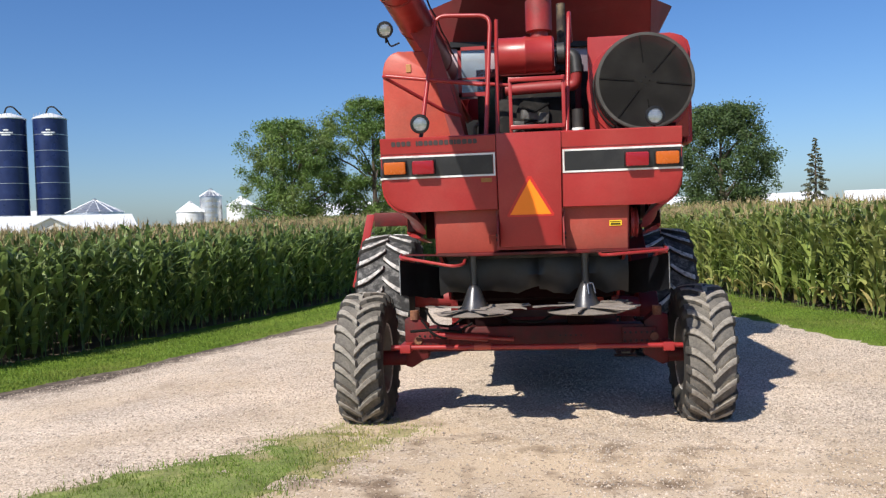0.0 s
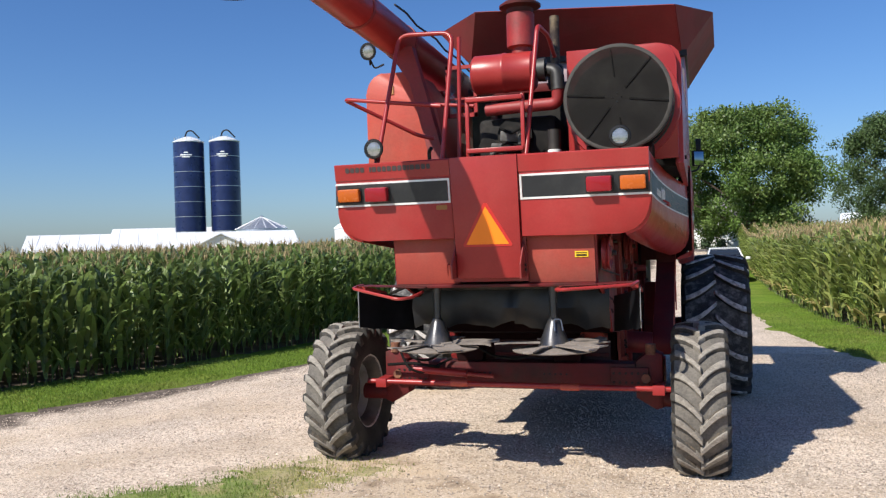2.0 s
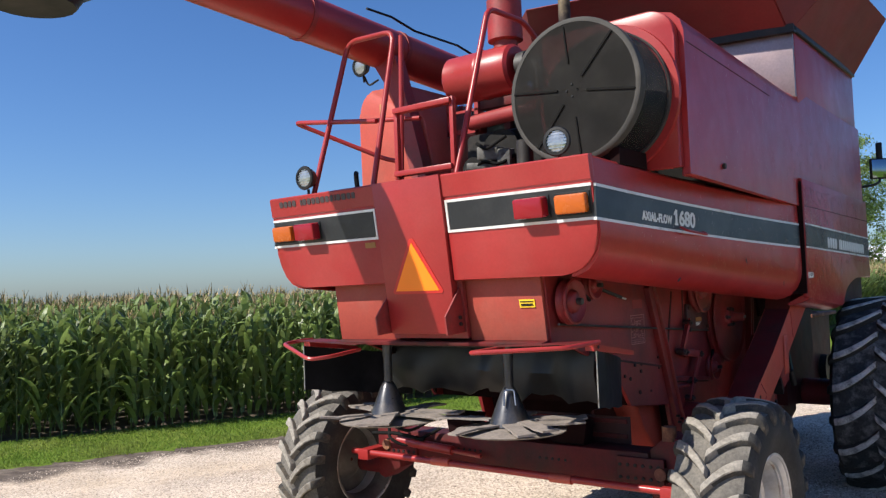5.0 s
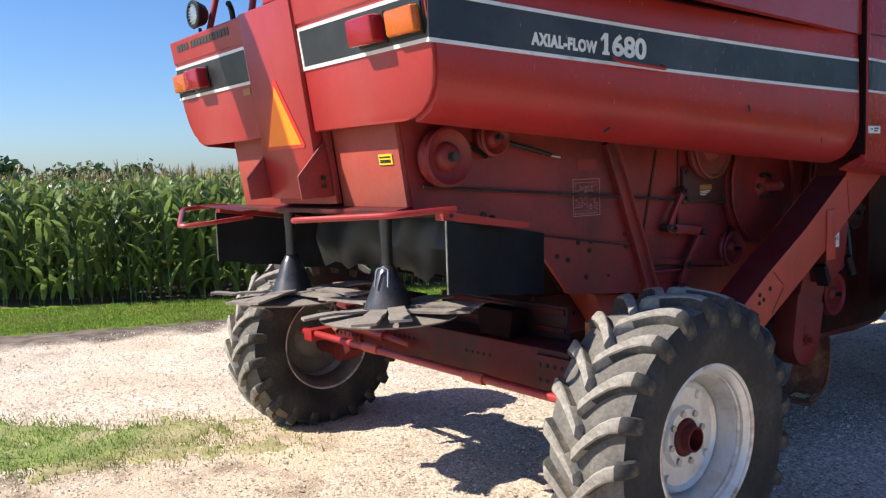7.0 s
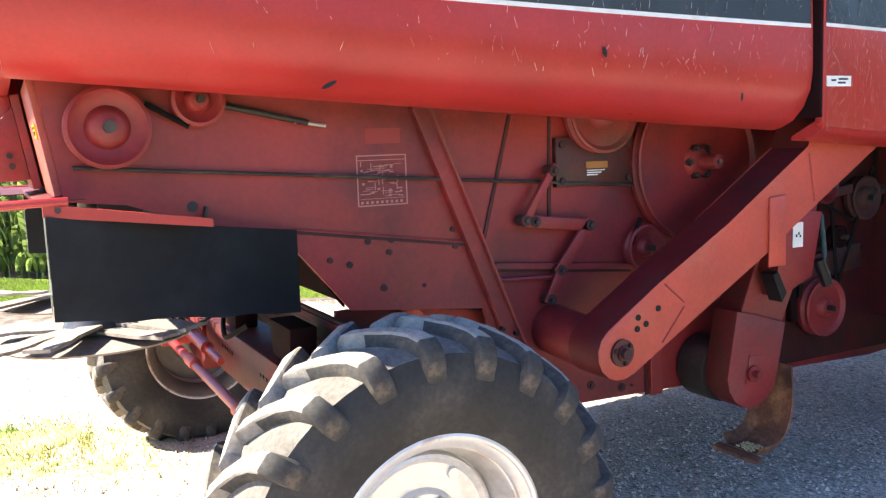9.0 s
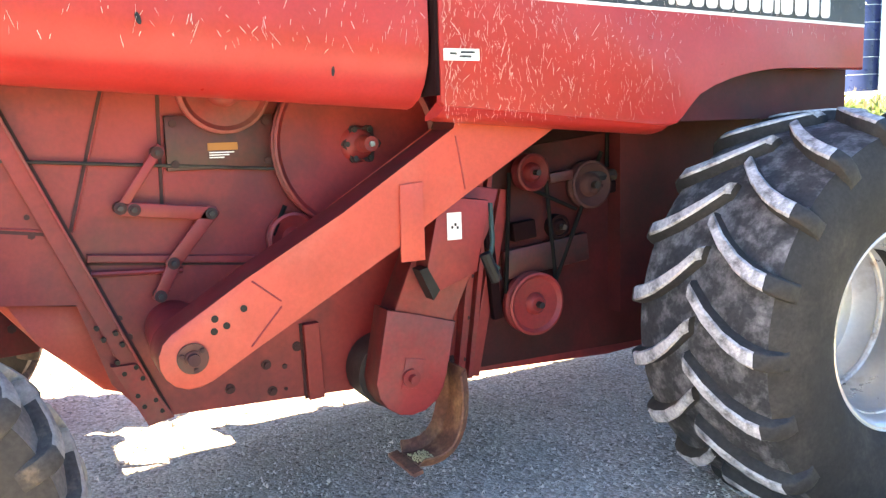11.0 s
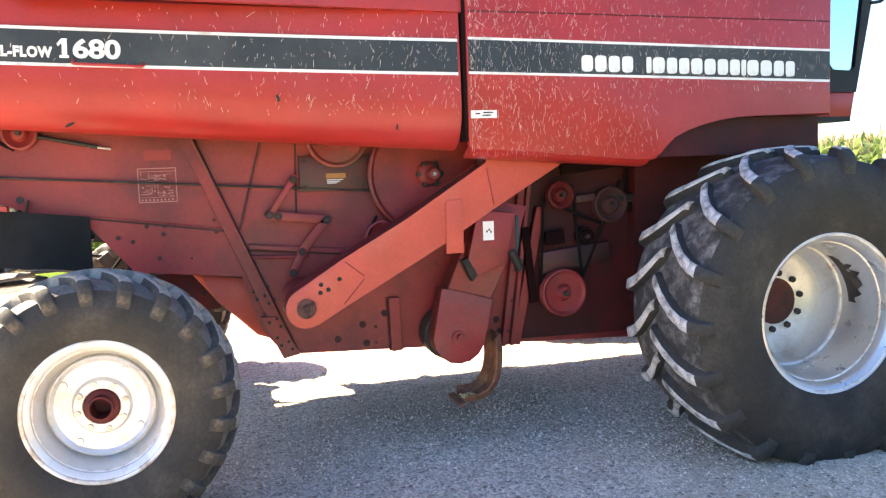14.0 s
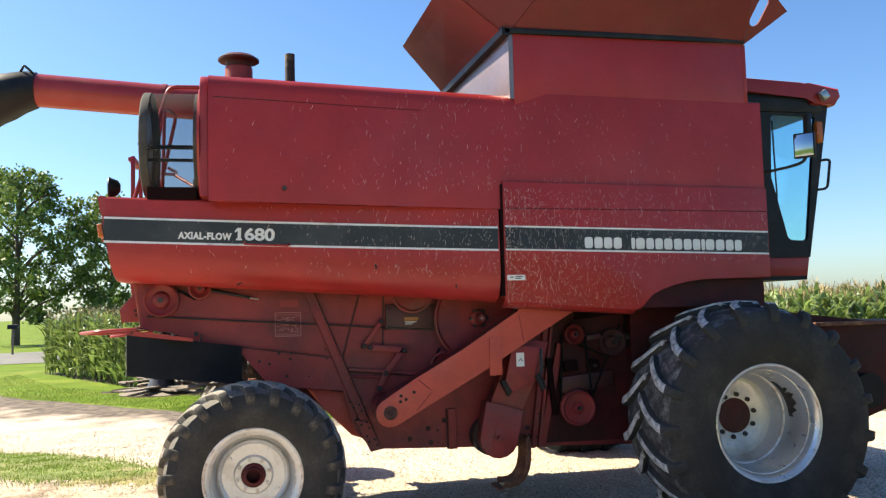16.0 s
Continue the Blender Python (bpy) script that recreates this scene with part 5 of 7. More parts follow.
loft(bm, [[(x, y, z + dz) for y, dz in ((3.08, -0.035), (3.15, -0.035), (3.15, 0.012), (3.08, 0.03))] for x, z in ((1.53, 4.005), (-0.93, 4.115))])
part("flap_hinge", bm, BLACK, combine)

# cab: narrower than the machine, its side panes tapering to the floor
CAB_R, CAB_L = 0.30, -1.15
PANE = [(6.46, 2.37), (6.63, 2.36), (6.66, 2.39), (6.819, 3.64), (6.80, 3.665), (6.33, 3.675), (6.305, 3.64), (6.275, 3.01), (6.30, 2.92), (6.43, 2.40)]
for x, way in ((CAB_R, -1), (CAB_L, 1)):
    bm = B()
    outer = [(5.80, 2.19), (6.675, 2.19), (6.985, 3.80), (5.80, 3.82)]
    layers = []
    for w in (x, x + way * 0.05):
        rings = [[bm.verts.new((w, *p)) for p in ring] for ring in (outer, PANE)]
        edges = [bm.edges.new((ring[k], ring[(k + 1) % len(ring)])) for ring in rings for k in range(len(ring))]
        bmesh.ops.triangle_fill(bm, use_beauty=True, edges=edges)
        layers.append(rings)
    for ring in (0, 1):
        lo_, hi_ = layers[0][ring], layers[1][ring]
        for k in range(len(lo_)):
            bm.faces.new((lo_[k], lo_[(k + 1) % len(lo_)], hi_[(k + 1) % len(lo_)], hi_[k]))
    part("cab_side_frame", bm, BLACK, combine, "black cab side frame", smooth=False)
    bm = B()
    prism(bm, PANE, "x", x + way * 0.02, x + way * 0.03)
    g = part("cab_pane", bm, GLASS, combine, "tinted blue cab window", smooth=False)
    g.visible_shadow = False
    bm = B()
    prism(bm, [(5.45, 1.995), (6.645, 1.995), (6.68, 2.19), (5.45, 2.19)], "x", x - 0.02, x + 0.04 * way, bevel=0.006)
    part("cab_sill", bm, RED_SIDE, combine)
    bm = B()
    prism(bm, [(6.335, 3.62), (6.345, 3.62), (6.36, 2.80), (6.35, 2.80)], "x", x + way * 0.032, x + way * 0.05)
    part("pane_seal", bm, BLACK, combine, smooth=False)
bm = B()
prism(bm, [(5.75, 3.90), (6.70, 3.86), (6.76, 3.785), (7.03, 3.775), (7.10, 3.87), (7.08, 3.955), (6.72, 3.985), (6.66, 4.01), (5.75, 4.05)], "x", CAB_L - 0.06, CAB_R + 0.06, bevel=0.02)
part("cab_roof", bm, RED_SIDE, combine, "red cab roof with a front visor")
bm = B()
span(bm, (CAB_L - 0.02, 5.78, 3.70), (CAB_R + 0.02, 6.90, 3.90), bevel=0.01)
part("roof_liner", bm, BLACK, combine)
bm = B()
span(bm, (CAB_L, 5.82, 2.02), (CAB_R - 0.05, 5.85, 3.80))
part("cab_back_wall", bm, BLACK, combine)
bm = B()
loft(bm, [[(CAB_L + 0.05, 6.65, 2.19), (CAB_R - 0.05, 6.65, 2.19), (CAB_R - 0.05, 6.665, 2.19), (CAB_L + 0.05, 6.665, 2.19)], [(CAB_L + 0.05, 6.95, 3.78), (CAB_R - 0.05, 6.95, 3.78), (CAB_R - 0.05, 6.965, 3.78), (CAB_L + 0.05, 6.965, 3.78)]])
g = part("windscreen", bm, GLASS, combine, "tinted windscreen", smooth=False)
g.visible_shadow = False
bm = B()
span(bm, (CAB_L + 0.02, 5.45, 1.96), (CAB_R - 0.02, 6.64, 2.0))
part("cab_floor", bm, BLACK, combine)
bm = B()
span(bm, (-0.70, 5.95, 2.35), (-0.20, 6.08, 2.98), bevel=0.05)
span(bm, (-0.70, 5.95, 2.25), (-0.20, 6.30, 2.40), bevel=0.04)
part("driver_seat", bm, BLACK, combine)
bm = B()
tube(bm, [(-0.45, 6.55, 2.25), (-0.45, 6.42, 2.85)], 0.03, 8)
tube(bm, [(-0.45 + 0.19 * math.cos(q), 6.42 - 0.09 * math.sin(q), 2.87 + 0.16 * math.sin(q)) for q in np.linspace(0, 6.28, 17)], 0.014, 6)
part("steering_wheel", bm, BLACK, combine)
bm = B()
box(bm, (CAB_R + 0.09, 6.875, 3.87), (0.06, 0.09, 0.10), (35, 0, 0), bevel=0.012)
part("roof_lamp", bm, LENS, combine)
# mirror, marker lamp and grab loop
bm = B()
tube(bm, [(1.36, 5.40, 2.86), (1.58, 5.62, 2.90), (1.62, 5.74, 2.94), (1.62, 5.74, 3.1)], 0.014, 8, 0.06)
part("mirror_arm", bm, BLACK, combine)
bm = B()
box(bm, (1.61, 5.74, 3.08), (0.18, 0.04, 0.22), (0, 0, 38), bevel=0.012)
box(bm, (1.62, 5.77, 3.22), (0.06, 0.05, 0.28), (0, 0, 15), bevel=0.012)
mir = part("mirror", bm, BLACK, combine, "black-backed side mirror")
bm = B()
box(bm, (1.624, 5.722, 3.08), (0.155, 0.006, 0.19), (0, 0, 38), bevel=0.002)
part("mirror_glass", bm, material("mirror_glass", (0.30, 0.37, 0.42), 0.05, 1.0), mir)
bm = B()
box(bm, (0.37, 6.80, 3.48), (0.06, 0.07, 0.22), bevel=0.01)
part("marker_lamp", bm, AMBER, combine, "orange marker lamp")
bm = B()
tube(bm, [(0.30, 6.86, 3.20), (0.33, 6.95, 3.21), (0.33, 6.90, 2.90), (0.30, 6.80, 2.89)], 0.014, 8, 0.06)
part("grab_loop", bm, BLACK, combine)

SCUFFS = ((2.03, 2.10, 0.009, 0.021, 15), (2.66, 1.93, 0.006, 0.018, -5), (0.98, 1.985, 0.028, 0.007, 25), (2.35, 2.62, 0.012, 0.008, 0))

# inner body: side sheets with ribs, pulleys, belts and linkages
def body_sheet(s):
    bm = B()
    prism(bm, [(0.15, 2.06), (0.21, 1.64), (0.40, 1.62), (0.98, 1.42), (1.20, 1.155), (1.80, 1.09), (1.90, 0.76), (2.03, 0.595), (4.36, 0.505), (4.75, 0.53), (5.0, 0.62), (5.0, 2.45), (0.12, 2.45)], "x", s * 0.82, s * 0.845)
    p = part("body_sheet", bm, RED_INNER, combine, "greasy red inner side sheet", smooth=False)
    for a, b, w in (((1.512, 1.95), (2.07, 0.60), 0.072), ((1.961, 1.90), (1.812, 1.371), 0.008), ((2.72, 0.9), (2.73, 0.56), 0.07), ((3.72, 1.42), (3.52, 0.53), 0.06), ((0.98, 1.492), (1.72, 1.382), 0.010), ((1.85, 1.268), (2.60, 1.195), 0.03), ((2.166, 1.93), (2.15, 1.40), 0.006)):
        bm = B()
        d = Vector((0, b[0] - a[0], b[1] - a[1]))
        ang = math.degrees(math.atan2(d.z, d.y))
        box(bm, (s * (0.849 if w < 0.015 else 0.858), (a[0] + b[0]) / 2, (a[1] + b[1]) / 2), (0.012 if w < 0.015 else 0.03 if w < 0.05 else 0.05, d.length, w), (ang, 0, 0), bevel=0.004)
        rib = part("rib", bm, RED_INNER, p, smooth=False)
        if w > 0.071:  # the upturned edge of the angle iron
            up_ = Vector((0, -d.z, d.y)).normalized() * (w / 2 - 0.006)
            bm = B()
            box(bm, (s * 0.892, (a[0] + b[0]) / 2 + up_.y, (a[1] + b[1]) / 2 + up_.z), (0.03, d.length, 0.010), (ang, 0, 0), bevel=0.002)
            part("rib_flange", bm, RED_DARK, rib, smooth=False)
        # thin dark strip paints the shadow seam along the rib
        bm = B()
        n_ = Vector((0, -d.z, d.y)).normalized() * (w / 2 + 0.006) * (1 if w > 0.071 else -1)
        box(bm, (s * 0.849, (a[0] + b[0]) / 2 + n_.y, (a[1] + b[1]) / 2 + n_.z), (0.006, d.length, 0.013), (ang, 0, 0))
        part("grime_line", bm, GRIME_AND_SHADE, rib, "dark grease line", smooth=False)
    rng = random.Random(5 if s > 0 else 6)
    for y, z in ((1.12, 1.36), (1.2, 1.335), (1.28, 1.42), (1.38, 1.42), (1.37, 1.37), (1.34, 1.23), (1.52, 1.22), (1.66, 1.44), (1.67, 1.37), (1.86, 1.18), (1.98, 0.94), (2.0, 0.8), (2.04, 0.72), (2.08, 0.66), (1.95, 1.02), (2.60, 0.72), (2.60, 0.62), (3.6, 0.8), (3.58, 0.62), (3.56, 0.7), (2.24, 1.0), (2.28, 1.0)):
        bm = B()
        rod(bm, (s * 0.845, y, z), (s * 0.853, y, z), rng.uniform(0.008, 0.015), n=6)
        part("bolt", bm, GRIME_AND_SHADE, p, smooth=False)
    for y, z in ((2.52, 0.74), (2.54, 0.62), (2.36, 0.66), (2.66, 0.80), (3.40, 0.70), (3.42, 0.62), (3.62, 1.18), (3.66, 1.34)):
        bm = B()
        rod(bm, (s * 0.845, y, z), (s * 0.850, y, z), 0.022, n=12)
        rod(bm, (s * 0.850, y, z), (s * 0.858, y, z), 0.012, n=6)
        part("bolt", bm, GRIME_AND_SHADE, p, smooth=False)
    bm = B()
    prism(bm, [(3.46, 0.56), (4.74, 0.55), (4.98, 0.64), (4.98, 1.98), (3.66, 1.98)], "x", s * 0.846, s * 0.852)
    part("dark_front_sheet", bm, RED_SHADE, p, "greasy red front sheet, darkened further for shade", smooth=False)
    return p


sheets = {s: body_sheet(s) for s in (1, -1)}
# service decal: pale outline drawing
bm = B()
for lo, hi in (((1.248, 1.557), (1.462, 1.562)), ((1.248, 1.752), (1.462, 1.757)), ((1.248, 1.557), (1.253, 1.757)), ((1.457, 1.557), (1.462, 1.757)), ((1.25, 1.735), (1.46, 1.738)), ((1.26, 1.585), (1.45, 1.587))):
    span(bm, (0.8452, *lo), (0.847, *hi))
rng = random.Random(9)
for k in range(64):
    y, z = rng.uniform(1.26, 1.43), rng.uniform(1.592, 1.72)
    w, h = rng.choice(((0.03, 0.002), (0.003, 0.03), (0.045, 0.002), (0.010, 0.008), (0.02, 0.004)))
    span(bm, (0.8452, y, z), (0.8468, min(y + w, 1.455), min(z + h, 1.733)))
for k in range(9):
    span(bm, (0.8452, 1.262 + 0.021 * k, 1.567), (0.8468, 1.272 + 0.021 * k, 1.577))
part("service_decal", bm, material("pale_pink_ink", (0.42, 0.17, 0.15), 0.6), sheets[1], "worn pale line-drawing decal", smooth=False)
bm = B()
span(bm, (0.8452, 1.29, 1.80), (0.8465, 1.44, 1.86))
part("decal_patch", bm, material("faded_decal", (0.27, 0.028, 0.027), 0.6), sheets[1], smooth=False)


def pulley(x, y, z, r, w=0.05, mat=None, groove=True, name="pulley", hub=0.05):
    mat = mat or RED_DARK
    bm = B()
    prof = [(-w, 0), (-w, r), (-w * 0.6, r), (-w * 0.35, r * 0.9 if groove else r), (-w * 0.1, r), (0, r), (0.004, r - 0.012), (-0.012, r - 0.03), (-0.02, hub * 1.6), (0.0, hub * 1.4), (0.012, hub), (0.012, 0)]
    lathe(bm, prof, (x, y, z), "x", 40)
    p = part(name, bm, mat, combine)
    bm = B()
    rod(bm, (x, y, z), (x + 0.045, y, z), hub * 0.45, n=12)
    part("pulley_shaft", bm, STEEL_DARK, p)
    return p


pulley(0.93, 0.355, 1.88, 0.136, 0.06, RED_INNER, hub=0.045)
pulley(0.91, 0.655, 1.97, 0.092, 0.05, RED_INNER, hub=0.03)
pulley(0.93, 2.40, 1.91, 0.185, 0.06, RED_DARK)
big = pulley(0.93, 2.96, 1.665, 0.375, 0.07, RED_INNER, hub=0.05)
bm = B()
star = [((0.078 + 0.012 * math.cos(6 * q)) * math.cos(q), (0.078 + 0.012 * math.cos(6 * q)) * math.sin(q)) for q in np.linspace(0, 2 * math.pi, 37)[:-1]]
prism(bm, [(2.97 + p, 1.665 + q) for p, q in star], "x", 0.915, 0.934)
part("greasy_flange", bm, GRIME_AND_SHADE, big, "grease-blackened star flange", smooth=False)
bm = B()
rod(bm, (0.93, 2.97, 1.665), (1.04, 2.97, 1.665), 0.038, 0.032, n=16)
part("shaft_cover", bm, RED_DARK, big)
bm = B()
rod(bm, (1.04, 2.97, 1.665), (1.052, 2.97, 1.665), 0.012, n=10)
part("shaft_end", bm, STEEL, big)
for k in range(6):
    a = k * math.pi / 3
    bm = B()
    rod(bm, (0.93, 2.97 + 0.07 * math.cos(a), 1.665 + 0.07 * math.sin(a)), (0.948, 2.97 + 0.07 * math.cos(a), 1.665 + 0.07 * math.sin(a)), 0.012, n=6)
    part("bolt", bm, STEEL_DARK, big, smooth=False)
pulley(0.96, 3.83, 1.50, 0.09, 0.06, RED_IN_SHADE, hub=0.03)
pulley(0.96, 3.84, 0.86, 0.155, 0.07, RED_DARK, hub=0.035)
pulley(0.93, 4.20, 1.42, 0.12, 0.06, GRIME_AND_SHADE, hub=0.04)
pulley(0.90, 4.02, 1.22, 0.06, 0.05, BELLY, hub=0.03)
pulley(0.90, 2.66, 1.28, 0.11, 0.05, RED_INNER, hub=0.03)
for c, sz, m in (((0.90, 4.02, 1.47), (0.05, 0.14, 0.05), OILY), ((0.90, 3.80, 1.22), (0.05, 0.13, 0.09), BELLY), ((0.88, 3.95, 1.08), (0.04, 0.5, 0.14), OILY), ((0.89, 4.35, 1.40), (0.05, 0.16, 0.06), BELLY), ((0.88, 4.1, 1.75), (0.03, 0.5, 0.2), BELLY), ((0.90, 3.62, 1.05), (0.04, 0.05, 0.5), BELLY)):
    bm = B()
    box(bm, c, sz, (6, 0, 0), bevel=0.008)
    part("drive_bracket", bm, m, combine)
for a, b in (((0.90, 3.93, 1.56), (0.90, 4.0, 0.88)), ((0.90, 4.28, 1.58), (0.90, 3.97, 0.9)), ((0.90, 3.73, 1.50), (0.90, 3.70, 0.92)), ((0.90, 3.8, 1.44), (0.90, 4.12, 1.3)), ((0.88, 0.48, 1.96), (0.88, 0.62, 1.88)), ((0.89, 2.63, 1.42), (0.89, 2.57, 1.3)), ((0.88, 4.33, 1.5), (0.88, 4.34, 2.0))):
    bm = B()
    tube(bm, [a, b], 0.011, 6)
    part("drive_belt", bm, BELT, combine)
for pts, r, mat in (([(0.875, 0.24, 1.752), (0.875, 2.60, 1.575)], 0.007, STEEL_DARK), ([(0.88, 0.72, 1.955), (0.88, 1.05, 1.885)], 0.012, STEEL_DARK), ([(0.88, 1.0, 1.89), (0.88, 1.12, 1.872)], 0.007, ALU), ([(0.885, 2.13, 1.66), (0.885, 1.985, 1.46)], 0.013, RED_DARK), ([(0.87, 1.86, 1.207), (0.87, 2.2, 1.19)], 0.012, RED_INNER), ([(0.90, 4.2, 1.46), (0.90, 4.42, 1.46)], 0.03, STEEL_DARK)):
    bm = B()
    tube(bm, pts, r, 8)
    part("linkage_rod", bm, mat, combine)
for a, b, w in (((2.00, 1.45), (2.32, 1.411), 0.054), ((2.32, 1.415), (2.16, 1.225), 0.056), ((2.165, 1.225), (2.10, 1.10), 0.05), ((2.135, 1.67), (1.985, 1.455), 0.036)):
    d = Vector((0, b[0] - a[0], b[1] - a[1]))
    bm = B()
    box(bm, (0.905, (a[0] + b[0]) / 2, (a[1] + b[1]) / 2), (0.014, d.length + 0.04, w), (math.degrees(math.atan2(d.z, d.y)), 0, 0), bevel=0.005)
    part("linkage_bar", bm, RED_INNER, combine)
for y, z in ((2.13, 1.66), (2.03, 1.446), (2.32, 1.411), (2.16, 1.225), (2.102, 1.10), (1.98, 1.455)):
    bm = B()
    rod(bm, (0.86, y, z), (0.918, y, z), 0.024, n=14)
    pin = part("pivot_pin", bm, GRIME_AND_SHADE, combine)
    bm = B()
    rod(bm, (0.918, y, z), (0.932, y, z), 0.011, n=8)
    part("pin_end", bm, STEEL_DARK, pin)
bm = B()
span(bm, (0.846, 2.17, 1.585), (0.875, 2.60, 1.80), bevel=0.004)
bx = part("gear_cover", bm, OILY, combine, "oily dark red drive cover")
for y, z in ((2.20, 1.77), (2.57, 1.77), (2.20, 1.61), (2.57, 1.61)):
    bm = B()
    rod(bm, (0.874, y, z), (0.886, y, z), 0.016, n=6)
    part("bolt", bm, GRIME_AND_SHADE, bx, smooth=False)
bm = B()
span(bm, (0.876, 2.33, 1.66), (0.879, 2.45, 1.69))
wl = part("warning_label", bm, material("dull_orange_label", (0.36, 0.15, 0.035), 0.6), bx, "small yellow and black warning label", smooth=False)
for z in (1.652, 1.642, 1.632):
    bm = B()
    span(bm, (0.876, 2.335, z - 0.003), (0.8785, 2.335 + 0.10 - (1.652 - z) * 2, z + 0.002))
    part("label_line", bm, WHITE, wl, smooth=False)
# auger housing cross tube and bottom
bm = B()
rod(bm, (0.80, 2.15, 0.96), (1.20, 2.13, 0.94), 0.11, n=20)
part("cross_auger_housing", bm, RED_INNER, combine)
bm = B()
prism(bm, [(1.50, 1.12), (1.97, 1.10), (1.99, 0.66), (1.88, 0.70), (1.66, 0.92)], "x", 0.50, 0.72, bevel=0.03)
part("tailings_pan", bm, RED_ORANGE, combine, "faded orange sheet pan")
for s in (1, -1):
    bm = B()
    prism(bm, [(1.90, 0.84), (1.99, 0.84), (2.12, 0.60), (2.02, 0.58)], "x", s * 0.846, s * 0.90)
    part("corner_plate", bm, RED_DARK, combine, smooth=False)
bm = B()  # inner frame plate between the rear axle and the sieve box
# plate colour is darkened to carry the shade under the machine
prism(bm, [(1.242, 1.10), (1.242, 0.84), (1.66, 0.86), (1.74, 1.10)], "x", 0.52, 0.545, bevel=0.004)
inner = part("inner_frame_plate", bm, RED_IN_SHADE, combine, "dark red inner frame plate with shade in its colour")
for y in (1.34, 1.57):
    bm = B()
    rod(bm, (0.544, y, 0.97), (0.562, y, 0.97), 0.018, n=6)
    part("bolt", bm, GRIME_AND_SHADE, inner, smooth=False)
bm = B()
# sieve box end likewise: shade is part of the dark red
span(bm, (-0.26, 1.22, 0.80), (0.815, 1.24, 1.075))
sieve = part("sieve_box_end", bm, GRIME_AND_SHADE, combine, "dark red end of the sieve box with shade in its colour", smooth=False)
for z in (0.93, 1.03):
    bm = B()
    span(bm, (-0.25, 1.208, z), (0.80, 1.222, z + 0.03), bevel=0.003)
    part("end_rib", bm, RED_IN_SHADE, sieve, smooth=False)
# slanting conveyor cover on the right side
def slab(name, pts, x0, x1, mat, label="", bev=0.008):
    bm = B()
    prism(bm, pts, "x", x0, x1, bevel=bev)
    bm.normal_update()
    for f in bm.faces:  # narrow edges darker: dirt on them, plus their shade put into the colour
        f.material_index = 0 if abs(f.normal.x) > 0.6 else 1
    return part(name, bm, [mat, RED_IN_SHADE], combine, label)
arm = []
for k in range(9):
    a = radians(125 + 180 * k / 8)
    arm.append((2.128 + 0.115 * math.cos(a), 0.945 + 0.115 * math.sin(a)))
arm_pts = arm + [(2.34, 0.934), (2.93, 1.258), (3.243, 1.450), (3.71, 1.72), (3.66, 1.85), (3.24, 1.85), (3.205, 1.715), (2.72, 1.418), (2.338, 1.207)]
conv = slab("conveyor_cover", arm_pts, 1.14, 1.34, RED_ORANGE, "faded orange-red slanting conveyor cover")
for y0, z0, y1, z1 in ((2.355, 1.205, 2.46, 1.10), (2.46, 1.10, 2.34, 0.945), (3.205, 1.70, 3.243, 1.465)):
    bm = B()
    tube(bm, [(1.341, y0, z0 - 0.01), (1.341, y1, z1 + 0.01)], 0.004, 6)
    part("cover_seam", bm, RED_DARK, conv)
bm = B()
prism(bm, [(2.95, 1.508), (3.05, 1.515), (3.05, 1.205), (2.945, 1.205)], "x", 1.342, 1.352, bevel=0.003)
part("cover_plate", bm, RED_ORANGE, conv)
bm = B()
lathe(bm, [(0, 0.055), (0.012, 0.055), (0.012, 0.03), (0.02, 0.03), (0.02, 0.0)], (1.34, 2.129, 0.945), "x", 24)
hub_ = part("bearing_flange", bm, OILY, conv)
bm = B()
rod(bm, (1.35, 2.129, 0.945), (1.38, 2.129, 0.945), 0.022, n=12)
part("bearing_shaft", bm, GRIME_AND_SHADE, hub_)
for k in range(3):
    q = radians(40 + 120 * k)
    bm = B()
    rod(bm, (1.34, 2.129 + 0.042 * math.cos(q), 0.945 + 0.042 * math.sin(q)), (1.362, 2.129 + 0.042 * math.cos(q), 0.945 + 0.042 * math.sin(q)), 0.009, n=6)
    part("bolt", bm, GRIME_AND_SHADE, hub_, smooth=False)
for y, z in ((2.215, 1.075), (2.255, 1.045), (2.21, 1.03), (2.32, 1.10)):
    bm = B()
    rod(bm, (1.338, y, z), (1.344, y, z), 0.013, n=12)
    part("bolt_hole", bm, BLACK, conv, smooth=False)
# clean grain elevator with rounded boot, tag and chute
boot = []
for k in range(9):
    a = radians(180 + 180 * k / 8)
    boot.append((3.06 + 0.165 * math.cos(a), 0.67 + 0.165 * math.sin(a)))
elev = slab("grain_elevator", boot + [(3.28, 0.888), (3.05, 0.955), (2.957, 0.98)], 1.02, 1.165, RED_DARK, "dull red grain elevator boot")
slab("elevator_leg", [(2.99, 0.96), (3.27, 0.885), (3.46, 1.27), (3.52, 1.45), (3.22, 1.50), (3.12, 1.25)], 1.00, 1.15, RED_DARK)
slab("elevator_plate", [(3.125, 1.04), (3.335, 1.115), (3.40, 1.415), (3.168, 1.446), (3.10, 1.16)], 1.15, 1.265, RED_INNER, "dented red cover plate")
bm = B()
span(bm, (1.266, 3.195, 1.262), (1.269, 3.262, 1.375))
tg = part("paper_tag", bm, PAPER, combine, "white paper tag on the elevator", smooth=False)
for y, z in ((3.21, 1.315), (3.225, 1.325), (3.235, 1.312)):
    bm = B()
    span(bm, (1.2692, y + 0.003, z - 0.006), (1.27, y + 0.013, z + 0.006))
    part("tag_mark", bm, BLACK, tg, smooth=False)
bm = B()
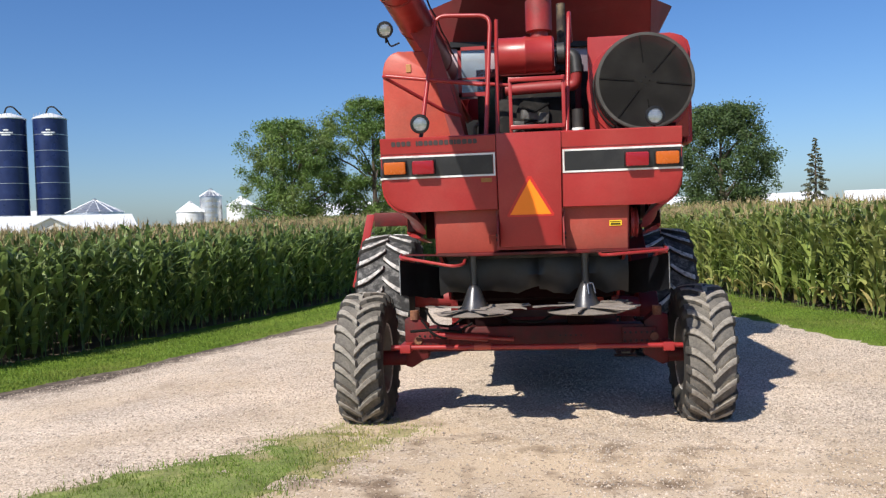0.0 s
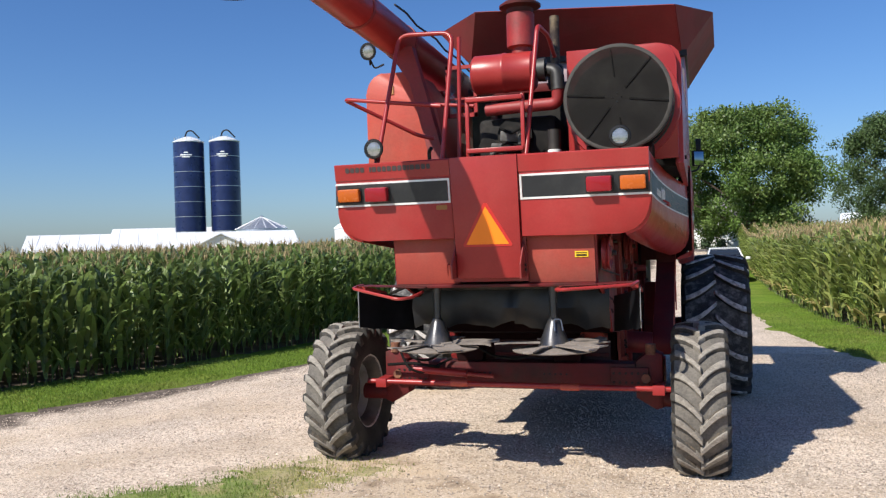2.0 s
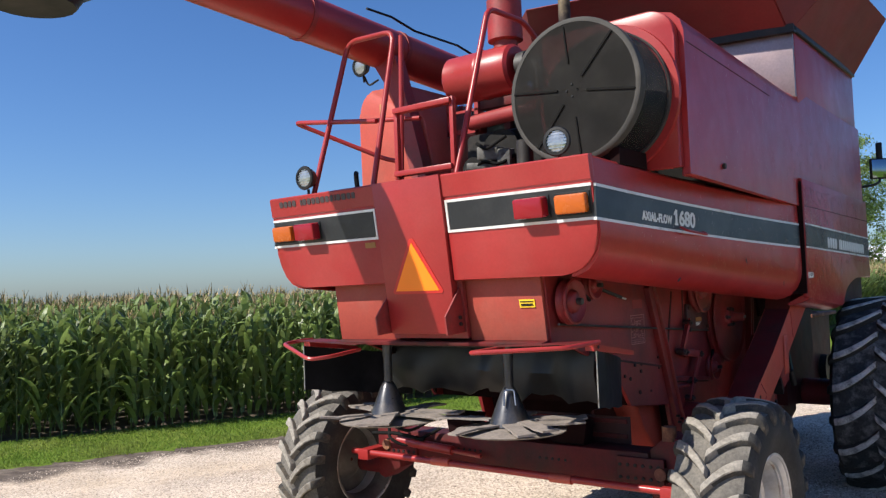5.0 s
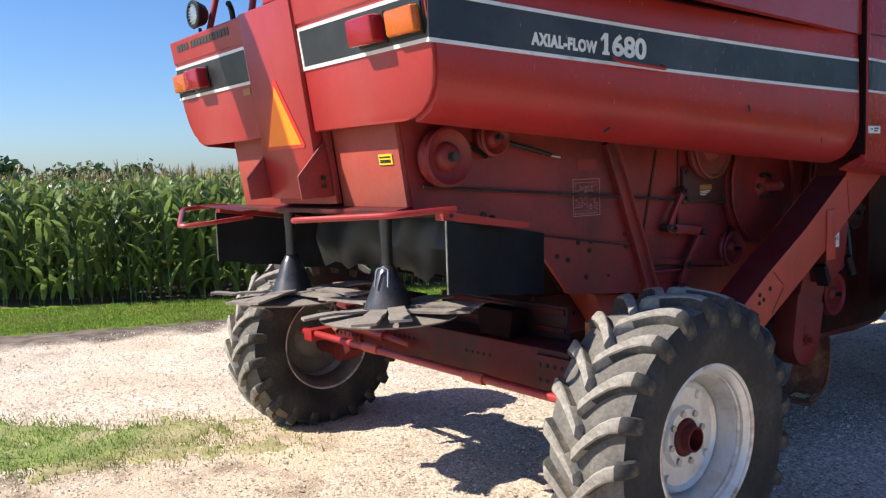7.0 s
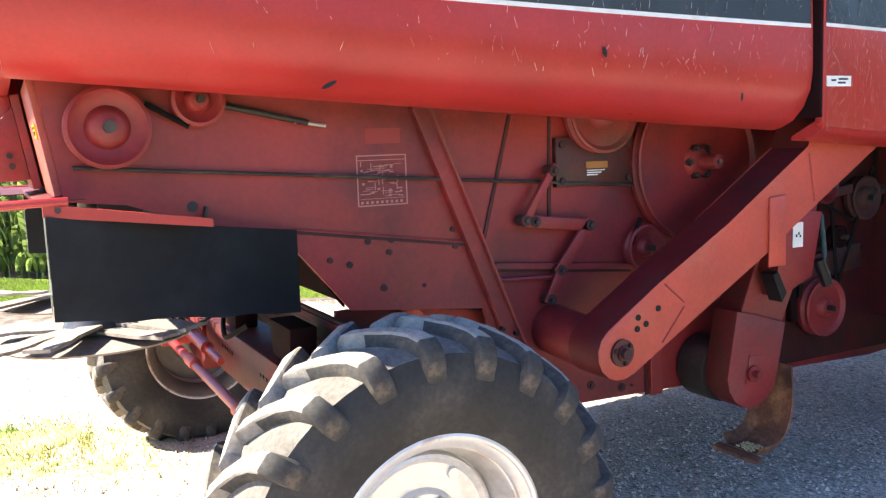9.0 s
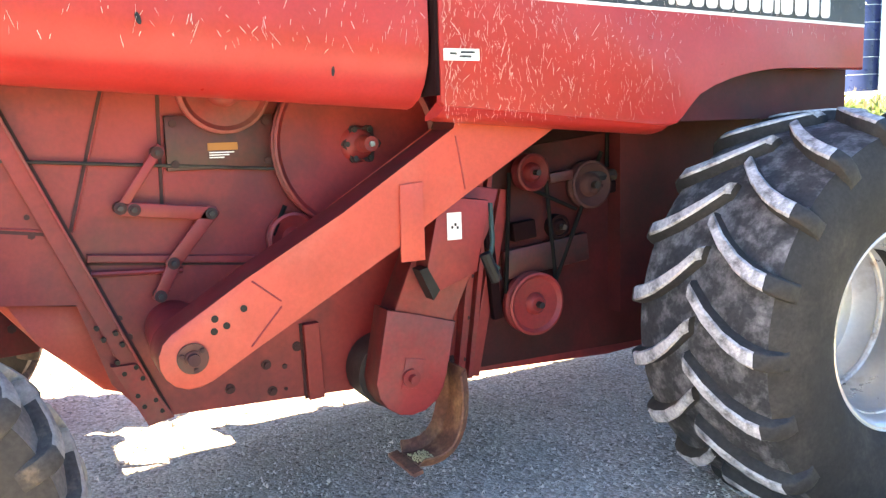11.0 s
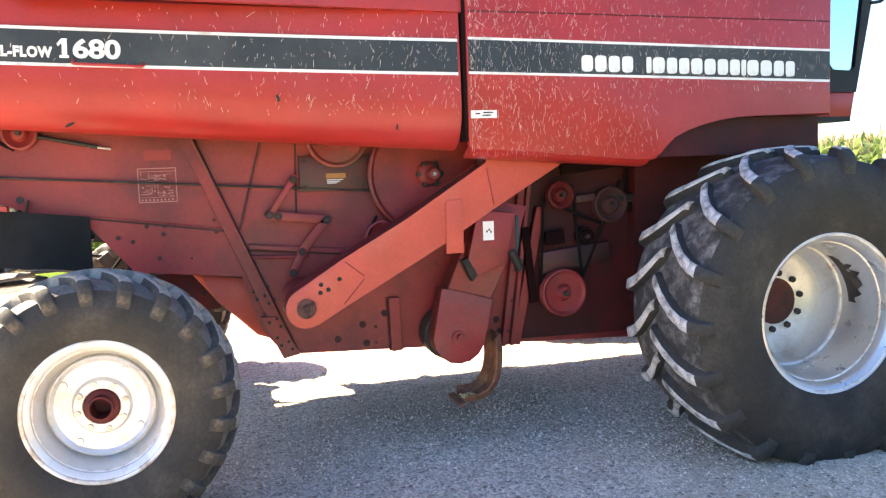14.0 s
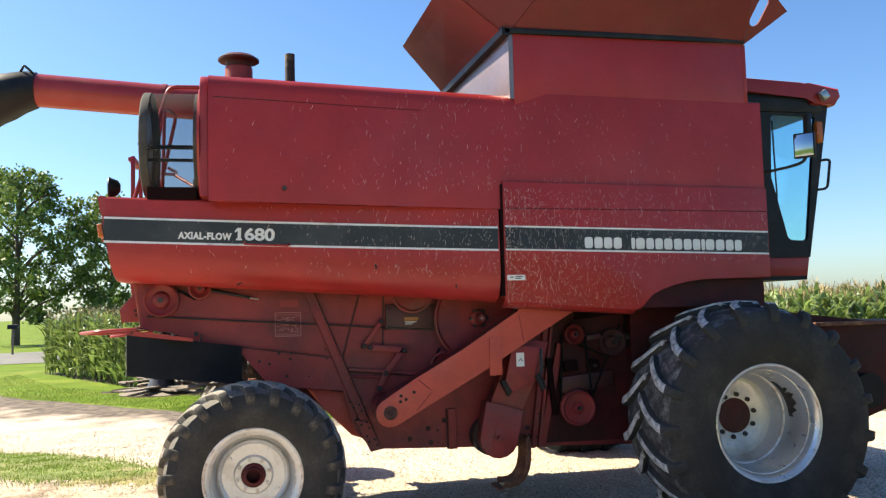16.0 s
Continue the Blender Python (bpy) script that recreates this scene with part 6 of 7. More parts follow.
tube(bm, [(1.24, 3.42, 1.40), (1.27, 3.41, 1.22), (1.28, 3.38, 1.16), (1.28, 3.43, 1.12)], 0.011, 8, 0.03)
part("cable", bm, TEAL, combine, "green-black loose cable end")
bm = B()
rod(bm, (1.27, 3.37, 1.19), (1.28, 3.42, 1.07), 0.026, n=10)
part("cable_plug", bm, BLACK, combine)
bm = B()
prism(bm, [(3.12, 1.02), (3.15, 1.06), (3.095, 1.16), (3.06, 1.15)], "x", 1.20, 1.275)
part("rubber_flap", bm, BLACK, combine, smooth=False)
bm = B()
lathe(bm, [(0, 0.04), (0.02, 0.04), (0.02, 0.018), (0.05, 0.018), (0.05, 0)], (1.165, 3.05, 0.676), "x", 16)
part("boot_bearing", bm, RED_INNER, elev)
bm = B()
prism(bm, [(3.005, 0.635), (3.095, 0.62), (3.12, 0.745), (3.03, 0.765)], "x", 1.166, 1.172, bevel=0.002)
part("boot_door", bm, RED_DARK, elev)
bm = B()
rod(bm, (0.86, 3.03, 0.665), (1.02, 3.03, 0.665), 0.155, n=28)
part("boot_ring", bm, STEEL_DARK, elev)
bm = B()
secs = []
for k in range(9):
    u = k / 8
    a = radians(20 - 125 * u)  # the way down and back along the chute
    y, z = 3.15 + 0.18 * math.cos(a) - 0.10 * max(0, u - 0.7), 0.455 + 0.19 * math.sin(a) + (0.15 * (1 - u) ** 3)
    ny_, nz_ = -0.035 * math.cos(a), -0.035 * math.sin(a)
    secs.append([(0.99, y, z), (1.17, y, z), (1.21, y + ny_ * 1.3, z + nz_ * 1.3), (1.205, y + ny_ * 1.5, z + nz_ * 1.5), (1.165, y + ny_ * 0.2, z + nz_ * 0.2), (0.995, y + ny_ * 0.2, z + nz_ * 0.2), (0.955, y + ny_ * 1.5, z + nz_ * 1.5), (0.95, y + ny_ * 1.3, z + nz_ * 1.3)])
loft(bm, secs)
chute = part("drain_chute", bm, RUST, combine, "rusty curved drain chute with spilt grain")
bm = B()
box(bm, (1.08, 3.05, 0.262), (0.27, 0.05, 0.020), (12, 0, 0), bevel=0.004)
part("chute_lip", bm, RUST, chute, "bent rusty lip")
rng = random.Random(3)
bm = B()
for k in range(110):
    bmesh.ops.create_icosphere(bm, subdivisions=1, radius=rng.uniform(0.004, 0.006), matrix=Matrix.Translation((rng.uniform(1.04, 1.14), rng.uniform(3.08, 3.17), rng.uniform(0.276, 0.288))))
tagged(part("grain", bm, material("spilt_corn", (0.55, 0.42, 0.2), 0.6), chute, "a little spilt grain"), kind="stuff")
# belly and dark inside: deep shade put into the colour, liner plates added for it
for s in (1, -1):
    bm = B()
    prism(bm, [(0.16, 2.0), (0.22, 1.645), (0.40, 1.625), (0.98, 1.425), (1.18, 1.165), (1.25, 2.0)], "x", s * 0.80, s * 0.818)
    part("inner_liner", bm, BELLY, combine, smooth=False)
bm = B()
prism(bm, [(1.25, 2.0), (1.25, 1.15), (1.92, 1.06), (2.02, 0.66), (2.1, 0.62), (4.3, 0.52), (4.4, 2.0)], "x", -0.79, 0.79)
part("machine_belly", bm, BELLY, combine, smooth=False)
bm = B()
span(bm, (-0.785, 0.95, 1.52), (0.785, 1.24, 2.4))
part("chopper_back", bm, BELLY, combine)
# front frames: deep shade behind the wheel is put into their red
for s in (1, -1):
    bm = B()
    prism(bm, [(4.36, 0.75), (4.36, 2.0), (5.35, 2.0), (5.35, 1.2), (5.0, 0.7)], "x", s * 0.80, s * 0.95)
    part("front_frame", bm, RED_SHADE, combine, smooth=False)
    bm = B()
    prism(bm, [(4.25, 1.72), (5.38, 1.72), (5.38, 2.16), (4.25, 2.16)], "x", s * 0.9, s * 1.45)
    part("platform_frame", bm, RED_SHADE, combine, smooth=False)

for s in (1, -1):  # slanting channel behind the elevator, with its bolts
    bm = B()
    for off, dx in ((-0.03, 0.05), (0.03, 0.05), (0.0, 0.02)):
        loft(bm, [[(s * 0.85, 3.46 + off - 0.012, 0.53), (s * (0.85 + dx), 3.46 + off - 0.012, 0.53), (s * (0.85 + dx), 3.46 + off + 0.012, 0.53), (s * 0.85, 3.46 + off + 0.012, 0.53)], [(s * 0.85, 3.66 + off - 0.012, 1.95), (s * (0.85 + dx), 3.66 + off - 0.012, 1.95), (s * (0.85 + dx), 3.66 + off + 0.012, 1.95), (s * 0.85, 3.66 + off + 0.012, 1.95)]])
    ch = part("body_channel", bm, RED_DARK, combine, "slanting red channel", smooth=False)
    for k in range(6):
        bm = B()
        rod(bm, (s * 0.868, 3.475 + 0.028 * k, 0.62 + 0.2 * k), (s * 0.876, 3.475 + 0.028 * k, 0.62 + 0.2 * k), 0.010, n=6)
        part("bolt", bm, GRIME_AND_SHADE, ch, smooth=False)
for k in range(9):  # open holes along the slanting frame plate
    for off in (0.0, 0.05):
        u_ = k / 8
        if (k + int(off * 20)) % 3 == 0:
            continue
        y, z = 1.905 + 0.17 * u_ - off * 0.9, 1.02 - 0.385 * u_ - off * 0.4
        bm = B()
        rod(bm, (0.880, y, z), (0.904, y, z), 0.010, n=8)
        part("bolt_hole", bm, BLACK, combine, smooth=False)
# small dark dents and scuffs on the hood
for y, z, w, h, a in SCUFFS:
    bm = B()
    prism(bm, [(w * math.cos(q), h * math.sin(q)) for q in np.linspace(0, 2 * math.pi, 13)[:-1]], "z", 0, 0.001)
    o = part("scuff", bm, BLACK, combine, "small dark dent", smooth=False)
    o.matrix_basis = pose(side_x(y) + 0.0155, y, z, 0, 0, 90 - hood_tilt(y)) @ pose(0, 0, 0, 90, 0, 0) @ pose(0, 0, 0, 0, 0, a)

# chopper deflector: hoops, side curtains, back curtain
for s in (1, -1):
    bm = B()
    tube(bm, [(s * 0.58, 0.10, 1.60 if s < 0 else 1.625), (s * 0.57, -0.20, 1.575 if s < 0 else 1.62), (s * 0.64, -0.31, 1.565 if s < 0 else 1.627), (s * 1.12, -0.10, 1.645), (s * 1.15, 0.10, 1.655), (s * 1.15, 0.2, 1.655)], 0.013, 10, 0.06)
    part("deflector_hoop", bm, RED, combine, "bent red deflector hoop")
    bm = B()
    loft(bm, [[(s * 0.55, 0.03, 1.632), (s * 1.12, 0.02, 1.655), (s * 1.12, 0.25, 1.655), (s * 0.55, 0.25, 1.632)], [(s * 0.55, 0.03, 1.637), (s * 1.12, 0.02, 1.66), (s * 1.12, 0.25, 1.66), (s * 0.55, 0.25, 1.637)]])
    part("deflector_shelf", bm, RED_IN_SHADE, combine, smooth=False)
    bm = B()
    prism(bm, [(0.13, 1.650), (0.62, 1.575), (0.62, 1.548), (0.13, 1.612)], "x", s * 1.10, s * 1.158)
    ang = part("deflector_angle", bm, RED, combine, smooth=False)
    bm = B()
    rod(bm, (s * 1.158, 0.17, 1.63), (s * 1.164, 0.17, 1.63), 0.009, n=8)
    part("bolt", bm, STEEL_DARK, ang, smooth=False)
    bm = B()
    rows = []
    for k in range(9):
        y = 0.135 + 0.845 * k / 8
        xo = 1.160 - 0.275 * (k / 8) ** 1.3  # the sheet bends in towards the body
        zt, zb = 1.613 - 0.141 * (y - 0.135), 1.300 - 0.135 * (y - 0.135) + 0.006 * math.sin(k * 2.3)
        w = 0.008 * math.sin(k * 1.3)
        rows.append([(s * (xo + w), y, zb), (s * xo, y, zt), (s * (xo + 0.008), y, zt), (s * (xo + 0.008 + w), y, zb)])
    loft(bm, rows)
    part("side_curtain", bm, CURTAIN, combine, "black rubber side curtain")
    bm = B()
    box(bm, (s * 1.168, 0.131, 1.457), (0.007, 0.004, 0.31))
    part("curtain_edge", bm, STEEL, combine, smooth=False)
rng = random.Random(21)
for x0, x1, y in ((-0.88, 0.10, 0.74), (0.06, 0.88, 0.68)):
    bm = B()
    rows = []
    n = 12
    for k in range(n + 1):
        x = x0 + (x1 - x0) * k / n
        zb = 1.25 + rng.uniform(-0.025, 0.035) + (0.05 if abs(x) < 0.1 else 0)
        bow = 0.03 * math.sin(k * 1.1)
        rows.append([(x, y + bow, zb), (x, y - 0.06 + bow * 0.4, 1.42), (x, y - 0.02, 1.60), (x, y - 0.012, 1.60), (x, y - 0.052 + bow * 0.4, 1.42), (x, y + 0.008 + bow, zb)])
    loft(bm, rows)
    part("back_curtain", bm, BACK_CURTAIN, combine, "ragged black rubber curtain")
bm = B()
rod(bm, (-0.85, 0.62, 1.60), (0.85, 0.62, 1.60), 0.02, n=10)
part("curtain_rod", bm, STEEL_DARK, combine)

# two straw spreaders: cone hub and rubber bats
def spreader(x, turn, seed):
    root = new("straw_spreader")
    root.parent = combine
    root["label"] = "spinning straw spreader with a steel cone and worn bats"
    root.matrix_basis = pose(x, 0.31, 1.137, 0, 0, turn)
    bm = B()
    lathe(bm, [(0.0, 0.130), (0.02, 0.124), (0.19, 0.056), (0.225, 0.036), (0.23, 0.030), (0.40, 0.030), (0.40, 0.034), (0.50, 0.034), (0.50, 0)], (0, 0, 0), "z", 28)
    part("cone", bm, CONE, root, "polished dark steel cone")
    bm = B()
    lathe(bm, [(-0.022, 0.0), (-0.034, 0.34), (-0.026, 0.345), (-0.004, 0.12)], (0, 0, 0), "z", 28)
    part("disc", bm, BAT, root)
    rng = random.Random(seed)
    for k in range(5):  # flat worn strips of belting, some doubled
        for lane in ((0,) if k % 2 else (-1, 1)):
            bm = B()
            L = rng.uniform(0.42, 0.54)
            rows = []
            wide, lift, skew = rng.uniform(0.040, 0.055), 0.004 * abs(lane) + rng.uniform(0.0, 0.008), rng.uniform(-0.03, 0.03)
            for q in range(7):
                u = 0.10 + (L - 0.10) * q / 6
                sag = lift + 0.014 * (lane > 0) - 0.012 * (q / 6) ** 2 * rng.uniform(-0.5, 1.3)
                c = lane * (0.040 + 0.02 * q / 6) + skew * q / 6
                w = wide + (0.010 * q / 6) + rng.uniform(-0.006, 0.006)
                rows.append([(u, c - w, sag), (u, c + w, sag + 0.004), (u, c + w, sag + 0.016), (u, c - w, sag + 0.012)])
            loft(bm, rows)
            o = part("bat", bm, BAT, root, "worn grey belting bat", smooth=False)
            o.matrix_basis = pose(0, 0, 0, 0, 0, 72 * k)
    bm = B()
    rod(bm, (0, 0, -0.055), (0, 0, -0.015), 0.02, n=10)
    part("spindle_nut", bm, STEEL_DARK, root)
    if x < 0:
        return root
    bm = B()
    tube(bm, [(0.035, -0.092, 0.13), (0.030, -0.065, 0.22), (-0.030, -0.065, 0.22), (-0.035, -0.092, 0.13)], 0.006, 6, 0.02)
    part("cone_handle", bm, STEEL, root)
    return root


spreader(-0.525, 12, 4)
spreader(0.465, 35, 8)

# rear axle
# axle and knuckle paint carries the shade under the machine in its colour
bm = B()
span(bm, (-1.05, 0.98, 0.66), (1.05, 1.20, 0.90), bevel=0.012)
axle = part("rear_axle_beam", bm, RED_IN_SHADE, combine, "red rear axle beam with rows of adjusting holes")
for s in (1, -1):
    bm = B()
    span(bm, (s * 0.84, 0.955, 0.69), (s * 1.16, 0.98, 0.87), bevel=0.004)
    pl_ = part("axle_end_plate", bm, RED_IN_SHADE, axle)
    for k in range(6):
        for z in (0.74, 0.82):
            bm = B()
            rod(bm, (s * (0.865 + 0.052 * k), 0.950, z), (s * (0.865 + 0.052 * k), 0.956, z), 0.012, n=8)
            part("bolt_hole", bm, BLACK, pl_, smooth=False)
    for k in range(5):
        bm = B()
        rod(bm, (s * (0.25 + 0.05 * k), 0.975, 0.80), (s * (0.25 + 0.05 * k), 0.982, 0.80), 0.010, n=8)
        part("bolt_hole", bm, BLACK, axle, smooth=False)
    bm = B()
    prism(bm, [(s * 1.05, 0.60), (s * 1.22, 0.50), (s * 1.28, 0.52), (s * 1.28, 0.98), (s * 1.18, 1.02), (s * 1.05, 0.92)], "y", 1.0, 1.18, bevel=0.015)
    kn = part("steering_knuckle", bm, RED_IN_SHADE, combine, "faded red steering knuckle")
    bm = B()
    rod(bm, (s * 1.18, 1.02, 0.98), (s * 1.18, 1.02, 1.07), 0.045, n=12)
    part("king_pin", bm, RUST, kn)
    bm = B()
    rod(bm, (s * 1.14, 0.94, 0.78), (s * 1.14, 1.02, 0.78), 0.04, n=12)
    part("grease_cap", bm, RUST, kn)
    bm = B()
    rod(bm, (s * 1.26, 1.08, 0.592), (s * 1.52, 1.08, 0.592), 0.075, n=18)
    part("stub_axle", bm, RED_IN_SHADE, kn)
bm = B()
tube(bm, [(-1.39, 0.83, 0.73), (1.39, 0.83, 0.71)], 0.024, 12)
tie = part("tie_rod", bm, RED, combine, "round red tie rod")
for s, z in ((-1, 0.727), (1, 0.713)):
    bm = B()
    rod(bm, (s * 0.42, 0.83, z), (s * 0.58, 0.83, z), 0.032, n=12)
    part("tie_rod_clamp", bm, RED_ORANGE, tie)
    bm = B()
    prism(bm, [(s * 1.20, 0.79), (s * 1.30, 0.79), (s * 1.30, 1.06), (s * 1.2, 1.06)], "z", z - 0.05, z + 0.03, bevel=0.006)
    part("steering_arm", bm, RED, combine)
bm = B()
rod(bm, (-0.95, 0.88, 0.84), (-0.45, 0.90, 0.80), 0.035, n=14)
rod(bm, (-0.45, 0.90, 0.80), (-0.2, 0.91, 0.78), 0.018, n=10)
part("steering_cylinder", bm, RED, combine)
bm = B()
tube(bm, [(-1.2, 0.86, 0.88), (-0.95, 0.84, 0.90), (-0.7, 0.88, 0.86)], 0.014, 8, 0.05)
part("hydraulic_hose", bm, BELT, combine)
for pts in ([(-1.05, 0.92, 1.08), (-0.95, 0.82, 0.95), (-0.80, 0.84, 0.92), (-0.68, 0.95, 1.0)], [(-1.1, 0.95, 0.98), (-0.98, 0.80, 0.86), (-0.86, 0.86, 0.80), (-0.6, 0.96, 0.94)], [(0.2, 0.95, 1.02), (0.05, 0.88, 0.94), (-0.2, 0.93, 0.96), (-0.4, 1.0, 1.05)]):
    bm = B()
    tube(bm, pts, 0.012, 8, 0.06)
    part("hydraulic_hose", bm, BELT, combine)
for x in (-0.45, 0.45):
    bm = B()
    prism(bm, [(x - 0.12, 0.90), (x + 0.12, 0.90), (x + 0.15, 1.06), (x - 0.15, 1.06)], "y", 1.02, 1.14, bevel=0.01)
    part("axle_bracket", bm, BELLY, combine)

RIM_EDGE = material("chipped_rim_edge", (0.68, 0.66, 0.62), 0.35, 0.3, 0.15, 8, (0.30, 0.17, 0.10), 7, 0.45)
HUB = material("dark_rusty_hub", (0.075, 0.016, 0.014), 0.75, 0, 0.3, 8, (0.035, 0.016, 0.013), 5, 0.5)
# wheels
def wheel(centre, s, R, W, rim_r, lugs, lug_h, rim_depth, rear):
    """A tractor tyre with bar lugs on a dished steel rim; the outer side faces s along x."""
    root = new("wheel")
    root.parent = combine
    root.matrix_basis = pose(*centre) @ Matrix.Diagonal((s, 1, 1, 1))
    root["label"] = "steered rear wheel with dusty bar-lug tyre" if rear else "large front drive wheel with bar-lug tyre"
    h = W / 2
    Rb = R - lug_h
    prof = [(-h * 0.80, rim_r + 0.005), (-h * 0.97, rim_r + (Rb - rim_r) * 0.25), (-h, rim_r + (Rb - rim_r) * 0.55), (-h * 0.96, Rb - 0.075), (-h * 0.87, Rb - 0.026), (-h * 0.66, Rb - 0.006), (-h * 0.35, Rb + 0.006), (0, Rb + 0.012), (h * 0.35, Rb + 0.006), (h * 0.66, Rb - 0.006), (h * 0.87, Rb - 0.026), (h * 0.96, Rb - 0.075), (h, rim_r + (Rb - rim_r) * 0.55), (h * 0.97, rim_r + (Rb - rim_r) * 0.25), (h * 0.80, rim_r + 0.005)]
    bm = B()
    lathe(bm, prof, (0, 0, 0), "x", 64, closed=True)
    for f in bm.faces:
        if all(math.hypot(v.co.y, v.co.z) > Rb - 0.035 for v in f.verts):
            f.material_index = 1
    part("tyre", bm, [RUBBER, RUBBER_DUSTY if rear else TREAD_FRONT], root, "black rubber tyre with a dusty tread" if rear else "worn black rubber tyre")
    # one lug for each hand, bent back from the centre and rolled over the shoulder
    datas = []
    lug_path = [(0.0, 0.010, 0, 1, 0.6), (0.03, 0.010, 0, 1, 1), (0.25, 0.006, 0, 1, 1), (0.5, 0.0, 0, 1, 1), (0.70, -0.008, 0, 1, 1), (0.82, -0.020, 0.2, 1, 1.0), (0.89, -0.036, 0.55, 0.84, 0.9), (0.93, -0.055, 0.85, 0.5, 0.62), (0.955, -0.075, 1, 0.2, 0.32), (0.97, -0.10, 1, 0, 0.05)]
    for hand in (1, -1):
        bm = B()
        rows = []
        for k, (u, dr, nx_, nr_, hh) in enumerate(lug_path):
            x = -0.012 + (h + 0.012) * u
            ang = (0.30 * (1 - (1 - u) ** 1.7) if rear else -0.405 * u ** 0.9 - 0.07 * math.sin(math.pi * u)) * (0.62 / R)
            wd = (0.028 if rear else 0.030) * (1 + 0.25 * u) / R
            sec = []
            for lift, da in ((-0.35, -1.35), (0.85, -1.0), (1.0, -0.72), (1.0, 0.72), (0.85, 1.0), (-0.35, 1.35)):
                r_ = Rb + dr + nr_ * lift * hh * lug_h
                xx = hand * (x + nx_ * lift * hh * lug_h * 0.8)
                a = ang + da * wd
                sec.append((xx, r_ * math.sin(a), r_ * math.cos(a)))
            rows.append(sec)
        loft(bm, rows)
        bmesh.ops.recalc_face_normals(bm, faces=bm.faces)
        for f in bm.faces:
            c_ = f.calc_center_median()
            worn = math.hypot(c_.y, c_.z) > R - 0.030 and abs(c_.x) < h * 0.90
            f.material_index = 0 if worn else 1
        me = bpy.data.meshes.new("lug")
        bm.to_mesh(me)
        bm.free()
        me.shade_smooth()
        me.set_sharp_from_angle(angle=radians(40))
        me.materials.append(LUG_DUSTY if rear else RUBBER_LUG)
        me.materials.append(LUG_SIDE if rear else RUBBER)
        datas.append(me)
    for k in range(lugs):
        for q, me in enumerate(datas):
            o = new("lug", me)
            o.parent = root
            o.matrix_basis = Matrix.Rotation(2 * math.pi * (k + 0.5 * q) / lugs, 4, "X")
    # rim
    d = rim_depth
    bm = B()
    prof = [(-h * 0.78, rim_r), (-h * 0.78, rim_r + 0.028), (-h * 0.74, rim_r + 0.03), (-h * 0.70, rim_r - 0.01), (-h * 0.3, rim_r - 0.05), (h * 0.25, rim_r - 0.055), (h * 0.55, rim_r - 0.02), (h * 0.72, rim_r - 0.012), (h * 0.76, rim_r + 0.03), (h * 0.82, rim_r + 0.032), (h * 0.83, rim_r + 0.02), (h * 0.79, rim_r - 0.008), (h * 0.72, rim_r - 0.026), (h * 0.55, rim_r - 0.034), (h * 0.25, rim_r - 0.068), (-h * 0.3, rim_r - 0.063), (-h * 0.68, rim_r - 0.03)]
    lathe(bm, prof, (0, 0, 0), "x", 56, closed=True)
    bm.normal_update()
    # inward part darker on rear rims: dirt and inner shade in one colour
    for f in bm.faces:
        f.material_index = 1 if f.calc_center_median().x < -0.02 else 0
    part("rim", bm, [RIM if rear else RIM_BARREL, RIM_BACK if rear else RIM_BARREL], root, "silver-white painted steel rim")
    bm = B()
    if rear:
        dish = [(d - 0.06, 0.0), (d - 0.06, 0.072), (d + 0.004, 0.084), (d + 0.012, 0.090), (d + 0.012, 0.128), (d + 0.004, 0.134), (d - 0.012, 0.142), (d - 0.008, 0.222), (d + 0.006, 0.240), (d + 0.002, 0.250), (d - 0.03, 0.256), (d - 0.036, 0.280), (d - 0.03, 0.16), (d - 0.07, 0.10), (d - 0.07, 0.0)]
    else:
        dish = [(d, 0.0), (d, rim_r * 0.52), (d + 0.012, rim_r * 0.56), (d + 0.014, rim_r * 0.74), (d + 0.05, rim_r * 0.80), (d + 0.12, rim_r * 0.845), (d + 0.17, rim_r * 0.86), (d + 0.18, rim_r - 0.052), (d + 0.16, rim_r - 0.052), (d + 0.03, rim_r * 0.82), (d, rim_r * 0.74), (d - 0.02, rim_r * 0.52), (d - 0.02, 0.0)]
    lathe(bm, dish, (0, 0, 0), "x", 48)
    bmesh.ops.recalc_face_normals(bm, faces=bm.faces)
    # back of the disc takes the colour with shade in it
    for f in bm.faces:
        f.material_index = 1 if f.normal.x < -0.3 else 0
    disc = part("wheel_disc", bm, [RIM, RIM_BACK], root, "dished silver wheel disc")
    for xr, rr_, tr in (((h * 0.80, rim_r + 0.014, 0.013), (h * 0.62, rim_r - 0.026, 0.010)) if rear else ((h * 0.80, rim_r + 0.012, 0.010), (h * 0.60, rim_r - 0.030, 0.010), (-0.03, rim_r - 0.066, 0.016))):
        bm = B()
        lathe(bm, [(xr + tr * math.cos(q), rr_ + tr * math.sin(q)) for q in np.linspace(0, 2 * math.pi, 9)[:-1]], (0, 0, 0), "x", 56, closed=True)
        part("rim_bead", bm, RIM_EDGE, root, "scuffed rim edge")
    bm = B()
    lathe(bm, [(-h * 0.78 + 0.012 * math.cos(q), rim_r + 0.016 + 0.012 * math.sin(q)) for q in np.linspace(0, 2 * math.pi, 9)[:-1]], (0, 0, 0), "x", 56, closed=True)
    part("rim_bead", bm, RIM_EDGE, root, "scuffed rim edge")
    bm = B()
    hub_r = rim_r * (0.27 if rear else 0.33)
